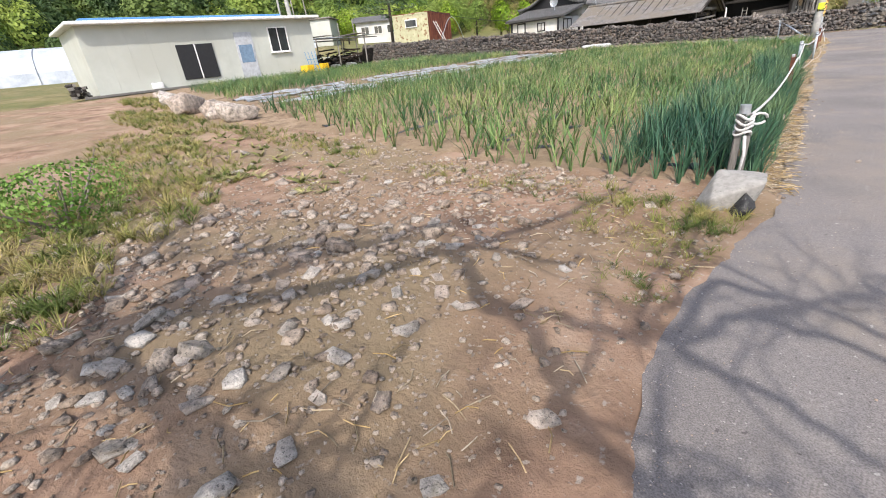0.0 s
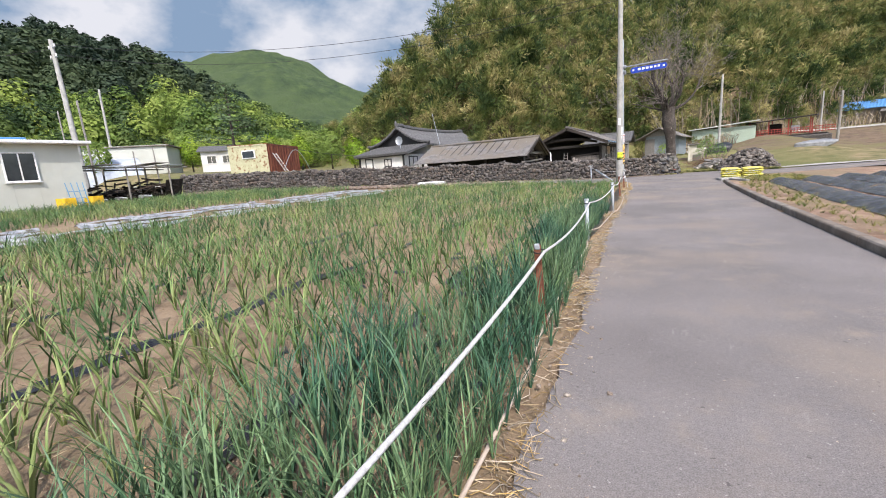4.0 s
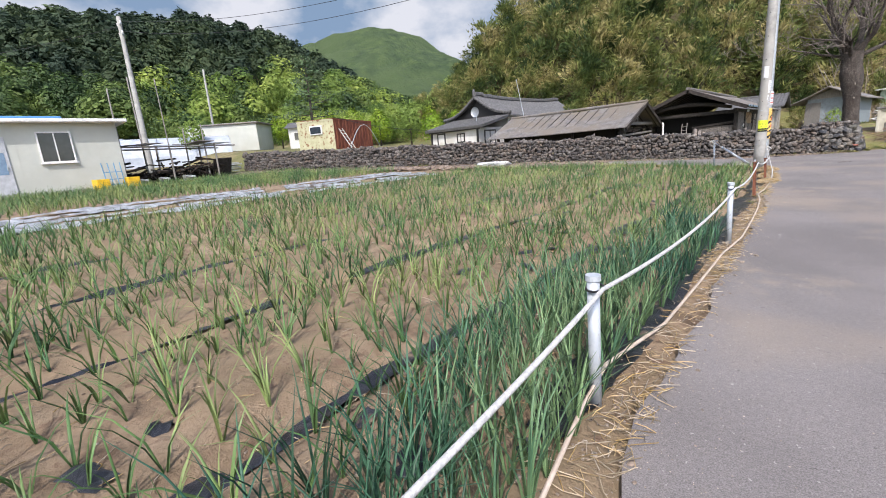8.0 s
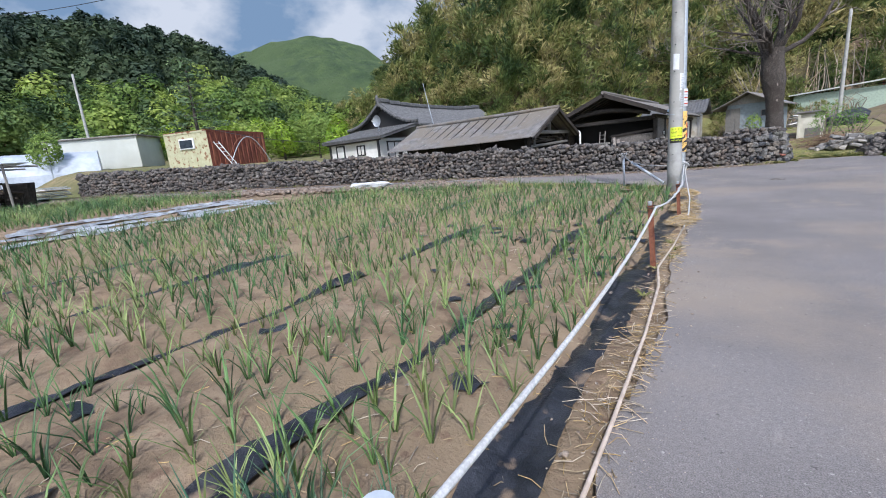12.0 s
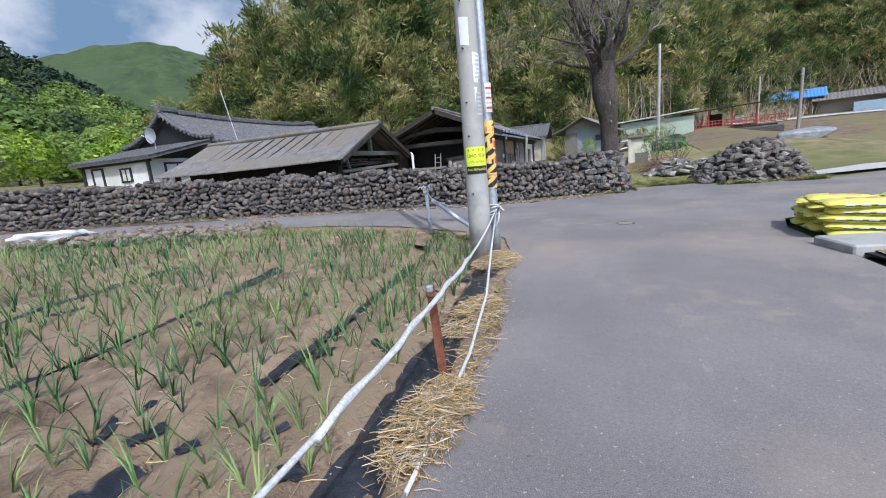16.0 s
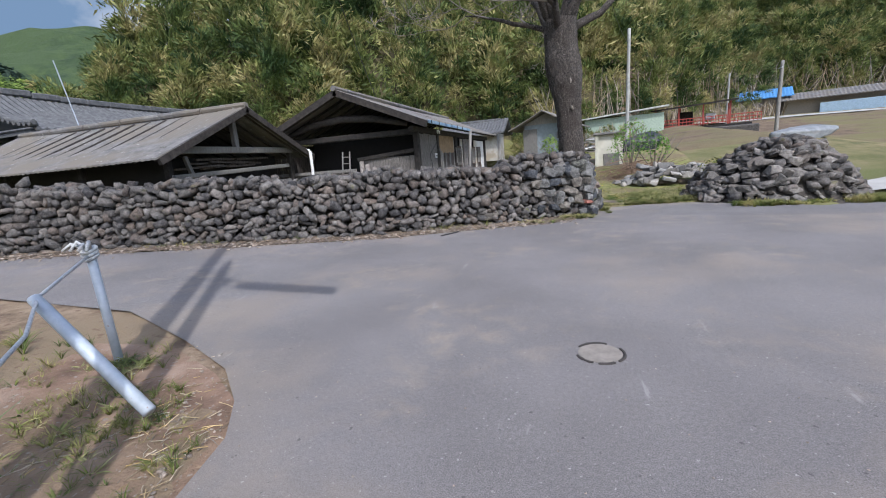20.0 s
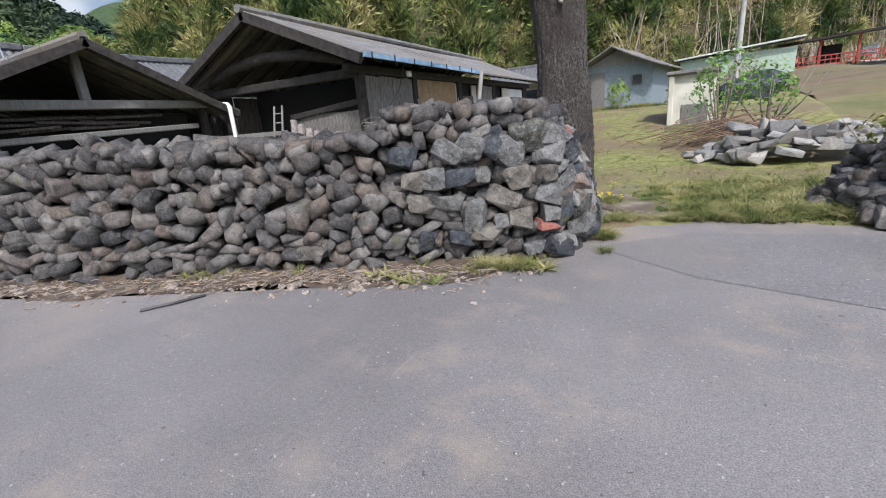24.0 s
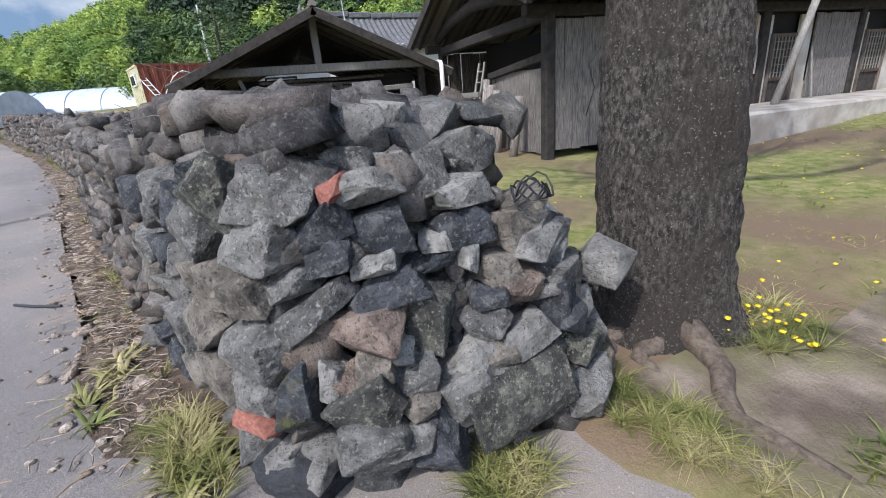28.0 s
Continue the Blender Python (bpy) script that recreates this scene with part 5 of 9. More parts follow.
Geo().tube([(-6.02, 51.0, 0.76), (-6.02, 51.8, 2.92)], [0.08, 0.07], 8).ob("leaning_prop", WOODGREY, barn, smooth=True)
for i, (y, z) in enumerate(((48.3, 1.85), (48.55, 1.75), (51.0, 1.9))):
    Geo().tube([(-6.6, y, z + 0.22), (-6.58, y + 0.02, z - 0.1), (-6.6, y + 0.05, z - 0.5)], 0.022, 6).ob("hung_tool", WOODGREY, barn)
Geo().tube([(-6.4, 52.9, 0.4), (-6.62, 52.85, 1.9)], 0.02, 6).ob("broom_handle", WOODGREY, barn)

# ladder and white drain pipe between the two buildings
ladder = thing("ladder", -9.6, 45.2, 0, 0, "old grey wooden ladder leaning under the gable", "ladder")
for sx in (-0.17, 0.17):
    Geo().tube([(sx, -0.1, 0), (sx * 0.9, 0.35, 2.1)], 0.028, 7).ob("rail", WOODGREY, ladder)
for i in range(8):
    f = 0.1 + i * 0.115
    Geo().tube([(-0.17, -0.1 + 0.45 * f, 2.1 * f), (0.17, -0.1 + 0.45 * f, 2.1 * f)], 0.018, 6).ob("rung", WOODGREY, ladder)
drain = thing("drain_pipe", -10.8, 44.95, 0, 0, "white plastic drain pipe with an elbow", "pipe")
Geo().tube([(-0.75, 0.1, 2.3), (-0.2, 0, 2.28), (-0.06, 0, 2.26), (0.0, 0, 2.18), (0, 0, 1.6), (0, 0, 0)], 0.06, 10).ob("pipe", WHITE, drain, smooth=True)
Geo().tube([(0, 0, 1.3), (0, 0, 1.22)], 0.075, 10).ob("collar", WHITE, drain)
beam_stack = thing("timber_rail", -11.0, 44.9, 0, 0, "rough fence of grey boards between shed and farmhouse", "fence")
planks(beam_stack, (-1.3, 0), (1.9, 0.4), 0, 1.3, WOODGREY, 0.24, seed=12, name="board")
Geo().box((0.3, 0.1, 1.38), (3.3, 0.1, 0.12), 7, bev=0.01).ob("rail", WOODGREY, beam_stack)

# -- long low shed with a grey sheet roof --
shed = thing("roadside_shed", 0, 0, 0, 0, "long low open shed with weathered grey cement sheet roof", "shed")
gable_roof(shed, -21.3, -10.85, 38.5, 45.3, "x", 2.1, 3.62, 0.05, SLATE, wave=0.011, pitch=0.2, sag=0.1)
for i in range(6):
    Geo().tube([(-21.3 + i * 1.75, 41.9, 3.64), (-19.6 + i * 1.75, 41.9, 3.64)], 0.1, 8).ob("ridge_cap", SLATE, shed)
for y in (39.3, 44.6):
    for x in (-11.5, -14.7, -17.9, -20.8):
        Geo().box((x, y, 1.15), (0.17, 0.17, 2.2), brng.uniform(-5, 5), bev=0.02).ob("post", WOODBEAM, shed)
Geo().box((-11.5, 41.9, 2.95), (0.17, 0.17, 1.1), bev=0.02).ob("king_post", WOODGREY, shed)
# black filler again, for the shade under the shed roof
Geo().box((-16.4, 42.2, 1.1), (8.6, 4.6, 2.1)).ob("inner_wall", SHADEBLACK, shed)
Geo().box((-11.45, 41.95, 2.32), (0.18, 5.5, 0.2), 0, 0, 0, bev=0.02).ob("tie_beam", WOODGREY, shed)
Geo().box((-11.4, 41.8, 1.68), (0.14, 5.0, 0.13), 0, 2, 0, bev=0.02).ob("rail", WOODGREY, shed)
for sy in (-1, 1):
    Geo().slab((-10.83, 41.9, 3.6), (-10.95, 41.9, 3.6), (-10.95, 41.9 + sy * 3.38, 2.08), (-10.83, 41.9 + sy * 3.38, 2.08), 0.18).ob("bargeboard", WOODBEAM, shed)
for i in range(15):
    x = -11.2 - i * 0.7
    for sy in (-1, 1):
        Geo().tube([(x, 41.9 + sy * 0.1, 3.48), (x, 41.9 + sy * 3.2, 2.04)], 0.04, 6).ob("rafter", WOODBEAM, shed)
for k in range(9):
    z = 1.85 + (k % 3) * 0.11
    Geo().box((-11.75 - 0.12 * (k % 2), 40.6 + k * 0.28, z), (0.12, 1.5, 0.06), brng.uniform(-12, 12), brng.uniform(-4, 4), bev=0.008).ob("stored_plank", WOOD, shed)
planks(shed, (-11.5, 39.4), (-11.5, 44.5), 0.1, 1.3, WOODGREY, 0.42, seed=15, name="board")
Geo().box((-11.6, 40.2, 1.45), (0.12, 0.1, 1.5), 0, 18, 0, bev=0.01).ob("brace", WOODGREY, shed)

# -- tiled house with curved gable roof --
hanok = thing("tiled_house", 0, 0, 0, 0, "traditional white-walled house with a dark curved tile roof", "house")
gable_roof(hanok, -29.7, -22.1, 43.0, 57.5, "y", 4.0, 5.85, 0.14, TILE, wave=0.04, pitch=0.3, curve=0.28, lift=0.28)
for i in range(12):
    y = 42.95 + i * 1.22
    z = 5.98 + 0.25 * abs(2 * i / 11 - 1) ** 3
    Geo().box((-25.9, y + 0.6, z), (0.3, 1.22, 0.3), bev=0.05).ob("ridge_block", TILE, hanok)
Geo().tube([(-25.9, 42.95, 6.05), (-25.9, 42.85, 6.4), (-25.9, 42.9, 6.62)], [0.16, 0.13, 0.05], 8).ob("ridge_end", TILE, hanok)
for sx in (-1, 1):
    pts = [(-25.9 + sx * 3.85 * f, 42.92, 5.95 - 1.85 * f - 0.3 * math.sin(math.pi * f) + 0.22 * f ** 4) for f in np.linspace(0, 1, 9)]
    Geo().tube(pts, 0.11, 8).ob("verge_tiles", TILE, hanok)
    for i in range(13):
        f = (i + 0.5) / 13
        Geo().tube([(-25.9 + sx * 3.85 * f, 42.8, 5.88 - 1.85 * f - 0.3 * math.sin(math.pi * f) + 0.22 * f ** 4), (-25.9 + sx * 3.85 * f, 43.1, 5.88 - 1.85 * f - 0.3 * math.sin(math.pi * f) + 0.22 * f ** 4)], 0.09, 8).ob("verge_tile_end", TILE, hanok)
V = [(-25.9 + 3.3 * s, 43.35, 4.05) for s in (-1, 1)] + [(-25.9, 43.35, 5.6)]
Geo().add(V + [(x, y + 0.15, z) for x, y, z in V], [(0, 1, 2), (5, 4, 3), (0, 3, 4, 1), (1, 4, 5, 2), (2, 5, 3, 0)]).ob("gable_board", BLACKPAINT, hanok)
Geo().box((-25.9, 50.3, 2.6), (6.2, 13.6, 3.2)).ob("wall", PLASTER, hanok)
# lean-to front
Geo().slab((-28.7, 39.2, 3.25), (-22.3, 39.2, 3.25), (-22.3, 43.3, 4.15), (-28.7, 43.3, 4.15), 0.16).ob("porch_roof", TILE, hanok)
for i in range(22):
    x = -28.6 + i * 0.3
    Geo().tube([(x, 39.15, 3.27), (x, 43.2, 4.16)], 0.055, 6).ob("tile_course", TILE, hanok)
Geo().box((-25.7, 41.6, 2.15), (5.3, 3.8, 2.0)).ob("porch_wall", PLASTER, hanok)
Geo().box((-25.7, 39.62, 3.1), (5.7, 0.2, 0.16), bev=0.02).ob("porch_beam", BLACKPAINT, hanok)
for x in (-28.3, -23.1):
    Geo().box((x, 39.66, 2.1), (0.16, 0.14, 2.1), bev=0.02).ob("porch_post", BLACKPAINT, hanok)
framed_window(hanok, (-27.15, 39.68, 2.35), 0.95, 1.25, "-y", BLACKPAINT, PLASTER, 0, 0.1, 0.08)
framed_window(hanok, (-24.9, 39.68, 2.45), 0.85, 0.75, "-y", BLACKPAINT, PLASTER, 1, 0.09, 0.08)
framed_window(hanok, (-23.03, 41.2, 2.3), 1.5, 1.3, "+x", BLACKPAINT, PLASTER, 1, 0.09, 0.08)
dish = thing("satellite_dish", -24.4, 41.2, 3.72, 0, "grey satellite dish on the porch roof", "satellite dish")
V, F = [], []
for i in range(6):
    for j in range(16):
        a, r = 2 * math.pi * j / 16, 0.42 * i / 5
        V.append((r * math.cos(a), -0.25 * (r / 0.42) ** 2 * 0.6, 0.75 + r * math.sin(a)))
for i in range(5):
    for j in range(16):
        F.append((i * 16 + j, i * 16 + (j + 1) % 16, i * 16 + 16 + (j + 1) % 16, i * 16 + 16 + j))
Geo().add(V, F).ob("dish", STEEL, dish, smooth=True)
Geo().tube([(0, 0, 0), (0, 0.05, 0.75)], 0.03, 8).ob("mast", STEEL, dish)
Geo().tube([(0, -0.1, 0.4), (0, -0.55, 0.72)], 0.018, 6).ob("feed_arm", STEEL, dish)
Geo().tube([(0, -0.52, 0.7), (0, -0.62, 0.76)], 0.04, 8).ob("receiver", WHITE, dish)
aerial = thing("aerial_mast", -21.6, 44.5, 2.8, 0, "thin leaning metal aerial mast", "aerial")
Geo().tube([(0, 0, 0), (-0.9, 0, 4.2)], 0.025, 6).ob("mast", STEEL, aerial)

# -- cream panel building across the field --
cabin = thing("panel_building", -27.9, 4.3, 0.86, 0, "cream sandwich-panel farm building with white flat roof and blue edging", "building")
Geo().box((-2.6, 6.25, 1.6), (5.2, 12.5, 3.2), bev=0.01).ob("wall", PANEL, cabin)
for i in range(1, 13):
    Geo().box((0.004, i * 0.965, 1.6), (0.012, 0.012, 3.18)).ob("panel_joint", PANEL, cabin)
Geo().box((-2.45, 6.3, 3.27), (5.9, 13.3, 0.16), bev=0.03).ob("roof", WHITE, cabin)
Geo().box((-1.6, 5.4, 3.42), (3.4, 10.2, 0.14), bev=0.03).ob("blue_roof_sheet", BLUE, cabin, "bright blue roof sheeting")
Geo().box((0.02, 6.2, 0.03), (0.1, 12.6, 0.12), bev=0.02).ob("foundation", CONCRETE, cabin)
framed_window(cabin, (0.02, 10.05, 2.1), 1.25, 1.4, "+x", WHITE, GLASS, 1, 0.06, 0.09, sill=True)
DOORGREY = plain("grey_blue_door", (0.42, 0.44, 0.47), 0.5)
FROST = plain("blue_frosted_glass", (0.16, 0.24, 0.34), 0.25)
door = new("door")
door.parent = cabin
Geo().box((0.02, 7.85, 1.35), (0.05, 1.05, 2.5), bev=0.01).ob("door_leaf", DOORGREY, door)
Geo().box((0.045, 7.85, 1.45), (0.02, 0.8, 0.95), bev=0.004).ob("door_pane", FROST, door)
Geo().box((0.07, 8.25, 1.25), (0.04, 0.05, 0.18), bev=0.008).ob("handle", STEEL, door)
slide = new("sliding_door")
slide.parent = cabin
for k, y in enumerate((4.55, 5.5)):
    Geo().box((0.02 + 0.03 * k, y, 1.25), (0.04, 0.95, 1.75), bev=0.008).ob("screen_panel", BLACKPAINT, slide)
Geo().box((0.075, 5.02, 1.25), (0.03, 0.06, 1.75), bev=0.006).ob("stile", WHITE, slide)
Geo().box((0.12, 2.6, 0.25), (0.3, 0.5, 0.3), bev=0.02).ob("vent_box", WHITE, cabin)

# -- rusty container --
cont = thing("shipping_container", -33.38, 33.0, 2.3, 0, "old shipping container, cream paint peeling and red rust", "container")
CREAM_RUST = material("peeling_cream_paint", [(0.36, 0.35, 0.22), (0.46, 0.45, 0.3)], 0.7, 3, 6, 0.2, 30, 0.004, spots=(0.2, 0.1, 0.05), spot_scale=4.0, spot_cut=0.56)
RED_RUST = material("red_rusted_steel", [(0.1, 0.03, 0.02), (0.17, 0.05, 0.032), (0.24, 0.09, 0.05)], 0.85, 2.4, 8, 0.3, 30, 0.004, stretch=(2, 2, 0.4))
ax = Vector((-3.53, -1.45, 0))
bx = Vector((-2.5, 5.85, 0))
ua, ub = ax.normalized(), bx.normalized()


def cont_face(a, u, length, height, mat, name, ribs):
    nrm = Vector((u.y, -u.x, 0))
    turn = math.degrees(math.atan2(u.y, u.x))
    wall_ob = Geo().box((a.x + u.x * length / 2, a.y + u.y * length / 2, height / 2), (length, 0.04, height - 0.1), turn).ob(name, mat, cont)
    for i in range(ribs):
        s0 = length * i / ribs
        off = 0.03 if i % 2 else 0.0
        p = a + u * (s0 + length / ribs / 2) + nrm * off
        if i % 2:
            Geo().box((p.x, p.y, height / 2), (length / ribs, 0.05, height - 0.2), turn, bev=0.015).ob("rib", mat, wall_ob)
    for z in (0.06, height - 0.06):
        Geo().box((a.x + u.x * length / 2, a.y + u.y * length / 2, z), (length, 0.12, 0.12), turn).ob("rail", mat, wall_ob)
    return wall_ob


zero = Vector((0, 0, 0))
cont_face(zero, ua, ax.length, 2.6, CREAM_RUST, "end_wall", 8)
cont_face(zero, ub, bx.length, 2.6, RED_RUST, "side_wall", 24)
cont_face(bx, ua, ax.length, 2.6, RED_RUST, "end_wall", 8)
cont_face(ax, ub, bx.length, 2.6, CREAM_RUST, "side_wall", 24)
Geo().slab((0.05, -0.05, 2.62), (bx.x, bx.y, 2.62), (bx.x + ax.x, bx.y + ax.y, 2.66), (ax.x, ax.y, 2.66), 0.08).ob("roof", RED_RUST, cont)
wp = ua * 1.85
Geo().box((wp.x + 0.05, wp.y - 0.06, 1.75), (1.3, 0.1, 0.75), math.degrees(math.atan2(ua.y, ua.x)), bev=0.02).ob("window_frame", WHITE, cont)
Geo().box((wp.x + 0.07, wp.y - 0.11, 1.75), (1.1, 0.06, 0.55), math.degrees(math.atan2(ua.y, ua.x))).ob("window_pane", GLASS, cont)
hoop = thing("pipe_hoops", -33.0, 35.3, 2.3, 0, "bent greenhouse pipe hoops leaning on the container", "pipes")
for k in range(2):
    Geo().tube([(0.35, -1.6 + k * 0.3 + 3.2 * i / 10, 0.1 + 1.9 * math.sin(math.pi * i / 10)) for i in range(11)], 0.03, 6).ob("hoop", STEEL if k else RUST, hoop)
lad = thing("ladder", -32.8, 33.9, 2.3, 0, "white aluminium ladder leaning on a container", "ladder")
for s in (0, 0.35):
    Geo().tube([(0.2, 0.2 + s, 0), (0.0, -0.8 + s, 1.7)], 0.03, 6).ob("rail", WHITE, lad)
for i in range(6):
    f = i / 6 + 0.08
    Geo().tube([(0.2 - 0.2 * f, 0.2 - f, 1.7 * f), (0.2 - 0.2 * f, 0.55 - f, 1.7 * f)], 0.02, 6).ob("rung", WHITE, lad)

# -- long pale building, white house and tunnels farther off --
longb = thing("pale_shed", -57.5, 32.4, land1(-57.5, 32.4) - 0.3, 45, "long pale shed with a dark flat roof edge", "shed")
Geo().box((0, 2.5, 1.9), (9.0, 5, 3.4), bev=0.02).ob("wall", PANEL, longb)
Geo().box((0, 2.5, 3.48), (9.6, 5.5, 0.16), bev=0.03).ob("roof", SLATE, longb)
farw = thing("white_house", -52.5, 42.0, land1(-52.5, 42), 50, "small white house with dark windows among trees", "house")
Geo().box((0, 2.2, 1.3), (6.0, 4.4, 2.8), bev=0.02).ob("wall", PLASTER, farw)
gable_roof(farw, -3.4, 3.4, -0.4, 4.8, "x", 2.7, 3.5, 0.1, TILE)
for x in (-1.8, 0.0, 1.8):
    framed_window(farw, (x, -0.01, 1.6), 1.1, 1.0, "-y", WHITE, GLASS, 1)
TUNNEL = material("tunnel_film", [(0.34, 0.38, 0.44), (0.48, 0.52, 0.58)], 0.35, 1.2, 5, 0.2, 8, 0.02, spec=0.5)
for k, (x, y) in enumerate(((-56, 5.2), (-64, 9.5), (-58, 18.5), (-66, 23))):
    tn = thing("greenhouse_tunnel", x, y, land1(x, y) - 0.2, 74, "long white plastic greenhouse tunnel", "greenhouse", "greenhouse tunnels")
    V, F = [], []
    for i in range(17):
        for j in range(13):
            a = math.pi * j / 12
            V.append((-14 + 28 * i / 16, 3.0 * math.cos(a), 3.1 * math.sin(a) ** 0.8))
    for i in range(16):
        for j in range(12):
            F.append((i * 13 + j, i * 13 + j + 1, i * 13 + j + 14, i * 13 + j + 13))
    F += [tuple(range(13)), tuple(range(208, 221))[::-1]]
    Geo().add(V, F).ob("film_cover", TUNNEL, tn)
    for i in range(9):
        Geo().tube([(-14 + 3.5 * i, 3.03 * math.cos(math.pi * j / 12), 3.13 * math.sin(math.pi * j / 12) ** 0.8) for j in range(13)], 0.035, 5).ob("hoop", STEEL, tn)

# ---- poles ----
def pole(name, x, y, h, r0, r1, mat, lean=(0, 0), label="", category="utility pole", sides=24, base=None):
    root = thing(name, x, y, (land1(x, y) if base is None else base) - 0.03, 0, label, category)
    n = 14
    Geo().tube([(lean[0] * i / n, lean[1] * i / n, h * i / n) for i in range(n + 1)], [r0 + (r1 - r0) * i / n for i in range(n + 1)], sides).ob("shaft", mat, root, smooth=True)
    return root


def wrap(root, name, r, z0, z1, a0, a1, mat, label="", n=14, shear=0.0):
    """A sheet wrapped on a round shaft, from angle a0 to a1 in degrees; shear lifts its far end."""
    V, F = [], []
    for i in range(n + 1):
        a = radians(a0 + (a1 - a0) * i / n)
        for z in (z0, z1):
            for rr in (r, r + 0.003):
                V.append((rr * math.cos(a), rr * math.sin(a), z + shear * i / n))
    for i in range(n):
        b = i * 4
        F += [(b + 1, b + 5, b + 7, b + 3), (b, b + 2, b + 6, b + 4), (b + 2, b + 3, b + 7, b + 6), (b, b + 4, b + 5, b + 1)]
    F += [(0, 1, 3, 2), (n * 4, n * 4 + 2, n * 4 + 3, n * 4 + 1)]
    return Geo().add(V, F).ob(name, mat, root, label, smooth=False)


def roll_text(text, size, mat, r, a, z, root, name="lettering"):
    """Lettering laid round a shaft: each letter's points turned about the axis."""
    ob = write(text, size, mat, Matrix.Identity(4), root, name, 0.0006)
    for v in ob.data.vertices:
        x, y, d = v.co
        t = radians(a) + x / r
        v.co = ((r + 0.002 + d) * math.cos(t), (r + 0.002 + d) * math.sin(t), z + y)
    return ob


PAPER = plain("pale_paper", (0.6, 0.62, 0.64), 0.7)
LIME = plain("lime_yellow_sticker", (0.62, 0.72, 0.04), 0.5)
INK = plain("black_ink", (0.015, 0.015, 0.015), 0.6)
FADEDINK = plain("faded_print", (0.4, 0.42, 0.46), 0.7)
REDINK = plain("red_ink", (0.5, 0.07, 0.04), 0.6)
main_pole = pole("concrete_pole", -3.17, 30.2, 9.5, 0.168, 0.1, CONCRETE, (0.02, 0.0), "tall round concrete utility pole with a yellow sticker", sides=32)
FACE = -65
RC = 0.158
wrap(main_pole, "sticker", RC + 0.001, 1.33, 1.7, FACE - 58, FACE + 58, LIME, "lime yellow advertising sticker")
wrap(main_pole, "sticker_foot", RC + 0.0025, 1.325, 1.435, FACE - 58, FACE + 58, INK, "black band with a yellow phone number")
for k, (w, zz) in enumerate(((0.05, 1.655), (0.05, 1.655), (0.05, 1.655), (0.05, 1.655))):
    roll_text("II", 0.055, INK, RC + 0.003, FACE - 40 + k * 26, zz, main_pole, "brand_bar")
roll_text("UHD 방송", 0.062, INK, RC + 0.003, FACE, 1.575, main_pole)
roll_text("CCTV 설치문의", 0.036, INK, RC + 0.003, FACE, 1.49, main_pole)
roll_text("010-3515-6022", 0.046, LIME, RC + 0.005, FACE, 1.385, main_pole)
for z0, z1, sh in ((2.08, 2.5, 0.03), (2.56, 2.95, 0.02)):
    wrap(main_pole, "notice", 0.151, z0, z1, FACE + 15, FACE + 75, PAPER, "torn white paper notice", shear=-sh)
    for i in range(6):
        wrap(main_pole, "print_bar", 0.1545, z0 + 0.05 + i * 0.055, z0 + 0.075 + i * 0.055, FACE + 22 + 4 * (i % 3), FACE + 60 - 5 * (i % 2), FADEDINK, n=6)
for z in (1.05, 1.85, 2.3, 3.0, 3.6, 4.3, 5.0, 5.8):
    for a in (FACE - 30, FACE + 150):
        Geo().tube([Matrix.Rotation(radians(a), 3, "Z") @ Vector((0.13, 0, z)), Matrix.Rotation(radians(a), 3, "Z") @ Vector((0.178, 0, z))], 0.012, 8).ob("bolt_hole", BLACKPAINT, main_pole)
for z in (0.9, 2.0, 5.3):
    wrap(main_pole, "steel_band", 0.164 - z * 0.0065, z, z + 0.02, 0, 360, STEEL, n=24)
wrap(main_pole, "cement_patch", 0.146, 3.05, 3.4, FACE - 45, FACE + 5, PAPER, "pale cement smear", shear=-0.02)
steel_pole = pole("steel_pole", -3.07, 30.68, 7.2, 0.082, 0.078, STEEL, (-0.06, 0.0), "galvanised steel pole with a yellow and black warning band", sides=24)
RS = 0.0835
wrap(steel_pole, "warning_sleeve", RS, 1.08, 2.08, 0, 360, YELLOW, "faded yellow warning sleeve", 28)
for i in range(6):
    z = 1.12 + i * 0.16
    n = 14
    V, F = [], []
    for k in range(n + 1):
        a = radians(-160 + 240 * k / n)
        for dz in (0, 0.085):
            V.append(((RS + 0.005) * math.cos(a), (RS + 0.005) * math.sin(a), min(2.07, max(1.09, z + dz + 0.26 * (k / n - 0.5)))))
    for k in range(n):
        F.append((2 * k, 2 * k + 2, 2 * k + 3, 2 * k + 1))
    Geo().add(V, F).ob("black_stripe", BLACKPAINT, steel_pole)
wrap(steel_pole, "label_box", RS + 0.006, 1.9, 2.0, FACE - 45, FACE + 55, YELLOW)
roll_text("광고물", 0.07, REDINK, RS + 0.008, FACE + 5, 1.95, steel_pole)
wrap(steel_pole, "label_box", RS + 0.006, 1.24, 1.31, FACE - 45, FACE + 60, YELLOW)
roll_text("연락처 :", 0.052, INK, RS + 0.008, FACE, 1.275, steel_pole)
for z in (1.42, 1.66):
    wrap(steel_pole, "red_label", RS + 0.006, z, z + 0.16, FACE + 25, FACE + 85, YELLOW)
    wrap(steel_pole, "red_label_print", RS + 0.009, z + 0.03, z + 0.13, FACE + 35, FACE + 75, REDINK, n=6)
    wrap(steel_pole, "yellow_patch", RS + 0.007, z + 0.03, z + 0.15, FACE - 30, FACE + 2, YELLOW, n=6)
wrap(steel_pole, "notice", RS + 0.001, 2.2, 2.62, FACE - 20, FACE + 60, PAPER, "printed white notice")
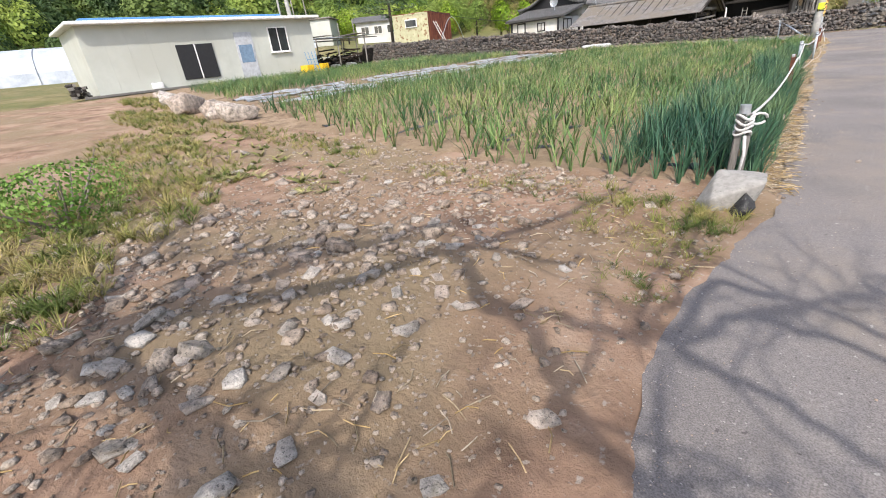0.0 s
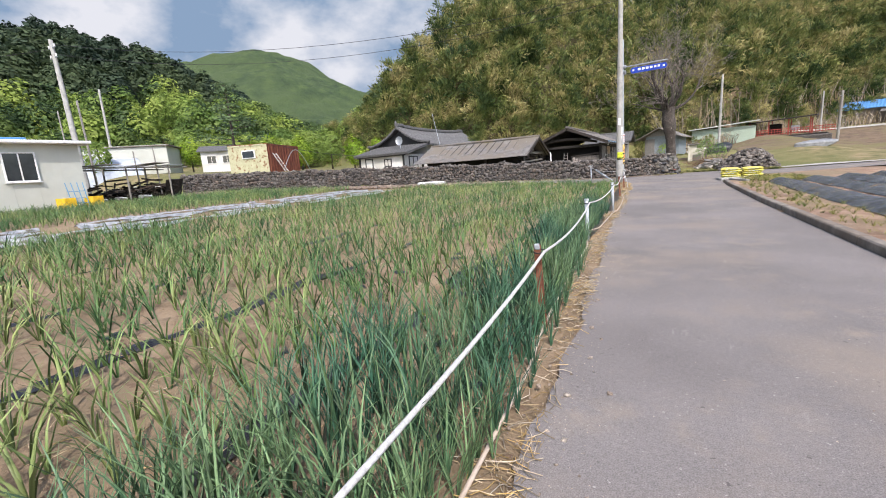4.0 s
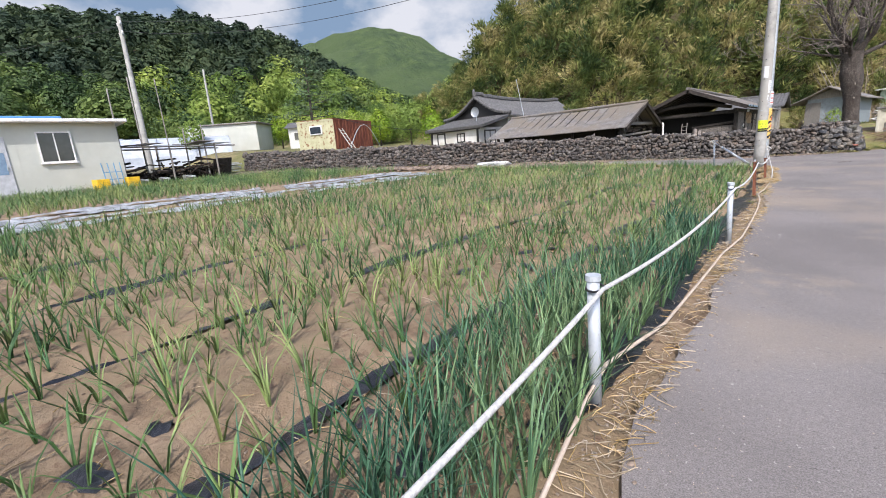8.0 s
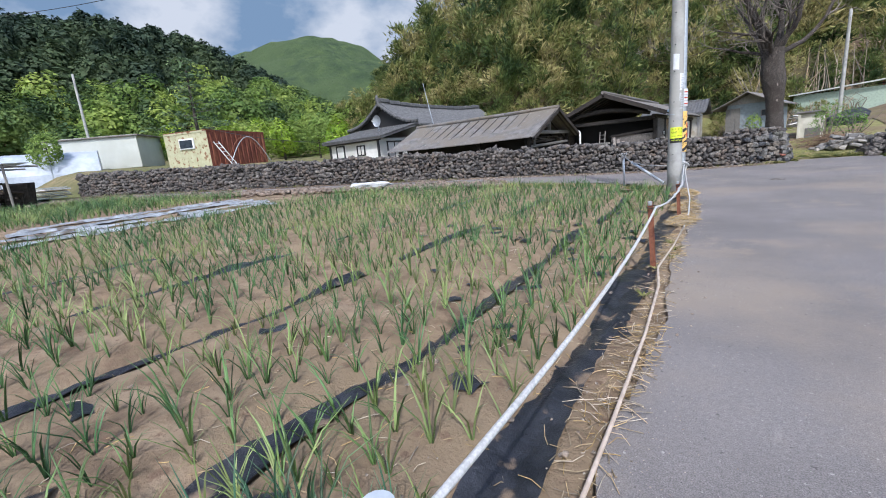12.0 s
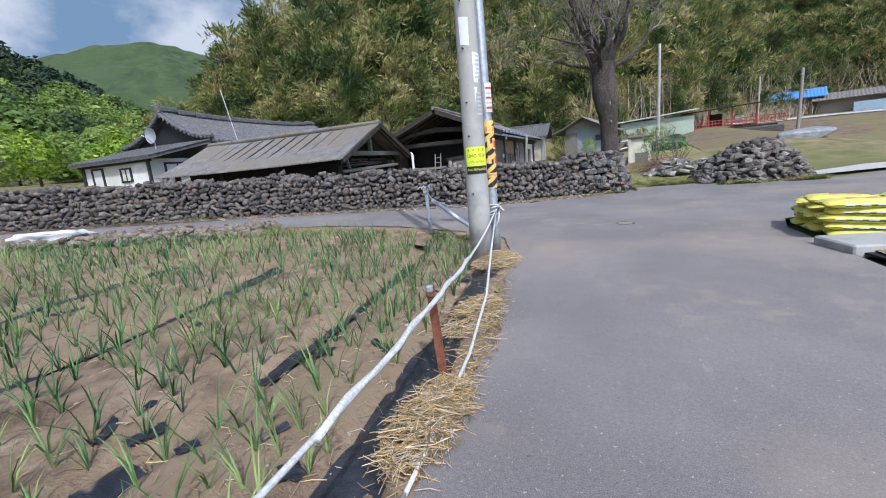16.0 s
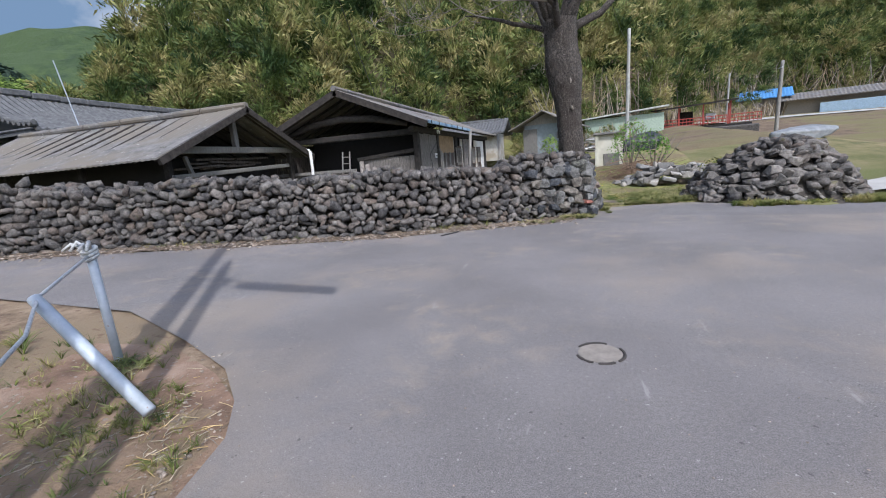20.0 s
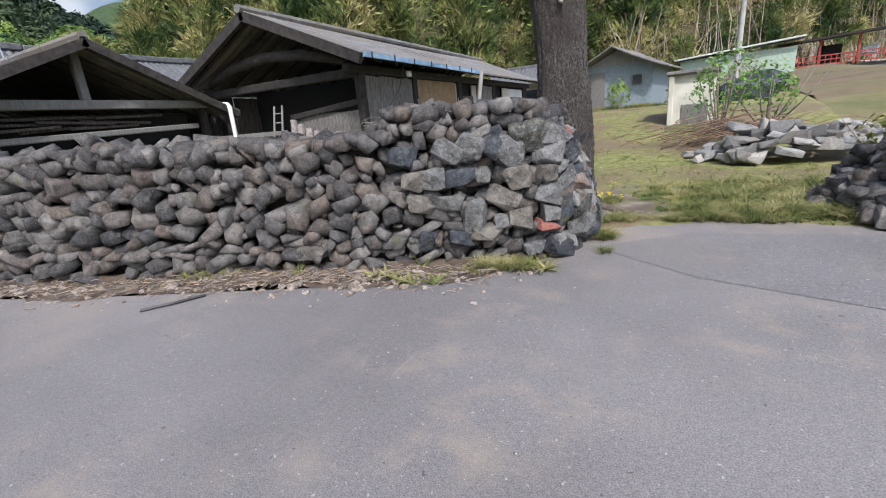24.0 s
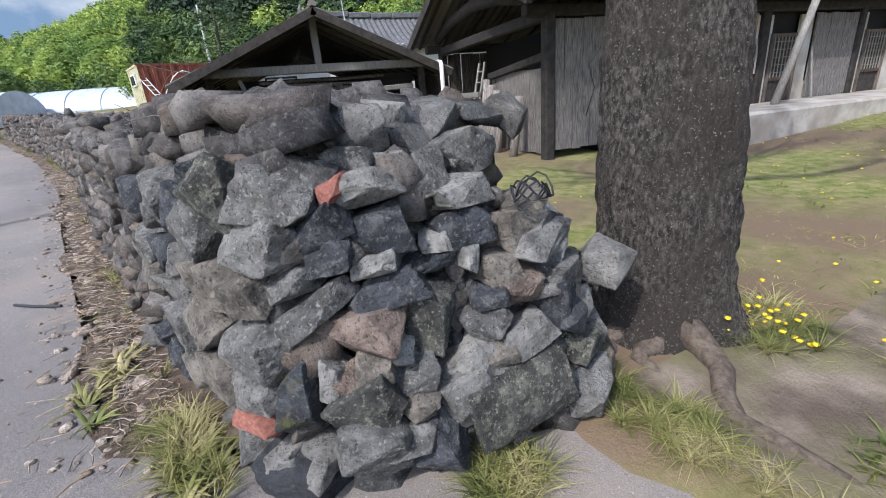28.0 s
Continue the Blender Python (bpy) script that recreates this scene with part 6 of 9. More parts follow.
for i in range(5):
    wrap(steel_pole, "print_bar", RS + 0.005, 2.25 + i * 0.07, 2.28 + i * 0.07, FACE - 10, FACE + 50, FADEDINK if i % 2 else REDINK, n=6)
Geo().tube([(0, 0, -0.02), (0, 0, 0.05)], 0.1, 16).ob("base_collar", RUST, steel_pole)
sign = thing("street_sign", -3.07, 30.68, 5.7, -5, "blue street name sign on a steel arm", "street sign")
Geo().tube([(0, 0, 0.16), (2.0, 0, 0.16)], 0.03, 8).ob("arm", STEEL, sign)
for z in (0.16, -0.1):
    Geo().tube([(-0.1, 0, z), (0.12, 0, z)], 0.1, 12).ob("clamp", STEEL, sign)
g = Geo()
poly = [(0.33, -0.03), (0.4, -0.16), (1.92, -0.16), (1.99, -0.03), (1.92, 0.1), (0.4, 0.1)]
V = [(x, -0.03, z - 0.05) for x, z in poly] + [(x, 0.03, z - 0.05) for x, z in poly]
Geo().add(V, [tuple(range(6)), tuple(range(6, 12))[::-1]] + [(i, (i + 1) % 6, 6 + (i + 1) % 6, 6 + i) for i in range(6)]).ob("plate", SIGNBLUE, sign)
for x, w in ((0.75, 0.12), (0.93, 0.12), (1.11, 0.12), (1.29, 0.12), (1.47, 0.1), (1.62, 0.1)):
    Geo().box((x, -0.034, -0.06), (w, 0.008, 0.1)).ob("white_bar", WHITE, sign)
for x in (0.48, 1.84):
    Geo().box((x, -0.034, -0.08), (0.08, 0.008, 0.08)).ob("white_mark", WHITE, sign)
for x in (0.6, 1.7):
    Geo().tube([(x, 0, 0.05), (x, 0, 0.16)], 0.014, 6).ob("hanger", STEEL, sign)

left_pole = pole("concrete_pole", -34.6, 19.4, 10.4, 0.2, 0.12, CONCRETE, (-1.7, 0.4), "leaning concrete utility pole behind the junk pile", base=1.1)
for z in (9.3, 9.9):
    Geo().tube([(-1.6 - 0.5, 0.35, z), (-1.6 + 0.5, 0.35, z)], 0.04, 6).ob("crossarm", STEEL, left_pole)
    for s in (-0.4, 0.4):
        Geo().tube([(-1.6 + s, 0.35, z), (-1.6 + s, 0.35, z + 0.18)], 0.05, 8).ob("insulator", WHITE, left_pole)
pole("utility_pole", 2.96, 67.1, 8.6, 0.15, 0.11, CONCRETE, (0.1, 0), "concrete utility pole at the hill's foot", sides=14)
p3 = pole("utility_pole", 14.6, 71.9, 5.6, 0.15, 0.12, WOODGREY, (0.1, 0), "weathered timber utility pole on the slope", sides=14)
Geo().tube([(0.0, -0.3, 5.1), (0.0, 0.3, 5.1)], 0.05, 6).ob("crossarm", STEEL, p3)
pole("utility_pole", 17.0, 92.0, 6.0, 0.13, 0.1, CONCRETE, (0.1, 0), "slim concrete utility pole by a house", sides=12)
pole("utility_pole", -64.2, 34.1, 10.5, 0.17, 0.12, CONCRETE, (0.1, 0), "concrete utility pole beyond the sheds", sides=12)
for n_, (x, y, h, lx) in enumerate(((-30.2, 17.2, 5.2, -0.5), (-30.4, 18.3, 5.9, -0.6), (-29.2, 21.2, 3.2, -0.35), (-30.0, 20.4, 3.0, -0.3), (-39.5, 22.0, 7.2, -0.7))):
    pole("timber_stake", x, y, h, 0.05, 0.035, WOODGREY, (lx, 0.1), "thin leaning pole among the junk", "stake", 8)


def cable(a, b, sag, r=0.012, label="thin black overhead cable between poles"):
    root = tagged(new("overhead_cable"), label, "cable")
    pts = [Vector(a).lerp(Vector(b), i / 24) - Vector((0, 0, sag * 4 * (i / 24) * (1 - i / 24))) for i in range(25)]
    Geo().tube(pts, r, 5).ob("wire", BLACKPAINT, root)


cable((-36.2, 19.8, 11.2), (-3.2, 30.2, 9.3), 1.4)
cable((-36.2, 19.8, 10.6), (-3.2, 30.2, 8.9), 1.6)
cable((-3.2, 30.2, 9.2), (-10.0, 50.0, 4.4), 0.5)
cable((-3.2, 30.2, 9.2), (3.0, 67.1, 8.9), 1.2)
cable((-36.2, 19.8, 10.9), (-60, -4.0, 10.0), 1.2)
cable((-33.3, 33.0, 5.0), (-28.6, 39.4, 3.4), 0.25, 0.02, "sagging grey cable from the container to the tiled house")

# ---- rope fence along the field ----
POST_AT = [(-0.79, 4.5, 0.66, "wood"), (-1.16, 9.64, 0.76, "rust"), (-1.62, 14.0, 0.75, "steel"), (-1.82, 18.4, 0.79, "steel"), (-2.26, 23.15, 0.8, "rust"), (-2.54, 26.74, 0.68, "rust")]
tops = []
STEELPOST = material("pale_steel_post", [(0.42, 0.46, 0.5), (0.52, 0.56, 0.6)], 0.5, 10, 5, 0.1, 60, 0.002, metal=0.2, spots=(0.3, 0.2, 0.14), spot_scale=20, spot_cut=0.68)
for x, y, h, kind in POST_AT:
    if kind == "wood":
        fp = thing("fence_post", x, y, -0.02, 0, "split grey wooden fence post wrapped with rope", "fence post", "rope fence posts")
        Geo().box((0, 0, h / 2 - 0.03), (0.058, 0.045, h), 12, 2, 1, bev=0.01).ob("stake", WOODGREY, fp)
        Geo().box((0.07, 0.02, h / 2 - 0.06), (0.038, 0.035, h * 0.92), 30, -3, 2, bev=0.01).ob("stake", WOODGREY, fp)
        Geo().tube([(0.02, 0, h - 0.02), (0.02, 0, h + 0.05)], 0.042, 14).ob("tin_cap", STEEL, fp)
        for k in range(4):
            ring = [(0.03 + 0.062 * math.cos(a), 0.01 + 0.055 * math.sin(a), h - 0.05 - 0.045 * k + 0.02 * math.sin(a * 2 + k)) for a in np.linspace(0, 6.28, 15)]
            Geo().tube(ring, 0.012, 6).ob("rope_turn", ROPE, fp, smooth=True)
        Geo().tube([(0.12 + 0.05 * math.cos(q), 0.05 + 0.06 * math.cos(q), h - 0.07 + 0.045 * math.sin(q)) for q in np.linspace(0, 5.6, 12)], 0.011, 6).ob("rope_knot", ROPE, fp, smooth=True)
        Geo().tube([(0.06, -0.04, h - 0.2), (0.08, -0.05, 0.3), (0.06, -0.06, 0.02)], 0.014, 6).ob("rope_tail", ROPE, fp, smooth=True)
        tops.append((x + 0.06, y + 0.05, h - 0.06))
        continue
    fp = thing("fence_post", x, y, -0.03, 0, "rust-brown steel angle fence post" if kind == "rust" else "pale galvanised tube fence post", "fence post", "rope fence posts")
    lean = 3 if kind == "rust" else -2
    if kind == "rust":
        g = Geo()
        g.box((0, 0, h / 2), (0.055, 0.008, h), 20, 0, -lean)
        g.box((0.02, 0.025, h / 2), (0.008, 0.05, h), 20, 0, -lean)
        g.ob("angle_iron", RUST, fp)
        Geo().box((-0.02, 0, h - 0.02), (0.05, 0.045, 0.05), 20, 0, -lean, bev=0.01).ob("post_cap", STEEL, fp)
    else:
        Geo().tube([(0.01, 0, 0), (0.0, 0, h / 2), (-0.01, 0, h)], 0.033, 14).ob("tube", STEELPOST, fp, smooth=True)
        Geo().tube([(-0.01, 0, h - 0.02), (-0.01, 0, h + 0.01)], 0.04, 14).ob("post_cap", STEELPOST, fp)
    Geo().tube([(0.045 * math.cos(a), 0.045 * math.sin(a), h - 0.06 + 0.01 * math.sin(a)) for a in np.linspace(0, 6.28, 11)], 0.007, 5).ob("black_tie", BLACKPAINT, fp)
    tops.append((x + 0.045, y, h - 0.09))
tops.append((-3.02, 30.6, 0.7))
fence_rope = tagged(new("fence_rope"), "thick white rope strung along the field's edge", "rope")
path = []
for (a, b) in zip(tops[:-1], tops[1:]):
    d = math.dist(a, b)
    n = 14
    for i in range(n):
        f = i / n
        path.append((a[0] + (b[0] - a[0]) * f, a[1] + (b[1] - a[1]) * f, a[2] + (b[2] - a[2]) * f - 0.022 * d * 4 * f * (1 - f)))
path.append(tops[-1])
Geo().tube(path, 0.0122, 8).ob("rope", ROPE, fence_rope, smooth=True)
Geo().tube([(p[0] + 0.012 * math.cos(i * 2.1), p[1], p[2] + 0.012 * math.sin(i * 2.1)) for i, p in enumerate(path[84 - 20:84 - 8])], 0.017, 6).ob("rope_splice", ROPE, fence_rope, smooth=True)
tie = tagged(new("rope_knot"), "white rope wound and knotted round the steel pole", "rope")
for k in range(4):
    Geo().tube([(-3.07 + 0.1 * math.cos(a), 30.68 + 0.1 * math.sin(a), 0.67 + 0.03 * k + 0.035 * math.sin(a + k)) for a in np.linspace(0, 6.28, 19)], 0.014, 6).ob("rope_turn", ROPE, tie, smooth=True)
for k in range(3):
    Geo().tube([(-2.98, 30.6, 0.72), (-2.93 + 0.02 * k, 30.56, 0.76 - 0.03 * k), (-2.9, 30.6 + 0.03 * k, 0.7), (-2.97, 30.62, 0.66)], 0.015, 6).ob("rope_loop", ROPE, tie, smooth=True)
Geo().tube([(-2.96, 30.6, 0.68), (-2.97, 30.56, 0.55), (-3.03, 30.5, 0.42)], 0.014, 6).ob("rope_tail", ROPE, tie, smooth=True)
low_rope = tagged(new("slack_rope"), "pale rope slanting from the steel pole to the ground", "rope")
Geo().tube([(-3.0, 30.58, 0.7), (-2.75, 29.2, 0.42), (-2.52, 28.0, 0.18), (-2.4, 27.0, 0.04), (-2.33, 26.2, 0.02), (-2.28, 25.6, 0.02)], 0.012, 8).ob("rope", ROPE, low_rope, smooth=True)
hose = tagged(new("irrigation_hose"), "cream plastic hose lying along the field's edge", "hose")
hp = [(-0.78, 5.6), (-0.8, 6.6), (-0.9, 7.8), (-0.99, 8.8), (-1.12, 9.55), (-1.25, 10.8), (-1.37, 12.0), (-1.46, 13.16), (-1.58, 13.76), (-1.64, 14.2), (-1.62, 15.2), (-1.66, 16.3), (-1.72, 17.6), (-1.7, 18.6), (-1.8, 20.0), (-1.9, 21.2), (-2.02, 22.3), (-2.14, 22.9), (-2.2, 24.2), (-2.28, 25.6)]
Geo().tube([(x, y, 0.03 + 0.1 * math.exp(-((y - 14.1) / 0.4) ** 2) + 0.06 * math.exp(-((y - 22.7) / 0.4) ** 2)) for x, y in hp], 0.012, 8).ob("pipe", HOSE, hose, smooth=True)
# corner post with a fallen bar
cp = thing("fence_post", -5.06, 32.74, 0.05, 0, "pale galvanised tube post at the field corner", "fence post", "rope fence posts")
Geo().tube([(0.03, 0, -0.1), (0, 0, 0.96)], 0.035, 14).ob("tube", STEELPOST, cp, smooth=True)
for k in range(3):
    Geo().tube([(0.05 * math.cos(a), 0.05 * math.sin(a), 0.88 + 0.03 * k + 0.02 * math.sin(a)) for a in np.linspace(0, 6.28, 13)], 0.015, 6).ob("rope_turn", ROPE, cp, smooth=True)
for k in range(4):
    Geo().tube([(0.02, 0, 0.94), (-0.1 + 0.07 * k, -0.06, 1.0 + 0.02 * (k % 2)), (-0.15 + 0.09 * k, -0.1, 0.95)], 0.014, 6).ob("rope_end", ROPE, cp, smooth=True)
bar = tagged(new("fallen_bar"), "pale steel tube slanting from the rope to the ground", "metal bar")
Geo().tube([(-4.66, 32.08, 0.8), (-3.72, 31.98, 0.13)], 0.04, 12).ob("tube", STEELPOST, bar, smooth=True)
rp2 = tagged(new("fence_rope"), "white rope from the steel pole to the corner post", "rope")
Geo().tube([(-3.1, 30.72, 0.7), (-3.6, 31.2, 0.68), (-4.2, 31.75, 0.7), (-4.66, 32.1, 0.8), (-5.04, 32.72, 0.95)], 0.012, 8).ob("rope", ROPE, rp2, smooth=True)

# ---- right-hand side of the lane ----
KERB = material("dirty_kerb_concrete", [(0.15, 0.13, 0.11), (0.26, 0.23, 0.2)], 0.95, 3, 8, 0.5, 60, 0.006, second=(0.17, 0.13, 0.1), second_scale=0.8)
kerb = thing("concrete_kerb", 0, 0, 0, 0, "dark weathered concrete kerb along the lane", "kerb", kind="structure")
y = -10.0
while y < 29.0:
    y1 = min(y + 2.0, 29.2)
    a, b = lerp_path(ROAD_RIGHT, y), lerp_path(ROAD_RIGHT, y1)
    ang = math.degrees(math.atan2(y1 - y, b - a))
    Geo().box(((a + b) / 2 + 0.1, (y + y1) / 2, 0.02), (math.hypot(y1 - y, b - a) - 0.012, 0.16, 0.2), ang, bev=0.02).ob("kerb_stone", KERB, kerb)
    y = y1
drainbox = thing("drain_channel", 1.35, 30.1, 0, 0, "concrete drain channel, its mouth's shade drawn as a black plate", "drain")
Geo().box((0.55, -0.85, 0.0), (0.14, 1.7, 0.26), 18, bev=0.02).ob("side_wall", CONCRETE, drainbox)
Geo().box((0.5, 0.75, 0.03), (1.3, 0.7, 0.16), 12, bev=0.02).ob("cover_slab", CONCRETE, drainbox)
# flat black plate painted as the shade of the drain opening
Geo().box((0.3, -0.1, 0.012), (0.36, 0.95, 0.02), 10).ob("drain_mouth", SHADEBLACK, drainbox)
verge = sheet("verge_soil", np.arange(1.5, 30, 0.35), np.arange(-10, 36.5, 0.3), lambda X, Y: land(X, Y) + np.where(X > np.interp(Y, [p[0] for p in ROAD_RIGHT], [p[1] for p in ROAD_RIGHT]) + 0.12, 0.05 + wob(X, Y, 1.7, 0.012, 3), -0.08)
              - 0.2 * smooth01((Y - 33.0 - np.maximum(0, X - 1.5) * 0.62) / 0.5), DIRT, "brown verge and field soil right of the lane", "soil")
FILM_SILVER = material("shiny_mulch_film", [(0.05, 0.055, 0.065), (0.13, 0.14, 0.16)], 0.25, 2.5, 6, 0.9, 5, 0.05, spots=(0.2, 0.14, 0.09), spot_scale=2.2, spot_cut=0.6)
for k in range(9):
    V, F = [], []
    ys = np.arange(9.5 + 0.3 * k, 27.5 + 0.5 * k, 0.35)
    for i, yy in enumerate(ys):
        for j in range(6):
            xx = 3.6 + k * 1.15 + 0.17 * (j - 2.5) - 0.03 * (yy - 10)
            V.append((xx, yy, 0.06 + 0.16 * math.sin(math.pi * j / 5) + RNG.normal(0, 0.012)))
    for i in range(len(ys) - 1):
        for j in range(5):
            a = i * 6 + j
            F.append((a, a + 1, a + 7, a + 6))
    tagged(hook("mulched_bed", np_mesh("mulched_bed", V, F, True), FILM_SILVER), "raised bed under shiny dark mulch film", "mulched bed", "mulched beds")

# bags of fertiliser
BAG = material("yellow_green_bag", [(0.6, 0.54, 0.1), (0.72, 0.66, 0.16)], 0.45, 3, 4, 0.35, 9, 0.02)
BAGRED = plain("orange_print", (0.6, 0.22, 0.1), 0.5)
BAGGREEN = plain("dark_green_print", (0.02, 0.08, 0.03), 0.5)


def bag_mesh():
    """A filled sack: a pillow with pinched, creased edges."""
    n, m = 16, 10
    V, F = [], []
    for s in (1, -1):
        for i in range(n + 1):
            for j in range(m + 1):
                u, v = 2 * i / n - 1, 2 * j / m - 1
                t = (1 - abs(u) ** 5) * (1 - abs(v) ** 4)
                z = s * 0.062 * t ** 0.55 + 0.006 * math.sin(u * 9 + s) * math.cos(v * 7)
                V.append((0.4 * u * (1 - 0.03 * v * v), 0.25 * v * (1 - 0.04 * u * u), z))
    k = (n + 1) * (m + 1)
    for i in range(n):
        for j in range(m):
            a = i * (m + 1) + j
            F += [(a, a + m + 1, a + m + 2, a + 1), (k + a, k + a + 1, k + a + m + 2, k + a + m + 1)]
    return np.array(V), np.array(F)


bv, bf = bag_mesh()
proto = thing("fertiliser_bag", 1.75, 32.2, 0.12, 0, "yellow-green plastic fertiliser bag in a flat stack", "bag", "stack of bags")
hook("sack", np_mesh("sack", bv, bf, True), BAG, proto)
for sy in (-1, 1):
    Geo().box((0.05, sy * 0.236, -0.012), (0.5, 0.03, 0.028), bev=0.01).ob("dark_side_band", BAGGREEN, proto)
Geo().box((-0.38, 0, 0.0), (0.03, 0.24, 0.028), bev=0.01).ob("dark_end_band", BAGGREEN, proto)
for i in range(3):
    Geo().box((-0.16 + i * 0.16, -0.253, 0.0), (0.1, 0.004, 0.022)).ob("print_bar", PAPER, proto)
Geo().box((0.05, 0.02, 0.058), (0.34, 0.16, 0.012), bev=0.005).ob("red_print", BAGRED, proto)
bagr = np.random.default_rng(3)
first = True
for layer in range(5):
    for i in range(2):
        for j in range(3 if layer < 4 else 2):
            x = 1.76 + i * 0.82 + (0.05 if layer % 2 else 0) + bagr.normal(0, 0.025)
            yy = 31.45 + j * 0.5 - i * 0.1 + bagr.normal(0, 0.02)
            m = pose(x, yy, 0.075 + layer * 0.1, bagr.normal(0, 1.5), bagr.normal(0, 1.5), (-14 if layer % 2 else -10) + bagr.normal(0, 3))
            if first:
                proto.matrix_basis = m
                first = False
            else:
                copy_thing(proto, m)

# manhole with a rough ring
RIM = plain("dark_rim_iron", (0.045, 0.038, 0.034), 0.8, bump=0.3)
man = thing("manhole_cover", -1.06, 33.37, 0.0, 0, "round asphalt-covered manhole with a broken rim", "manhole")
for i in range(28):
    a = 2 * math.pi * i / 28
    if i in (3, 4, 5, 12, 13, 14, 15, 20, 24):
        continue
    Geo().box((0.17 * math.cos(a), 0.17 * math.sin(a), 0.003), (0.016 + 0.012 * bagr.random(), 0.042, 0.012), math.degrees(a) + bagr.normal(0, 6), bev=0.003).ob("rim_piece", RIM, man)
Geo().tube([(0, 0, -0.02), (0, 0, 0.004)], 0.155, 28).ob("lid", material("sandy_lid", [(0.2, 0.175, 0.15), (0.28, 0.245, 0.21)], 0.95, 9, 8, 0.6, 80, 0.006), man, "sand-filled lid")

# ---- single trees ----
def grow(rng, start, way, length, radius, depth, out, kink=0.25, spread=0.7, kids=(2, 4), up=0.15):
    """Bare limbs: each a crooked tapering tube that forks; gathered in out as (path, radii)."""
    pts, rad = [Vector(start)], [radius]
    d = Vector(way).normalized()
    n = max(4, int(length / 0.35))
    for i in range(n):
        d = (d + Vector(rng.normal(0, kink, 3)) * 0.5 + Vector((0, 0, up * 0.3))).normalized()
        pts.append(pts[-1] + d * (length / n))
        rad.append(radius * (1 - 0.75 * (i + 1) / n))
    out.append((depth, pts, rad))
    if depth <= 0:
        return
    for k in range(int(rng.integers(*kids)) + 1):
        j = int(rng.integers(max(1, n // 3), n + 1))
        side = Vector(rng.normal(0, 1, 3))
        side = (side - d * side.dot(d)).normalized()
        w = (d + side * spread * rng.uniform(0.6, 1.4)).normalized()
        grow(rng, pts[j], w, length * rng.uniform(0.45, 0.8), rad[j] * rng.uniform(0.55, 0.85), depth - 1, out, kink, spread, kids, up)


def limbs(root, out, mat_thick, mat_thin, limb_name="limb"):
    """Thick limbs are single parts; the twigs are one joined part."""
    tw = Geo()
    for depth, pts, rad in out:
        if rad[0] > 0.05:
            Geo().tube(pts, [max(r, 0.012) for r in rad], 9).ob(limb_name, mat_thick, root, smooth=True)
        else:
            tw.tube(pts, [max(r, 0.006) for r in rad], 4, cap=False)
    if tw.v:
        V, F = np.array(tw.v), np.array([f for f in tw.f if len(f) == 4])
        hook("twigs", np_mesh("twigs", V, F, True), mat_thin, root)["kind"] = "stuff"


# old roadside tree
tree = thing("roadside_tree", -1.2, 42.62, 0, 0, "old tree with dark fissured trunk and bare branches", "tree")
n1, n2 = 120, 300
V, F = [], []
for i in range(n2):
    z = -0.15 + 4.9 * i / (n2 - 1)
    flare = 0.13 * math.exp(-max(z, 0) / 0.2)
    r0 = 0.33 + flare + 0.02 * math.sin(z * 2.1) + 0.1 * math.exp(-((z - 3.6) / 0.7) ** 2) + 0.08 * smooth01((z - 4.0) / 0.7)
    cx = -0.03 * z + 0.02 * math.sin(z * 1.4) - 0.1 * smooth01((z - 2.6) / 2)
    for j in range(n1):
        a = 2 * math.pi * j / n1
        lob = 1 + 0.04 * math.sin(3 * a + z) + 0.2 * math.exp(-max(z, 0) / 0.16) * max(0, math.sin(2.5 * a + 0.6)) ** 2
        q = Vector((math.cos(a) * 4.5, math.sin(a) * 4.5, z * 2.2))
        fis = noise.noise(q * 1.6) * 0.4 + abs(noise.noise(Vector((q.x * 3.2, q.y * 3.2, q.z * 1.8)))) * 0.8 + abs(noise.noise(Vector((q.x * 6.5, q.y * 6.5, q.z * 4.0 + 9)))) * 0.7
        r = r0 * lob + 0.034 * (fis - 0.4)
        V.append((cx + r * math.cos(a), r * math.sin(a), z))
for i in range(n2 - 1):
    for j in range(n1):
        a, b = i * n1 + j, i * n1 + (j + 1) % n1
        F.append((a, b, b + n1, a + n1))
hook("trunk", np_mesh("trunk", V, F, True), BARK, tree)
SCAR = material("bare_wood_scar", [(0.2, 0.175, 0.145), (0.34, 0.3, 0.25)], 0.8, 12, 6, 0.4, 30, 0.01, stretch=(1, 1, 0.3))
sc = rock(2, 300)
Geo().add(sc[0] * (0.1, 0.2, 0.5) + (-0.02, -0.31, 3.3), sc[1]).ob("bark_scar", SCAR, tree, "pale scar of bare wood")
Geo().add(sc[0] * (0.08, 0.1, 0.14) + (0.02, -0.33, 2.55), sc[1]).ob("bark_scar", SCAR, tree)
trng = np.random.default_rng(9)
out = []
for a, tilt, ln, r in ((20, 55, 3.4, 0.12), (80, 40, 3.0, 0.11), (150, 50, 3.6, 0.13), (210, 45, 3.4, 0.13), (265, 60, 3.0, 0.11), (320, 40, 3.2, 0.13), (60, 15, 3.2, 0.15), (240, 12, 3.4, 0.16), (185, 58, 2.6, 0.08), (350, 58, 2.8, 0.08), (110, 62, 2.4, 0.07)):
    t, aa = radians(tilt), radians(a)
    z = 4.6 if tilt < 50 else 4.45
    grow(trng, (-0.25 + 0.12 * math.cos(aa), 0.12 * math.sin(aa), z), (math.sin(t) * math.cos(aa), math.sin(t) * math.sin(aa), math.cos(t)), ln, r, 4, out, 0.3, 0.75, (2, 4), 0.2)
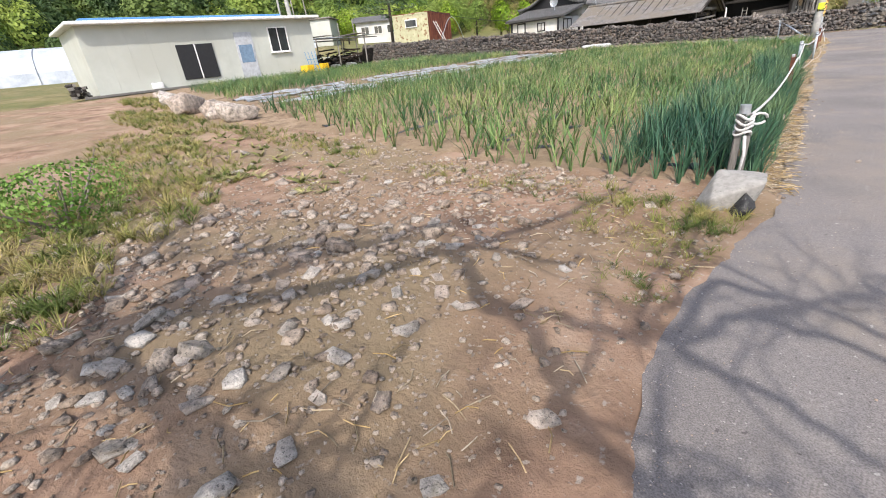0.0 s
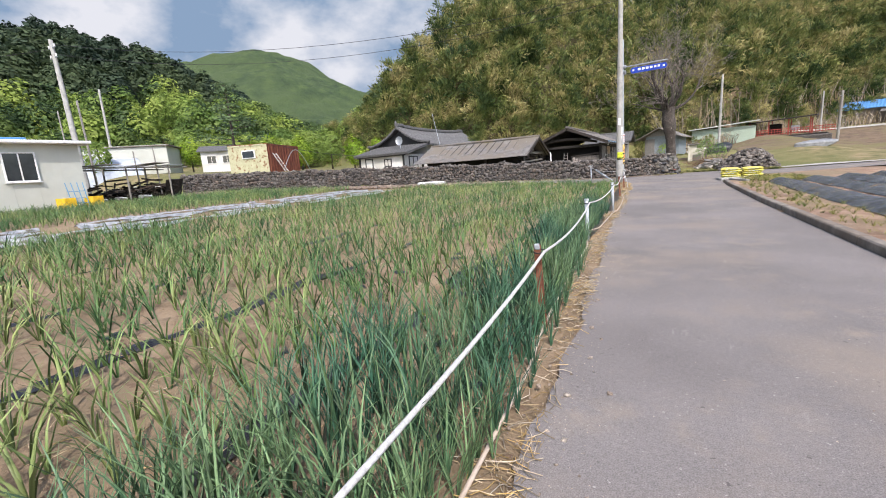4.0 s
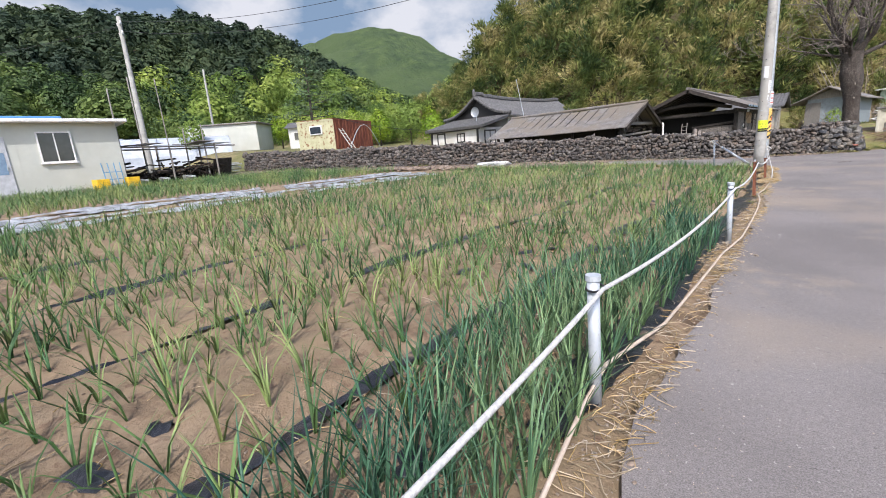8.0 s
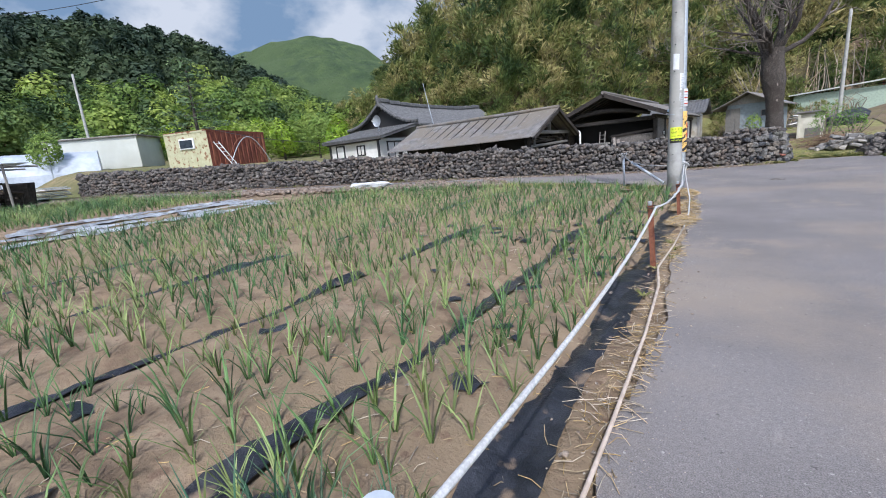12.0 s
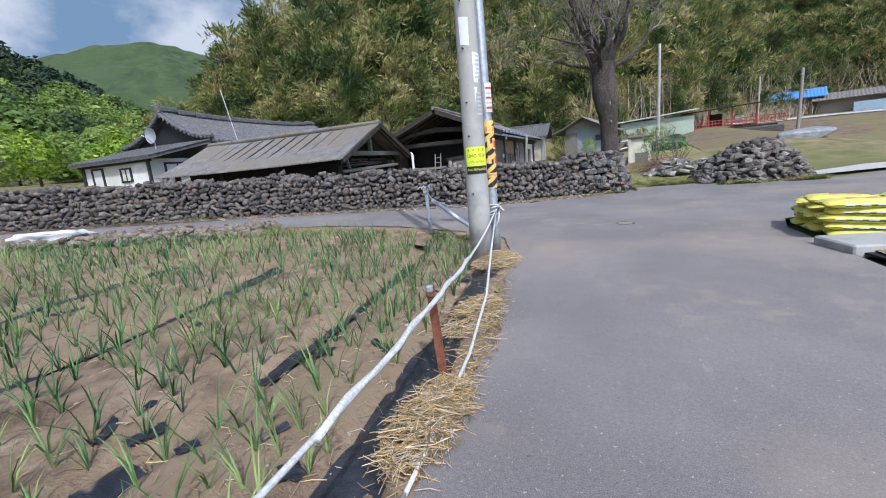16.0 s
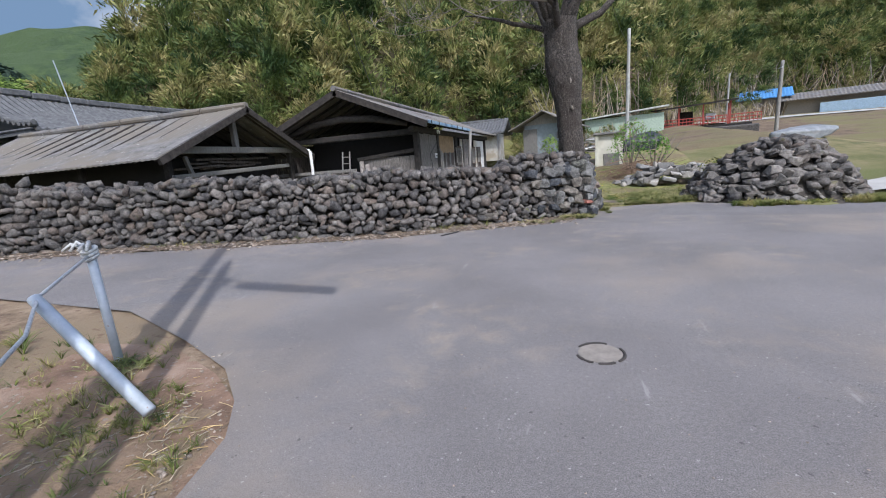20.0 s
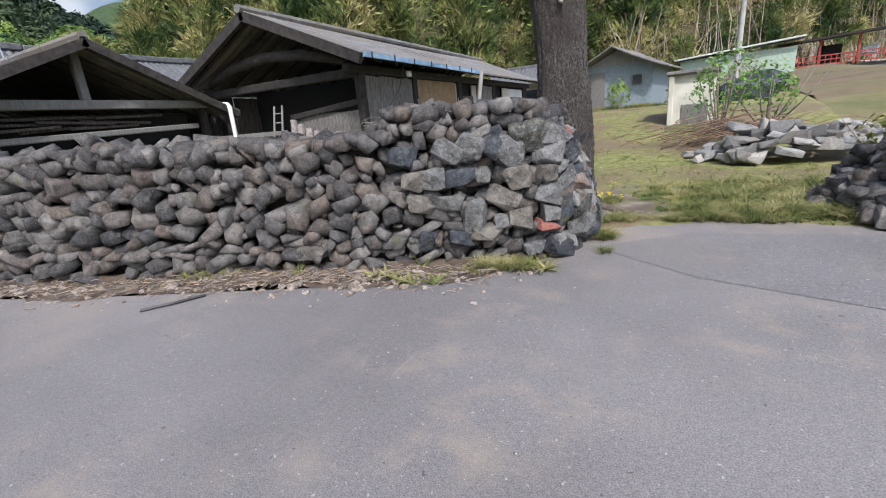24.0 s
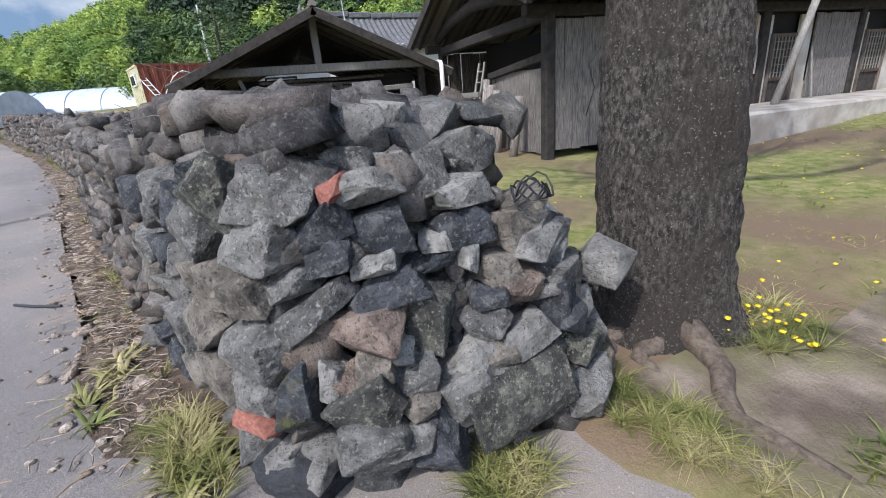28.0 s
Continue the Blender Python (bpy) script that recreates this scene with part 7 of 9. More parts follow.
limbs(tree, out, BARK, TWIG)
ROOTWOOD = material("grey_root", [(0.08, 0.06, 0.046), (0.17, 0.135, 0.105)], 0.95, 30, 8, 0.8, 50, 0.02)
for a, ln in ((-48, 0.35), (-21, 0.95), (-70, 0.25)):
    aa = radians(a)
    pts = [(0.3 * math.cos(aa), 0.3 * math.sin(aa), 0.12)]
    for i in range(1, 7):
        f = i / 6
        aa2 = aa + 0.1 * math.sin(i * 1.3)
        pts.append(((0.32 + ln * f) * math.cos(aa2), (0.32 + ln * f) * math.sin(aa2), 0.05 * (1 - f) + 0.012))
    Geo().tube(pts, [0.1, 0.07, 0.055, 0.048, 0.042, 0.036, 0.02], 9).ob("root", ROOTWOOD, tree, smooth=True)

# bare tree behind the starting point; it throws the branching shade on the yard
bt = thing("bare_tree", -1.95, -1.95, 0, 0, "bare spreading tree beside the dirt yard", "tree")
Geo().tube([(0, 0, -0.1), (0.05, 0, 0.8), (0.05, 0.05, 1.6), (0.1, 0.1, 2.2)], [0.22, 0.17, 0.15, 0.14], 14).ob("trunk", BARK, bt, smooth=True)
brg = np.random.default_rng(21)
bare_twigs = Geo()


def bough(marks, h0, h1, r0, r1, twigs=5):
    """A limb laid out by where its shade falls; h0 and h1 are its heights at the two ends."""
    pts = []
    for i, (x, y) in enumerate(marks):
        h = h0 + (h1 - h0) * i / (len(marks) - 1)
        k = h / SUN_FROM.z
        pts.append(Vector((x + SUN_FROM.x * k + 1.95, y + SUN_FROM.y * k + 1.95, h)))
    fine = []
    for a, b in zip(pts[:-1], pts[1:]):
        for f in (0, 0.25, 0.5, 0.75):
            fine.append(a.lerp(b, f) + Vector(brg.normal(0, 0.022, 3)))
    fine.append(pts[-1])
    n = len(fine) - 1
    Geo().tube(fine, [r0 + (r1 - r0) * i / n for i in range(n + 1)], 8).ob("limb", BARK, bt, smooth=True)
    for t in range(twigs):
        c = fine[int(brg.integers(n // 3, n + 1))]
        out = []
        grow(brg, c, Vector((brg.normal(0.3, 0.6), brg.normal(0.4, 0.6), brg.normal(0.1, 0.3))), brg.uniform(0.5, 1.0), r1 * 0.7, 1, out, 0.4, 0.8, (1, 3), 0.0)
        for depth, p, rad in out:
            bare_twigs.tube(p, [max(0.007, r) for r in rad], 4, cap=False)


bough([(-2.9, 0.0), (-2.78, 0.43), (-2.54, 0.88), (-2.21, 1.38), (-2.06, 2.06), (-1.86, 2.29), (-1.65, 3.1), (-1.49, 3.95)], 2.15, 2.7, 0.1, 0.03, 6)
bough([(-2.06, 2.06), (-1.76, 1.92), (-1.39, 1.65), (-0.95, 1.56), (-0.67, 1.31), (-0.52, 1.13), (-0.35, 1.1), (-0.14, 1.1), (0.2, 1.2)], 2.4, 2.6, 0.055, 0.04, 6)
bough([(-1.86, 2.29), (-1.48, 2.25), (-1.17, 2.31)], 2.45, 2.5, 0.035, 0.02, 3)
bough([(-1.39, 1.65), (-1.0, 1.71), (-0.67, 1.81), (-0.43, 1.89), (-0.17, 2.31), (0.03, 2.61), (0.3, 2.9)], 2.5, 2.8, 0.04, 0.026, 5)
bough([(-0.43, 1.92), (-0.38, 2.54), (-0.15, 2.58), (0.04, 2.58), (0.3, 2.43), (0.7, 2.5)], 2.6, 2.8, 0.034, 0.022, 5)
bough([(-0.17, 2.31), (0.03, 2.31), (0.31, 2.25), (0.7, 2.1)], 2.6, 2.7, 0.03, 0.02, 4)
bough([(-0.43, 1.92), (-0.22, 1.8), (0.04, 1.77), (0.3, 1.6)], 2.6, 2.7, 0.03, 0.02, 4)
bough([(-0.56, 1.79), (-0.71, 2.61), (-0.85, 3.69)], 2.6, 2.9, 0.03, 0.018, 2)
bough([(-0.5, 1.9), (-0.55, 2.46), (-0.68, 3.64)], 2.6, 2.9, 0.026, 0.016, 2)
bough([(-3.0, -0.1), (-3.04, 0.4), (-3.38, 0.86), (-3.37, 1.23), (-2.8, 1.59)], 2.15, 2.7, 0.1, 0.03, 18)
bough([(-2.95, 0.1), (-2.89, 0.43), (-2.84, 1.21), (-2.61, 1.96), (-2.3, 2.6)], 2.15, 2.7, 0.08, 0.03, 16)
bough([(-3.0, -0.1), (-3.61, 0.18), (-4.7, 0.85), (-4.55, 1.47)], 2.15, 2.8, 0.09, 0.03, 18)
bough([(-2.9, 0.0), (-1.9, 0.1), (-1.2, 0.3), (-0.5, 0.5), (0.2, 0.8)], 2.15, 2.9, 0.08, 0.03, 18)
bough([(-3.0, -0.2), (-2.6, -0.1), (-2.1, 0.15), (-1.5, 0.05), (-1.0, -0.1)], 2.15, 2.8, 0.08, 0.03, 16)
hook("twigs", np_mesh("twigs", bare_twigs.v, bare_twigs.f, True), TWIG, bt)["kind"] = "stuff"


def leaf_tree(name, x, y, h, rad, leaves, size, mat, label, seed, low=0.25, trunk=0.12, taper=0.5, droop=0.2, stems=1):
    rg = np.random.default_rng(seed)
    root = thing(name, x, y, land1(x, y) - 0.05, 0, label, "tree" if h > 3 else "bush")
    for s in range(stems):
        lx, ly = rg.normal(0, 0.16 * (stems > 1), 2)
        Geo().tube([(lx * 0.3, ly * 0.3, 0), (lx * 2, ly * 2, h * 0.4), (lx * 3.5, ly * 3.5, h * 0.85)], [trunk, trunk * 0.6, trunk * 0.15], 8).ob("trunk" if stems == 1 else "stem", BARK if stems == 1 else TWIG, root, smooth=True)
    pv, pf = crown(rg, h, rad, leaves, size, low, taper, droop)
    hook("crown", np_mesh("crown", pv, pf), mat, root)["kind"] = "stuff"
    return root


PINE_LEAF = leafy("pine_needles", [(0.06, 0.1, 0.055), (0.09, 0.145, 0.07), (0.13, 0.18, 0.085)], 0.5, 0.7, 0.2)
BRIGHT = leafy("young_bright_leaf", [(0.14, 0.24, 0.02), (0.22, 0.33, 0.03), (0.3, 0.4, 0.05)], 0.6, 0.5, 0.35)
BUSH = leafy("bush_leaf", [(0.09, 0.19, 0.035), (0.15, 0.26, 0.05), (0.2, 0.3, 0.08)], 1.2, 0.5, 0.3)


def pine_tree(x, y, h, seed, label):
    """A pine: flat storeys of needle sprays on level limbs."""
    rg = np.random.default_rng(seed)
    root = thing("pine_tree", x, y, land1(x, y) - 0.1, 0, label, "tree")
    Geo().tube([(0, 0, 0), (0.15, 0, h * 0.45), (-0.1, 0.1, h * 0.95)], [0.2, 0.14, 0.04], 9).ob("trunk", BARK, root, smooth=True)
    V, F, k = [], [], 0
    for i in range(26):
        z = h * (0.25 + 0.72 * (i / 26) ** 0.9)
        a = i * 2.4 + rg.normal(0, 0.3)
        ln = h * 0.33 * (1 - 0.75 * (i / 26)) * rg.uniform(0.6, 1.2)
        tip = Vector((math.cos(a) * ln, math.sin(a) * ln, z + 0.1 * ln))
        Geo().tube([(0, 0, z - 0.15), (tip.x * 0.5, tip.y * 0.5, z - 0.05), tuple(tip)], [0.045, 0.03, 0.01], 5).ob("branch", BARK, root)
        for s in range(46):
            f = rg.uniform(0.25, 1.05)
            c = np.array([tip.x * f, tip.y * f, z + 0.1 * ln * f]) + rg.normal(0, 1, 3) * (0.36, 0.36, 0.12)
            d = rg.normal(0, 1, 3) * (1, 1, 0.4)
            d /= np.linalg.norm(d)
            b = np.cross(d, rg.normal(0, 1, 3))
            b /= np.linalg.norm(b)
            sz = rg.uniform(0.2, 0.38)
            V += [c - b * sz * 0.25, c + d * sz * 0.6 - b * sz * 0.3, c + d * sz * 1.3, c + d * sz * 0.6 + b * sz * 0.3]
            F.append((k, k + 1, k + 2, k + 3))
            k += 4
    hook("needles", np_mesh("needles", V, F), PINE_LEAF, root)["kind"] = "stuff"


pine_tree(-44.0, 37.2, 10.0, 3, "dark green pine with level boughs")
for k, (x, y, h) in enumerate(((-47, 41.5, 4.6), (-41, 44, 4.2), (-38.5, 46.5, 4.6), (-34.0, 45.5, 3.8), (-31.5, 47.0, 3.6), (-53, 28, 4.2), (-50, 47, 5.0), (-57, 40, 4.6))):
    leaf_tree("young_tree", x, y, h, h * 0.36, 1100, 0.22, BRIGHT if k % 3 != 2 else FOREST_FRESH, "young tree in bright spring leaf", 60 + k, 0.12)
leaf_tree("bush", 1.15, 50.4, 2.2, 1.0, 620, 0.085, BUSH, "loose green shrub with thin stems by the yard", 81, 0.22, 0.03, 0.2, -0.3, stems=12)
leaf_tree("bush", 2.2, 50.8, 1.7, 0.8, 420, 0.085, BUSH, "loose green shrub with thin stems by the yard", 82, 0.2, 0.03, 0.2, -0.3, stems=9)
leaf_tree("bush", 3.4, 46.6, 0.95, 0.6, 300, 0.1, GRASS, "dull green low shrub on the stones", 83, 0.1, 0.02, 0.2, 0.0, stems=8)
leaf_tree("bush", -2.6, 62.0, 1.6, 0.7, 300, 0.13, FOREST_FRESH, "small shrub before a shed", 84, 0.15, 0.03, 0.3, 0.0, stems=6)
leaf_tree("bush", -30.0, 41.5, 2.4, 1.3, 420, 0.2, BRIGHT, "bright green shrub beside a white house", 85, 0.1, 0.04, 0.3, 0.0, stems=6)
leaf_tree("bush", -6.0, 0.2, 0.75, 0.8, 2600, 0.035, BUSH, "dense green weeds at the yard's edge", 86, 0.0, 0.02, 0.2, -0.5, stems=8)

# ---- yard and slope behind the tree ----
YARDGRASS = material("yard_turf", [(0.12, 0.14, 0.035), (0.2, 0.2, 0.06), (0.28, 0.24, 0.12)], 0.95, 6, 8, 0.7, 40, 0.02, second=(0.17, 0.12, 0.075), second_scale=0.5)
BROWNSLOPE = material("brown_slope_soil", [(0.1, 0.07, 0.045), (0.155, 0.108, 0.07), (0.2, 0.145, 0.095)], 0.95, 0.9, 8, 0.7, 8, 0.05, second=(0.16, 0.14, 0.06), second_scale=0.2)
def turf_edge(X):
    """Where the asphalt ends at the yard entrance."""
    return np.interp(X, [-0.9, -0.4, 0.2, 1.3, 2.5, 3.6, 4.9], [41.65, 41.75, 41.95, 42.15, 41.6, 40.65, 40.85])


def turf_z(X, Y):
    e = turf_edge(X) - 0.12
    return land(X, Y) - 0.004 + wob(X, Y, 1.3, 0.006, 2) + 0.028 * smooth01((Y - e) / 0.5) - 0.3 * smooth01((X - 3.9) / 0.5) - 0.1 * smooth01((e - Y) / 0.2)


sheet("yard_turf", np.arange(-9.0, 4.6, 0.2), np.arange(40.4, 66, 0.2), turf_z, YARDGRASS, "patchy mown grass yard with bare earth", "grass yard")
sheet("bank_slope", np.arange(4.0, 60, 1.0), np.arange(46, 100, 1.0), lambda X, Y: land(X, Y) + 0.05 + wob(X, Y, 0.8, 0.05, 7) - 0.6 * smooth01((54 + 0.25 * X - Y) / 3), BROWNSLOPE, "brown ploughed slope below the houses", "slope")
YARDSOIL = material("trodden_soil", [(0.1, 0.076, 0.056), (0.17, 0.135, 0.102), (0.25, 0.205, 0.16)], 0.95, 3, 9, 0.8, 40, 0.015, second=(0.16, 0.15, 0.07), second_scale=1.6)
TRACK = [(-0.7, 42.02), (-0.32, 41.9), (0.1, 42.1), (0.32, 42.35), (0.2, 42.8), (0.02, 43.4), (-0.2, 44.0), (-0.5, 44.5), (-0.8, 44.1), (-0.7, 43.4), (-0.62, 42.85), (-0.85, 42.5)]
fill_plan("bare_earth", [(x + 0.05 * math.sin(7 * y), y + 0.05 * math.sin(9 * x)) for x, y in TRACK], lambda x, y: float(turf_z(np.array(x), np.array(y))), YARDSOIL, "bare brown earth round the tree's roots", "soil", 0.007, 0.22)
CREAMWALL = material("cream_wall", [(0.5, 0.48, 0.4), (0.58, 0.56, 0.48)], 0.9, 2, 6, 0.1, 30, 0.003, second=(0.42, 0.4, 0.33), second_scale=1.2)

# small shed house beyond the yard
h2 = thing("small_shed", -3.1, 64.8, land1(-3.1, 64.8) + 0.05, -10, "small grey-roofed shed with pale blue-grey walls", "shed")
Geo().box((0.2, 2.2, 1.1), (3.6, 4.2, 2.6), bev=0.02).ob("wall", plain("pale_blue_wall", (0.2, 0.235, 0.255), 0.8), h2)
gable_roof(h2, -2.6, 2.6, -0.9, 5.2, "y", 2.1, 3.35, 0.06, SLATE, wave=0.02)
V = [(-1.7, 0.05, 2.4), (2.1, 0.05, 2.4), (0.1, 0.05, 3.2)]
Geo().add(V + [(x, y + 0.1, z) for x, y, z in V], [(0, 1, 2), (5, 4, 3), (0, 3, 4, 1), (1, 4, 5, 2), (2, 5, 3, 0)]).ob("gable", WOODGREY, h2)
planks(h2, (-1.7, 0.06), (-0.6, 0.06), 0, 2.1, WOODGREY, 0.3, seed=3)
framed_window(h2, (1.2, 0.08, 1.5), 0.6, 0.5, "-y", WOODGREY, GLASS, 0, 0.05)
rubbish = thing("board_pile", 0.4, 62.6, land1(0.4, 62.6), 0, "heap of pale boards and sheets beside a shed", "boards")
for i in range(9):
    Geo().box((0.2 * (i % 3), 0.15 * (i % 2), 0.15 + 0.11 * i), (1.6, 0.5, 0.05), 10 * (i % 4) - 15, brng.uniform(-12, 12), brng.uniform(-12, 12)).ob("board", WHITE if i % 2 else WOODGREY, rubbish)
# tile-roofed house at the back of the yard
h3 = thing("tiled_cottage", -9.6, 68.5, 1.1, 0, "small white cottage with a grey tiled hip roof", "house")
Geo().box((0, 2.2, 1.2), (4.4, 4.2, 2.4), bev=0.02).ob("wall", CLAYWHITE, h3)
gable_roof(h3, -3.0, 3.0, -0.8, 5.2, "x", 2.35, 3.6, 0.12, TILE, wave=0.03, pitch=0.28, curve=0.14, lift=0.15)
Geo().box((0, 2.2, 3.62), (4.6, 0.26, 0.24), bev=0.04).ob("ridge_tiles", TILE, h3)
framed_window(h3, (0.5, 0.02, 1.4), 0.9, 0.9, "-y", WOODBEAM, GLASS, 1, 0.07)
framed_window(h3, (-1.3, 0.02, 1.1), 0.8, 1.8, "-y", WOODBEAM, WOODGREY, 0, 0.07)
# white concrete kiosk wall and gate post
kiosk = thing("cream_outhouse", 0.5, 52.3, land1(0.5, 52.3) - 0.1, -4, "small cream concrete outhouse with a low hatch", "outhouse")
Geo().box((0, 0.6, 0.75), (1.2, 1.4, 1.6), bev=0.02).ob("wall", CREAMWALL, kiosk)
Geo().box((0, 0.55, 1.6), (1.4, 1.7, 0.1), bev=0.02).ob("roof", SLATE, kiosk)
Geo().box((0.1, -0.12, 0.35), (0.7, 0.04, 0.65), bev=0.01).ob("hatch", WOODGREY, kiosk)
Geo().box((-0.55, -0.16, 0.75), (0.14, 0.14, 1.55), bev=0.015).ob("pillar", CREAMWALL, kiosk)
# heap of broken slabs and brushwood
heap = thing("rubble_heap", 1.9, 47.3, land1(1.9, 47.3) - 0.05, 0, "heap of pale broken concrete slabs and stones", "rubble")
hr = np.random.default_rng(14)
SLABSTONE = material("pale_slab_stone", [(0.19, 0.176, 0.158), (0.28, 0.264, 0.24)], 0.9, 8, 7, 0.6, 50, 0.012, vary="object")
SLAB_MESH = []
for pv, pf in ROCKS[:8]:
    rm = np_mesh("slab_piece", pv, pf, "crisp")
    rm.materials.append(SLABSTONE)
    SLAB_MESH.append(rm)
for i in range(95):
    a, r = hr.uniform(0, 6.28), 1.0 * math.sqrt(hr.random())
    x, yy = 1.6 * r * math.cos(a), 0.9 * r * math.sin(a)
    z = 0.75 * (1 - r) * hr.uniform(0.3, 1.0) + 0.06 + 0.4 * (x + 1.6) / 3.2
    ob = new("slab_piece", SLAB_MESH[int(hr.integers(len(SLAB_MESH)))])
    ob.parent = heap
    w = hr.uniform(0.2, 0.62)
    ob.matrix_basis = Matrix.LocRotScale((x, yy, z), Euler((hr.normal(0, 0.25), hr.normal(0, 0.25), hr.uniform(0, 6.28))), (w, w * hr.uniform(0.5, 0.9), hr.uniform(0.09, 0.26)))
brush = thing("brushwood", 0.6, 48.8, land1(0.6, 48.8) - 0.03, 0, "heap of cut brown brushwood", "brushwood")
g = Geo()
for i in range(150):
    x, yy = hr.normal(0.3, 0.75), hr.normal(0, 0.4)
    z = max(0.03, hr.normal(0.35, 0.18))
    a = hr.normal(0.5, 0.35)
    ln = hr.uniform(0.6, 1.3)
    g.tube([(x, yy, z), (x + ln * 0.5 * math.cos(a), yy + ln * 0.5 * math.sin(a), z + 0.1), (x + ln * math.cos(a), yy + ln * math.sin(a), z + hr.normal(0.12, 0.1))], [0.012, 0.009, 0.004], 4, cap=False)
hook("twigs", np_mesh("twigs", g.v, g.f, True), material("brush_twig", [(0.14, 0.085, 0.055), (0.22, 0.15, 0.1)], 0.9, 8, 4, 0), brush)["kind"] = "stuff"
# black tarpaulin mound
TARP = material("black_tarpaulin", [(0.012, 0.014, 0.018), (0.035, 0.038, 0.045)], 0.45, 3, 5, 0.6, 6, 0.05)
mound = rock(4, 410, 6, 0.05)
tarp = thing("tarpaulin_mound", 2.5, 57.0, land1(2.5, 57.0) - 0.1, 0, "rounded heap under a black tarpaulin", "tarpaulin")
hook("cover", np_mesh("cover", mound[0] * (2.2, 2.0, 1.9) + (0, 0, 0.3), mound[1], True), TARP, tarp)
tarp2 = thing("covered_pile", 9.5, 56.0, land1(9.5, 56) - 0.25, 10, "low pile under a pale grey sheet", "covered pile")
hook("cover", np_mesh("cover", mound[0] * (3.4, 1.8, 1.1) + (0, 0, 0.3), mound[1], True), material("weathered_sheet", [(0.16, 0.17, 0.18), (0.27, 0.28, 0.29)], 0.6, 3, 6, 0.6, 6, 0.04), tarp2)
# green-roofed shed and red timber pavilion on the terrace
gs = thing("pale_green_shed", 3.9, 78.6, 2.3, -8, "low shed with pale green wall and light roof", "shed")
Geo().box((0, 1.5, 0.9), (7.4, 3.0, 2.4), bev=0.02).ob("wall", plain("pale_green_wall", (0.34, 0.42, 0.34), 0.8), gs)
Geo().slab((-4.1, -0.6, 2.2), (4.1, -0.6, 2.75), (4.1, 3.6, 2.95), (-4.1, 3.6, 2.4), 0.12).ob("roof", plain("light_sheet", (0.5, 0.52, 0.48), 0.6), gs)
pav = thing("red_pavilion", 10.4, 80.0, 2.75, -14, "open timber pavilion with red railings", "pavilion")
Geo().slab((-3.6, -1.0, 2.0), (3.8, -1.0, 2.3), (3.8, 3.2, 2.55), (-3.6, 3.2, 2.25), 0.14).ob("roof", WOODBEAM, pav)
for x in (-3.2, -1.1, 1.0, 3.2):
    for y in (-0.5, 2.8):
        Geo().box((x, y, 1.05), (0.14, 0.14, 2.2), bev=0.02).ob("post", REDPAINT, pav)
Geo().box((0.6, 1.0, -0.12), (8.6, 4.6, 0.3), bev=0.03).ob("deck", WOODBEAM, pav)
for z in (0.25, 0.55, 0.85):
    Geo().box((0.9, -1.0, z), (9.4, 0.06, 0.08), bev=0.01).ob("rail", REDPAINT, pav)
for i in range(32):
    Geo().box((-3.7 + i * 0.3, -1.0, 0.5), (0.05, 0.05, 0.75)).ob("baluster", REDPAINT, pav)
Geo().box((-0.6, 1.6, 1.0), (1.4, 0.8, 1.3), bev=0.05).ob("counter", WOODBEAM, pav)
Geo().box((1.6, 0.8, 0.95), (0.9, 0.7, 0.6), bev=0.1).ob("white_bundle", WHITE, pav)
Geo().box((0.6, -1.6, -0.7), (9.6, 0.7, 1.0), 0, 8, 0, bev=0.05).ob("stone_footing", STONE_FAR, pav)
# blue-roofed house
bh = thing("blue_roofed_house", 23.4, 106.0, 3.9, -18, "house with bright blue sheet roof and white windows", "house")
Geo().box((0, 3.0, 1.3), (9.5, 6, 2.8), bev=0.02).ob("wall", plain("brown_grey_wall", (0.2, 0.17, 0.15), 0.8), bh)
gable_roof(bh, -5.6, 5.6, -0.9, 6.9, "x", 2.7, 4.1, 0.12, BLUE, wave=0.03, pitch=0.4)
for x in (-3.2, -0.6):
    framed_window(bh, (x, 0.02, 1.3), 2.0, 1.3, "-y", WHITE, GLASS, 1, 0.14)
Geo().box((-4.3, 1.2, 3.5), (2.0, 1.6, 0.12), 0, 35, 0, bev=0.02).ob("solar_panel", BLUE, bh)
Geo().tube([(-5.2, 1.9, 4.3), (-3.4, 1.9, 4.3)], 0.28, 12).ob("water_tank", WHITE, bh)
gh = thing("grey_roofed_house", 32.5, 101.5, 3.4, -20, "low house with grey sheet roof and pale walls", "house")
Geo().box((0, 3.0, 1.2), (11, 5, 2.5), bev=0.02).ob("wall", plain("tan_wall", (0.3, 0.26, 0.22), 0.8), gh)
gable_roof(gh, -6.2, 6.2, -0.9, 6.8, "x", 2.4, 3.5, 0.1, SLATE, wave=0.03, pitch=0.4)
Geo().box((2.5, -0.6, 0.8), (8.5, 0.1, 1.7), 0, 8, 0, bev=0.02).ob("blue_sheet", plain("pale_blue_tarp", (0.35, 0.47, 0.6), 0.4), gh, "pale blue sheet hung along the wall")
wh = thing("white_house", 45.0, 99.0, 3.6, -24, "white walled house beyond the slope", "house")
Geo().box((0, 2.5, 1.7), (9, 5, 3.6), bev=0.02).ob("wall", PLASTER, wh)
gable_roof(wh, -5.2, 5.2, -0.6, 5.6, "x", 3.4, 4.4, 0.1, BLUE)
framed_window(wh, (-1.5, 0.02, 1.9), 1.6, 1.2, "-y", WHITE, GLASS, 1)
SLABROAD = material("pale_concrete_road", [(0.36, 0.34, 0.31), (0.45, 0.43, 0.4)], 0.9, 1.0, 7, 0.3, 60, 0.005)
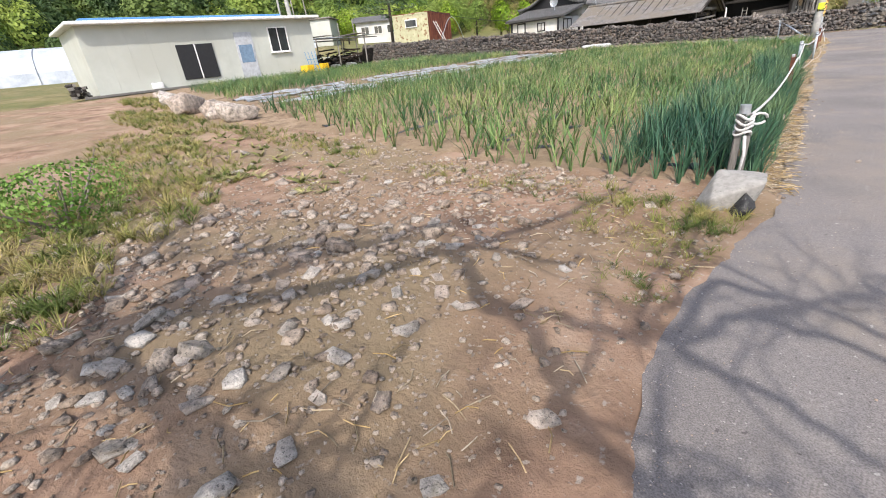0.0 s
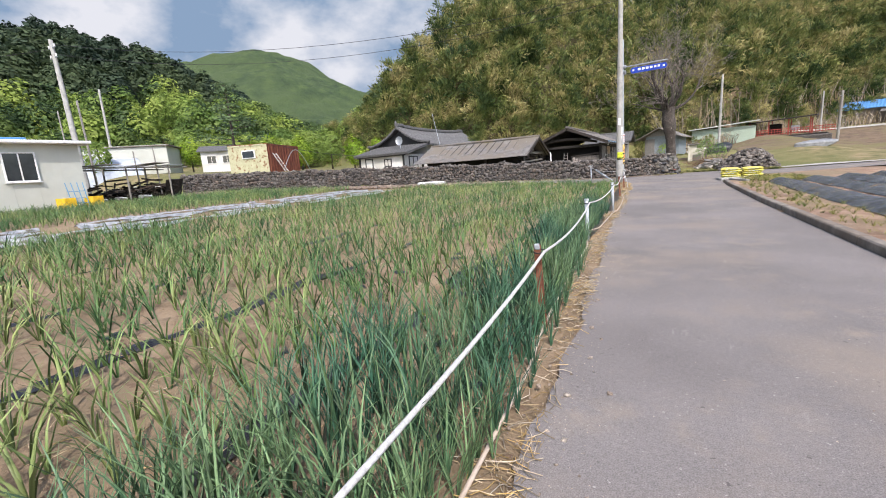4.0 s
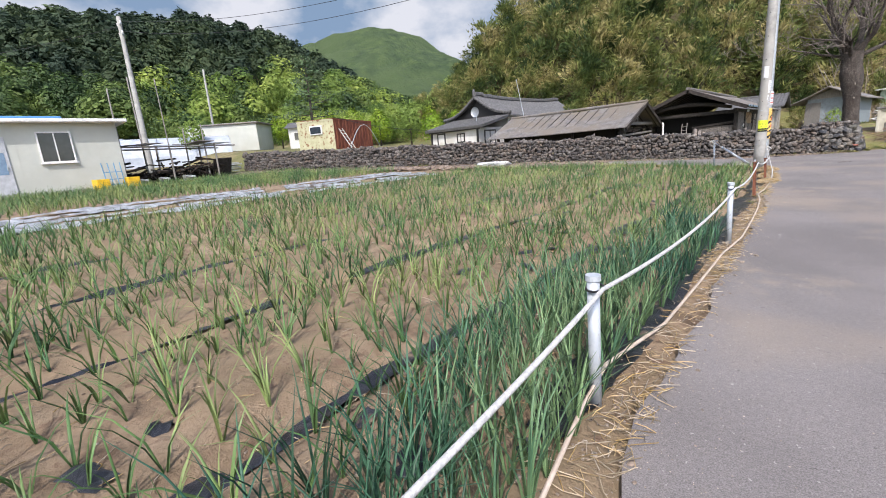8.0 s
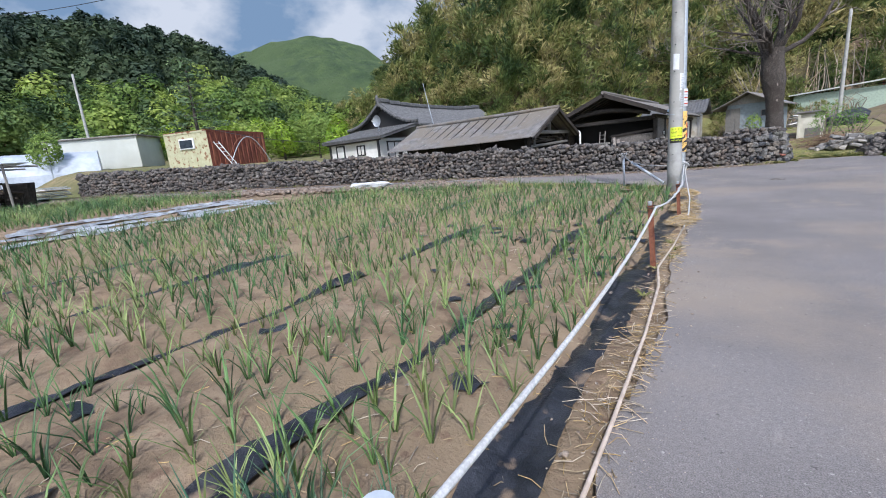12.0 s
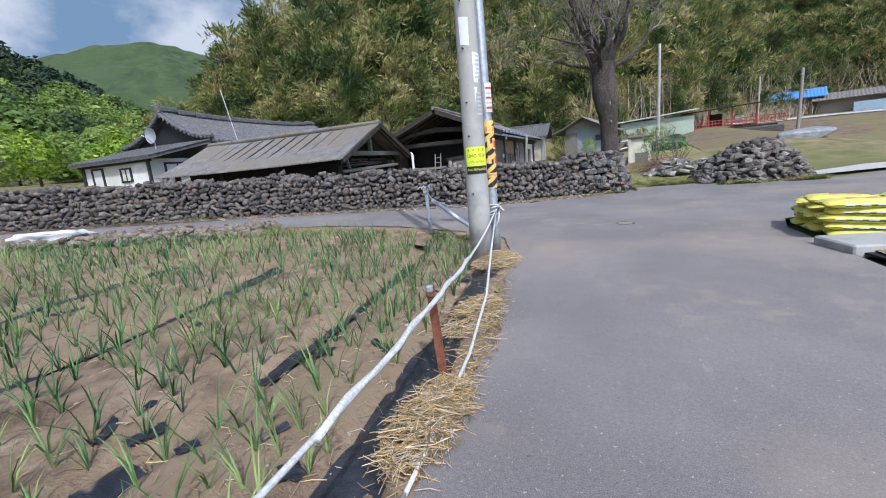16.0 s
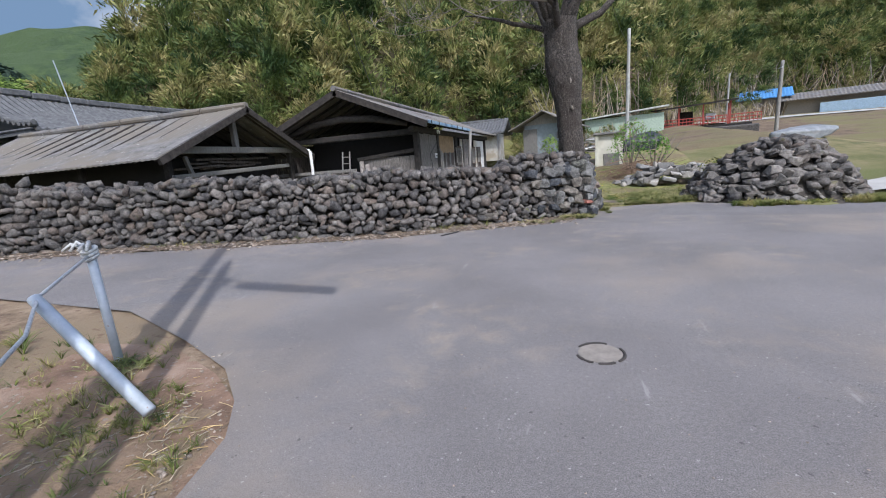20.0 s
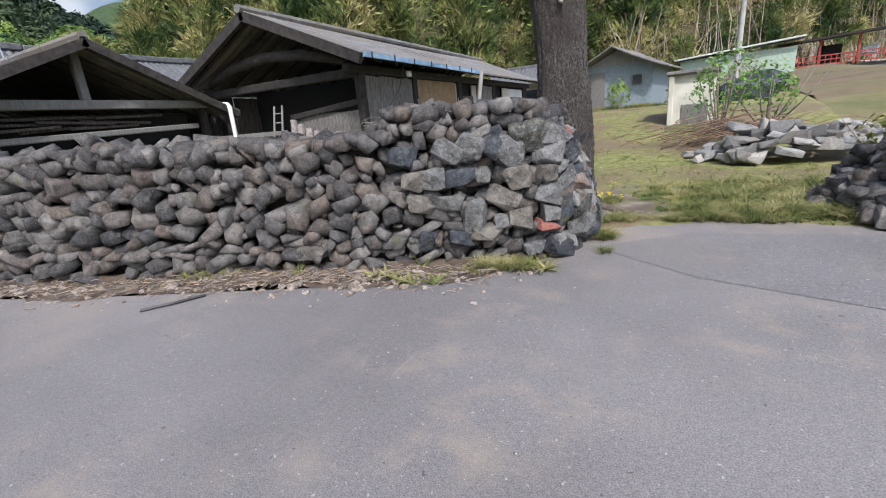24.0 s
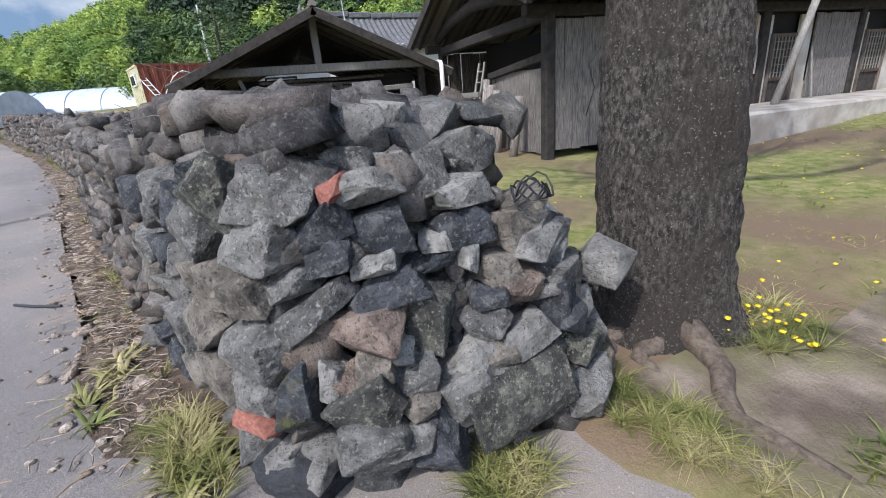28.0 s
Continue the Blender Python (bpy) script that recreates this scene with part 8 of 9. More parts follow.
tagged(hook("concrete_track", np_mesh("concrete_track", [(x, yy + dy, land1(x, yy + dy) + 0.14) for x, yy in ((12, 92), (18, 96), (26, 97), (34, 95), (44, 92), (56, 88)) for dy in (-1.6, 1.6)],
     [(2 * i, 2 * i + 2, 2 * i + 3, 2 * i + 1) for i in range(5)]), SLABROAD), "pale concrete track before the houses", "track", kind="structure")
tagged(hook("concrete_apron", np_mesh("concrete_apron", [(4.8, 42.3, 0.02), (11, 45.6, 0.02), (18, 49.4, 0.02), (27, 54, 0.05), (27, 58, 0.2), (17, 53, 0.06), (10.5, 48.6, 0.02), (5.0, 43.6, 0.02)], [(0, 1, 6, 7), (1, 2, 5, 6), (2, 3, 4, 5)]), SLABROAD),
       "pale sandy concrete apron beside the road", "pavement", kind="structure")
# dead reeds and bare bamboo stems at the wood's edge
REED = material("dry_reed", [(0.2, 0.155, 0.1), (0.31, 0.25, 0.175)], 0.9, 3, 4, 0, vary="island")
rr = np.random.default_rng(77)
g = Geo()
for i in range(900):
    x = rr.uniform(-6, 34)
    yy = foot(x) + rr.uniform(-6.5, 1.5)
    z = land1(x, yy)
    h = rr.uniform(1.0, 2.4)
    g.tube([(x, yy, z - 0.1), (x + rr.normal(0, 0.25), yy, z + h * 0.6), (x + rr.normal(0, 0.5), yy + rr.normal(0, 0.2), z + h)], [0.05, 0.04, 0.015], 3, cap=False)
for i in range(330):
    x = rr.uniform(-4, 60)
    yy = foot(x) + rr.uniform(-0.5, 2.5)
    z = land1(x, yy)
    g.tube([(x, yy, z - 0.1), (x + rr.normal(0, 0.3), yy, z + 3), (x + rr.normal(0, 0.9), yy + rr.normal(0, 0.3), z + rr.uniform(5, 7.5))], [0.06, 0.05, 0.02], 4, cap=False)
tagged(hook("reed_bank", np_mesh("reed_bank", g.v, g.f, True), REED), "dry tan reeds and bare bamboo stems at the wood's edge", "reeds", kind="stuff")

# ---- loose stones, weeds, straw, junk ----
dr = np.random.default_rng(101)


def pebbles(name, places, sizes, mat, label, low=ROCKS_LOW, flat=(0.28, 0.6)):
    V, F, k = [], [], 0
    for (x, y, z), s in zip(places, sizes):
        pv, pf = TINY[int(dr.integers(len(TINY)))] if s < 0.09 else low[int(dr.integers(len(low)))]
        m = np.array(Euler((dr.normal(0, 0.2), dr.normal(0, 0.2), dr.uniform(0, 6.28))).to_matrix())
        sc3 = np.array([s, s * dr.uniform(0.55, 0.95), s * dr.uniform(*flat)])
        V.append((pv * sc3) @ m.T + (x, y, z + s * 0.1))
        F.append(pf + k)
        k += len(pv)
    return tagged(hook(name, np_mesh(name, np.vstack(V), np.vstack(F)), mat), label, "stones", kind="stuff")


TINY = [block(500 + i, 0) for i in range(12)]
# scatter in the dirt yard: stonier to the left
pl, ps = [], []
for i in range(15000):
    x, y = -0.5 - abs(dr.normal(0, 2.8)), dr.uniform(-3.5, 4.6)
    if dr.random() > 0.35 + 0.65 * smooth01((-x - 1.0) / 2.5) or y > lerp_path(FIELD_FRONT, x) + 0.2:
        continue
    pl.append((x, y, float(yard_z(np.array(x), np.array(y)))))
    ps.append(min(0.17, 0.013 + dr.exponential(0.011 + 0.013 * smooth01((-x - 1.0) / 1.5))))
pebbles("yard_pebbles", pl, ps, PEBBLE, "pale pebbles and stone chips scattered over the dirt yard")
stones = [(-2.3, 0.35, 0.2), (-2.75, 0.65, 0.16), (-1.75, 0.55, 0.13), (-1.55, 0.6, 0.09), (-2.05, 0.75, 0.12), (-1.3, 0.35, 0.14), (-1.2, 0.75, 0.13), (-1.95, 0.95, 0.1), (-2.6, 1.0, 0.12), (-2.9, 0.25, 0.24), (-3.2, 0.6, 0.18), (-1.05, 0.2, 0.16), (-3.6, 1.1, 0.16), (-1.5, 1.2, 0.1), (-3.1, 1.5, 0.14), (-4.0, 1.8, 0.18), (-4.6, 1.2, 0.16), (-0.62, 1.1, 0.13), (-5.2, 2.3, 0.2), (-2.4, 2.9, 0.1), (-0.75, 0.62, 0.1), (-3.9, 3.0, 0.13), (-6.3, 2.2, 0.2), (-7.4, 2.8, 0.22), (-0.6, 2.5, 0.12)]
for i in range(150):
    x, y = -0.8 - abs(dr.normal(0, 1.9)), dr.uniform(-0.3, 2.6)
    if dr.random() < smooth01((-x - 0.8) / 1.8):
        stones.append((x, y, dr.uniform(0.07, 0.17)))
PALESTONE = stone_mat("pale_field_stone", [(0.3, 0.26, 0.22), (0.42, 0.375, 0.325), (0.34, 0.27, 0.22), (0.48, 0.445, 0.4), (0.38, 0.345, 0.31)], "object", (0.45, 0.43, 0.4), 0.3)
PALE_MESH = []
for pv, pf in [block(900 + i, 2, 0.03, 5.0, 0.45) for i in range(14)]:
    rm = np_mesh("loose_stone", pv, pf)
    rm.materials.append(PALESTONE)
    PALE_MESH.append(rm)
for x, y, s in stones:
    ob = new("loose_stone", PALE_MESH[int(dr.integers(len(PALE_MESH)))])
    ob.matrix_basis = Matrix.LocRotScale((x, y, float(yard_z(np.array(x), np.array(y))) + s * 0.05), Euler((dr.normal(0, 0.2), dr.normal(0, 0.2), dr.uniform(0, 6.28))), (s, s * dr.uniform(0.55, 0.85), s * dr.uniform(0.28, 0.45)))
    tagged(ob, "grey angular field stone lying on the dirt", "stone", "loose yard stones")
# pale boulder at the field corner
BOULDER = material("pale_boulder", [(0.24, 0.232, 0.218), (0.34, 0.33, 0.31)], 0.9, 9, 9, 0.6, 70, 0.008, spots=(0.2, 0.19, 0.175), spot_scale=16, spot_cut=0.62)
bv1, bf1 = block(617, 4, 0.012)
me = np_mesh("boulder", bv1, bf1)
ob = hook("boulder", me, BOULDER)
ob.matrix_basis = Matrix.LocRotScale((-0.66, 3.93, 0.07), Euler((0.2, -0.1, 0.4)), (0.5, 0.4, 0.38))
tagged(ob, "pale grey angular boulder at the field corner", "boulder")
# separate dark piece added to draw the boulder's dark front facet
me = np_mesh("boulder_facet", bv1, bf1)
ob = hook("boulder", me, STONE)
ob.matrix_basis = Matrix.LocRotScale((-0.55, 3.78, 0.05), Euler((0.6, 0.2, 1.9)), (0.24, 0.14, 0.2))
tagged(ob, "dark stone piece drawn as the pale boulder's front facet", "boulder")
# rocks and turf bank towards the panel building
for x, y, s in ((-11.6, 4.4, 0.95), (-12.6, 4.3, 0.6), (-13.4, 4.5, 0.8), (-14.7, 4.2, 1.05), (-15.7, 4.4, 0.7), (-17.0, 4.6, 0.8), (-18.6, 4.9, 0.9), (-20.2, 5.2, 0.7), (-12.1, 5.0, 0.4), (-13.9, 5.1, 0.45), (-16.2, 5.2, 0.4), (-21.8, 5.4, 0.6)):
    ob = new("bank_rock", PALE_MESH[int(dr.integers(len(PALE_MESH)))])
    ob.matrix_basis = Matrix.LocRotScale((x, y, land1(x, y) + s * 0.2), Euler((dr.normal(0, 0.2), dr.normal(0, 0.2), dr.uniform(0, 6.28))), (s, s * 0.75, s * 0.62))
    tagged(ob, "large pale rock on the field bank", "rock", "rocks on the bank")
# stony bank between cross road and field
pl, ps = [], []
bank = Along([(-9.5, 32.9), (-12, 31.9), (-15, 30.5), (-19, 28.6), (-24, 26.0), (-30, 22.8)])
for i in range(1100):
    s = dr.uniform(0.5, bank.length)
    p = bank.at(s) + dr.normal(0, 0.55, 2) * (0.6, 1)
    pl.append((p[0], p[1], land1(*p) + 0.02 + 0.08 * dr.random()))
    ps.append(dr.uniform(0.08, 0.34))
BANKSTONE = stone_mat("tan_bank_stone", [(0.17, 0.13, 0.105), (0.27, 0.215, 0.17), (0.2, 0.145, 0.11), (0.31, 0.26, 0.215)], "island", (0.34, 0.3, 0.25), 0.4)
pebbles("stone_bank", pl, ps, BANKSTONE, "tan tumbled stones along the road's lower bank", flat=(0.3, 0.55))
sheetv, sheetf = rock(4, 700, 5, 0.1)
ob = hook("white_sheet", np_mesh("white_sheet", sheetv, sheetf, True), material("white_plastic_sheet", [(0.55, 0.56, 0.58), (0.68, 0.69, 0.7)], 0.4, 2, 5, 0.8, 4, 0.06))
ob.matrix_basis = Matrix.LocRotScale((-15.0, 30.9, land1(-15, 30.9) + 0.12), Euler((0, 0, 0.5)), (2.0, 1.1, 0.5))
tagged(ob, "crumpled white plastic sheet over a heap", "plastic sheet")

# grass tufts
TUFT = [blade_set(dr, int(dr.integers(9, 15)), 0.16, 0.5, 0.0035, 0.6) for _ in range(10)]
LONG = [blade_set(dr, int(dr.integers(14, 22)), 0.2, 0.6, 0.004, 0.9) for _ in range(8)]
BROAD = [blade_set(dr, int(dr.integers(6, 10)), 0.15, 1.0, 0.02, 0.9) for _ in range(6)]


def tufts(name, pts, sc, var, mat, label):
    return scatter(name, pts, sc, var, mat, label, "grass", dr)


pts, sc = [], []


def patch(cx, cy, rx, ry, n, s0=0.6, s1=1.3, z=None):
    for i in range(n):
        a, r = dr.uniform(0, 6.28), math.sqrt(dr.random())
        x, y = cx + rx * r * math.cos(a), cy + ry * r * math.sin(a)
        if -0.5 < cy < 30 and cx < 0.5 and x > float(XE(y)) - 0.04:
            continue
        pts.append((x, y, (land1(x, y) - 0.015) if z is None else z))
        sc.append(dr.uniform(s0, s1))


patch(-0.62, 3.5, 0.22, 0.3, 80, 0.35, 0.8)
patch(-0.75, 2.7, 0.3, 0.7, 130, 0.25, 0.6)
patch(-1.1, 3.3, 0.5, 0.6, 120, 0.3, 0.8)
patch(-2.6, 3.6, 1.6, 0.35, 130, 0.3, 0.9)
patch(-6.0, 0.4, 1.5, 1.3, 420, 0.6, 1.5)
patch(-4.2, -0.4, 1.0, 0.7, 260, 0.5, 1.4)
patch(-9, 1.8, 3.2, 0.9, 420, 0.5, 1.3)
patch(-14, 3.2, 4.0, 0.8, 420, 0.6, 1.4)
patch(-8.0, 3.8, 3.0, 0.4, 220, 0.5, 1.1)
patch(-20, 4.6, 4.0, 0.8, 300, 0.6, 1.6)
patch(-3.7, 31.6, 0.5, 0.5, 90, 0.2, 0.6)
patch(-4.3, 32.1, 0.6, 0.4, 130, 0.25, 0.7)
patch(-5.2, 32.6, 1.0, 0.5, 60, 0.3, 0.8)
patch(-9, 32.6, 3, 0.5, 160, 0.5, 1.3)
patch(3.2, 29.5, 1.2, 2.2, 420, 0.5, 1.5, 0.04)
for yy in np.arange(2, 28, 1.4):
    patch(lerp_path(ROAD_RIGHT, yy) + 0.8, yy, 0.5, 0.7, 26, 0.4, 1.1, 0.04)
for i in range(260):
    s = dr.uniform(1.2, 30)
    ln = Along(WALL_FRONT)
    p = ln.at(s) + np.array([0.3, -0.72]) * dr.uniform(0.02, 0.14)
    if math.sin(s * 2.3) + math.sin(s * 0.9) > 0.25:
        pts.append((p[0], p[1], land1(*p)))
        sc.append(dr.uniform(0.5, 1.3))
patch(1.1, 42.9, 1.0, 0.5, 420, 0.25, 0.9, 0.0)
patch(1.5, 43.3, 1.7, 1.3, 1500, 0.15, 0.5, 0.0)
patch(0.6, 45.5, 2.0, 1.8, 500, 0.3, 0.8)
patch(-3.0, 50, 3.4, 6.0, 700, 0.3, 0.6)
patch(0.2, 50, 2.2, 3.0, 260, 0.4, 0.9)
patch(-2.6, 62.3, 2.6, 0.6, 260, 0.8, 2.2)
patch(2.6, 41.0, 0.5, 0.25, 100, 0.5, 1.2, 0.0)
patch(4.6, 40.9, 0.5, 0.2, 110, 0.6, 1.4, 0.0)
keep_pts, keep_sc = pts, sc
pts, sc = [], []
patch(-0.8, 46.2, 4.6, 3.6, 4200, 0.6, 1.4)
patch(-2.2, 55, 3.8, 6.5, 2600, 0.8, 1.6)
patch(1.2, 43.6, 1.6, 1.2, 1300, 0.6, 1.6, 0.015)
patch(1.5, 42.5, 1.6, 0.35, 900, 0.5, 1.6, 0.01)
patch(3.2, 41.2, 0.9, 0.4, 350, 0.5, 1.6, 0.01)
SHORT = [blade_set(dr, int(dr.integers(6, 10)), 0.055, 1.1, 0.0035, 0.8) for _ in range(10)]
tufts("short_turf", pts, sc, SHORT, GRASS, "short yellow-green turf of the yard")
pts, sc = keep_pts, keep_sc
tufts("grass_tufts", pts, sc, TUFT, GRASS, "tufts of yellow-green grass and weeds")
FRESH = leafy("fresh_weed_leaf", [(0.12, 0.14, 0.04), (0.23, 0.23, 0.08), (0.37, 0.33, 0.16)], 3.0, 0.5, 0.3)
pts, sc = [], []
patch(-0.95, 40.15, 0.13, 0.06, 10, 0.35, 0.7, 0.0)
patch(-0.49, 41.21, 0.12, 0.14, 34, 0.4, 0.8, 0.0)
patch(-0.76, 41.91, 0.12, 0.08, 16, 0.4, 0.7, 0.0)
patch(-1.22, 40.02, 0.22, 0.08, 34, 0.4, 0.8, 0.0)
patch(-0.44, 41.98, 0.14, 0.1, 34, 0.4, 0.75, 0.0)
patch(-0.42, 40.7, 0.06, 0.1, 8, 0.3, 0.5, 0.0)
patch(-0.35, 41.95, 0.12, 0.12, 16, 0.3, 0.7, 0.0)
patch(-0.15, 42.05, 0.1, 0.1, 10, 0.3, 0.6, 0.0)
patch(-1.5, 39.85, 0.2, 0.06, 8, 0.3, 0.6, 0.0)
patch(-0.8, 43.0, 0.28, 0.3, 70, 0.4, 0.9, 0.0)
patch(-0.55, 41.85, 0.1, 0.1, 10, 0.3, 0.6, 0.0)
patch(0.75, 42.1, 0.6, 0.12, 110, 0.35, 0.8, 0.0)
patch(0.2, 42.02, 0.3, 0.08, 40, 0.3, 0.6, 0.0)
patch(1.0, 42.45, 0.9, 0.25, 150, 0.5, 1.1, 0.0)
patch(1.6, 43.6, 1.5, 0.9, 260, 0.5, 1.2, 0.0)
patch(2.4, 42.3, 0.8, 0.4, 120, 0.6, 1.3, 0.0)
patch(4.8, 41.1, 0.3, 0.15, 24, 0.7, 1.2, 0.0)
patch(3.0, 40.95, 0.4, 0.1, 16, 0.6, 1.0, 0.0)
tufts("grass_clumps", pts, sc, LONG, FRESH, "long drooping fresh grass clumps at the wall foot")
pts, sc = [], []
patch(-1.0, 40.08, 0.2, 0.06, 14, 0.4, 0.8, 0.0)
patch(-4.4, 32.0, 0.5, 0.45, 22, 0.2, 0.5)
patch(-4.9, 32.6, 0.35, 0.2, 26, 0.3, 0.7)
patch(-1.9, 39.5, 0.4, 0.1, 10, 0.5, 0.9, 0.0)
patch(-3.7, 31.5, 0.4, 0.4, 16, 0.2, 0.5)
patch(-2.4, 29.2, 0.25, 1.6, 26, 0.4, 0.8)
patch(-2.1, 24.5, 0.2, 2.5, 22, 0.4, 0.8)
patch(-8, 2.6, 4, 0.8, 90, 0.5, 1.1)
patch(-3.2, 50, 3, 5, 160, 0.3, 0.6)
tufts("broad_weeds", pts, sc, BROAD, FRESH, "low broad-leaved green weeds")
# dandelions
YFLOWER = plain("dandelion_yellow", (0.75, 0.55, 0.02), 0.6)
V, F, k = [], [], 0
for i in range(150):
    x, y, z = (dr.normal(-0.8, 0.16), dr.normal(42.95, 0.2), dr.uniform(0.06, 0.24)) if i < 34 else (dr.uniform(-5, 0.5), dr.uniform(43.5, 52), dr.uniform(0.06, 0.14))
    pv, pf = TINY[i % 8]
    V.append(pv * (0.026, 0.026, 0.014) + (x, y, land1(x, y) + z * 0.8))
    F.append(pf + k)
    k += len(pv)
tagged(hook("dandelions", np_mesh("dandelions", np.vstack(V), np.vstack(F)), YFLOWER), "small yellow dandelion heads in the grass", "flowers", kind="stuff")


# straw and dry stalks along the field's edge and the wall foot
def straw(name, places, lens, mat, label, r=0.0022, lift=0.02, spin_z=0.12):
    V, F, k = [], [], 0
    for (x, y, z), ln in zip(places, lens):
        a, e = dr.uniform(0, 6.28), dr.normal(0, spin_z)
        d = np.array([math.cos(a) * math.cos(e), math.sin(a) * math.cos(e), math.sin(e)])
        s = np.array([-math.sin(a), math.cos(a), 0]) * r
        u = np.array([0, 0, r])
        c = np.array([x, y, z + lift * dr.random()])
        m = c + np.array([dr.normal(0, 0.05), dr.normal(0, 0.05), abs(dr.normal(0, 0.03))]) * ln * 2
        ends = [c - d * ln / 2, m, c + d * ln / 2]
        for q in ends:
            V += [q - s, q + s, q + u * 1.7]
        for j in range(2):
            b = k + 3 * j
            F += [(b, b + 1, b + 4, b + 3), (b + 1, b + 2, b + 5, b + 4), (b + 2, b, b + 3, b + 5)]
        k += 9
    return tagged(hook(name, np_mesh(name, V, F), mat), label, "straw", kind="stuff")


pl, ls = [], []
for i in range(5200):
    y = dr.uniform(4.3, 30)
    dens = 0.25 + 0.75 * (math.sin(y * 1.9) * 0.5 + 0.5) ** 2 + 2 * math.exp(-((y - 5.2) / 1.3) ** 2)
    if dr.random() > dens:
        continue
    u = abs(dr.normal(0.12, 0.12)) - 0.05
    x = float(XE(y)) - u
    pl.append((x, y, float(field_z(np.array(x), np.array(y))) + 0.015 if u > 0.03 else 0.004))
    ls.append(dr.uniform(0.04, 0.2))
straw("edge_straw", pl, ls, STRAW, "dry tan straw and litter along the field's edge")
pl, ls = [], []
for i in range(2500):
    a, r = dr.uniform(0, 6.28), math.sqrt(dr.random())
    cx, cy, rx, ry, hh = ((-2.93, 30.1, 0.3, 0.5, 0.14), (-2.62, 27.9, 0.22, 0.6, 0.1), (-2.4, 26.2, 0.2, 0.5, 0.08))[i % 3 if i % 5 else 0]
    pl.append((cx + rx * r * math.cos(a), cy + ry * r * math.sin(a), 0.01 + hh * (1 - r)))
    ls.append(dr.uniform(0.08, 0.26))
straw("straw_heap", pl, ls, material("golden_straw", [(0.33, 0.235, 0.115), (0.5, 0.37, 0.19)], 0.8, 20, 4, 0, vary="island"), "small heaps of golden straw by the poles")
pl, ls = [], []
ln = Along(WALL_FRONT)
for i in range(4600):
    s = dr.uniform(0.6, 16)
    if dr.random() > 0.4 + 0.6 * math.exp(-((s - 2.2) / 1.4) ** 2):
        continue
    p = ln.at(s) + np.array([0.38, -0.92]) * abs(dr.normal(0, 0.22))
    pl.append((p[0], p[1], land1(*p) + 0.014))
    ls.append(dr.uniform(0.03, 0.15))
straw("wall_foot_straw", pl, ls, material("grey_dry_stalk", [(0.2, 0.15, 0.11), (0.34, 0.27, 0.2)], 0.85, 20, 4, 0, vary="island"), "dry grey-brown stalks and litter at the wall foot", 0.0026, 0.04)
pl, ps = [], []
for i in range(1300):
    s = dr.uniform(0.3, 14)
    p = ln.at(s) + np.array([0.38, -0.92]) * abs(dr.normal(0.02, 0.26))
    pl.append((p[0], p[1], land1(*p)))
    ps.append(min(0.13, 0.02 + dr.exponential(0.022)))
for i in range(900):
    y = dr.uniform(4, 31)
    x = float(XE(y)) + dr.normal(-0.06, 0.16)
    pl.append((x, y, 0.0))
    ps.append(min(0.06, 0.008 + dr.exponential(0.009)))
for i in range(700):
    x, y = dr.uniform(-3.5, 4), dr.uniform(31, 41)
    pl.append((x, y, -0.001))
    ps.append(dr.uniform(0.006, 0.016))
for i in range(500):
    x, y = dr.uniform(-0.8, 2.4), dr.uniform(0, 30)
    pl.append((x, y, -0.001))
    ps.append(dr.uniform(0.005, 0.013))
for i in range(7000):
    y = dr.uniform(-1.5, 31.5)
    x = float(XE(y)) + dr.exponential(0.17) - 0.03
    pl.append((x, y, -0.001))
    ps.append(dr.uniform(0.003, 0.009))
pebbles("road_grit", pl, ps, PEBBLE, "grit and small stones along the road's edges")
# litter, pebbles and scraps of film on the field
pl, ls = [], []
for i in range(2600):
    y, u = dr.uniform(5, 31), 0.3 + dr.exponential(1.3)
    x = float(XE(y)) - u
    pl.append((x, y, float(field_z(np.array(x), np.array(y))) + 0.006))
    ls.append(dr.uniform(0.03, 0.16))
for i in range(700):
    x, y = dr.normal(-3.9, 0.6), dr.normal(31.6, 0.5)
    pl.append((x, y, float(field_z(np.array(x), np.array(y))) + 0.006))
    ls.append(dr.uniform(0.03, 0.14))
straw("field_litter", pl, ls, STRAW, "dry leaf litter strewn over the field soil", 0.0024, 0.012)
pl, ps = [], []
for i in range(1500):
    y, u = dr.uniform(4.5, 31), 0.1 + dr.exponential(1.2)
    x = float(XE(y)) - u
    pl.append((x, y, float(field_z(np.array(x), np.array(y)))))
    ps.append(min(0.06, 0.01 + dr.exponential(0.009)))
for i in range(1300):
    x, y = dr.normal(-3.9, 0.75), dr.normal(31.6, 0.6)
    pl.append((x, y, float(field_z(np.array(x), np.array(y)))))
    ps.append(min(0.07, 0.01 + dr.exponential(0.011)))
pebbles("field_pebbles", pl, ps, PEBBLE, "small stones and clods in the field soil")
V, F, k = [], [], 0
for i in range(130):
    y, u = dr.uniform(4.6, 31), 0.25 + dr.exponential(1.5)
    x = float(XE(y)) - u
    a, ln2, w2 = dr.uniform(0, 6.28), dr.uniform(0.08, 0.3), dr.uniform(0.03, 0.09)
    z = float(field_z(np.array(x), np.array(y)))
    for p in range(5):
        for q in range(3):
            du, dv = ln2 * (p / 4 - 0.5), w2 * (q - 1) * dr.uniform(0.6, 1.3)
            V.append((x + du * math.cos(a) - dv * math.sin(a), y + du * math.sin(a) + dv * math.cos(a), z + 0.012 + (0.02 if q == 1 else 0) + dr.normal(0, 0.008)))
    for p in range(4):
        for q in range(2):
            b = k + p * 3 + q
            F.append((b, b + 1, b + 4, b + 3))
    k += 15
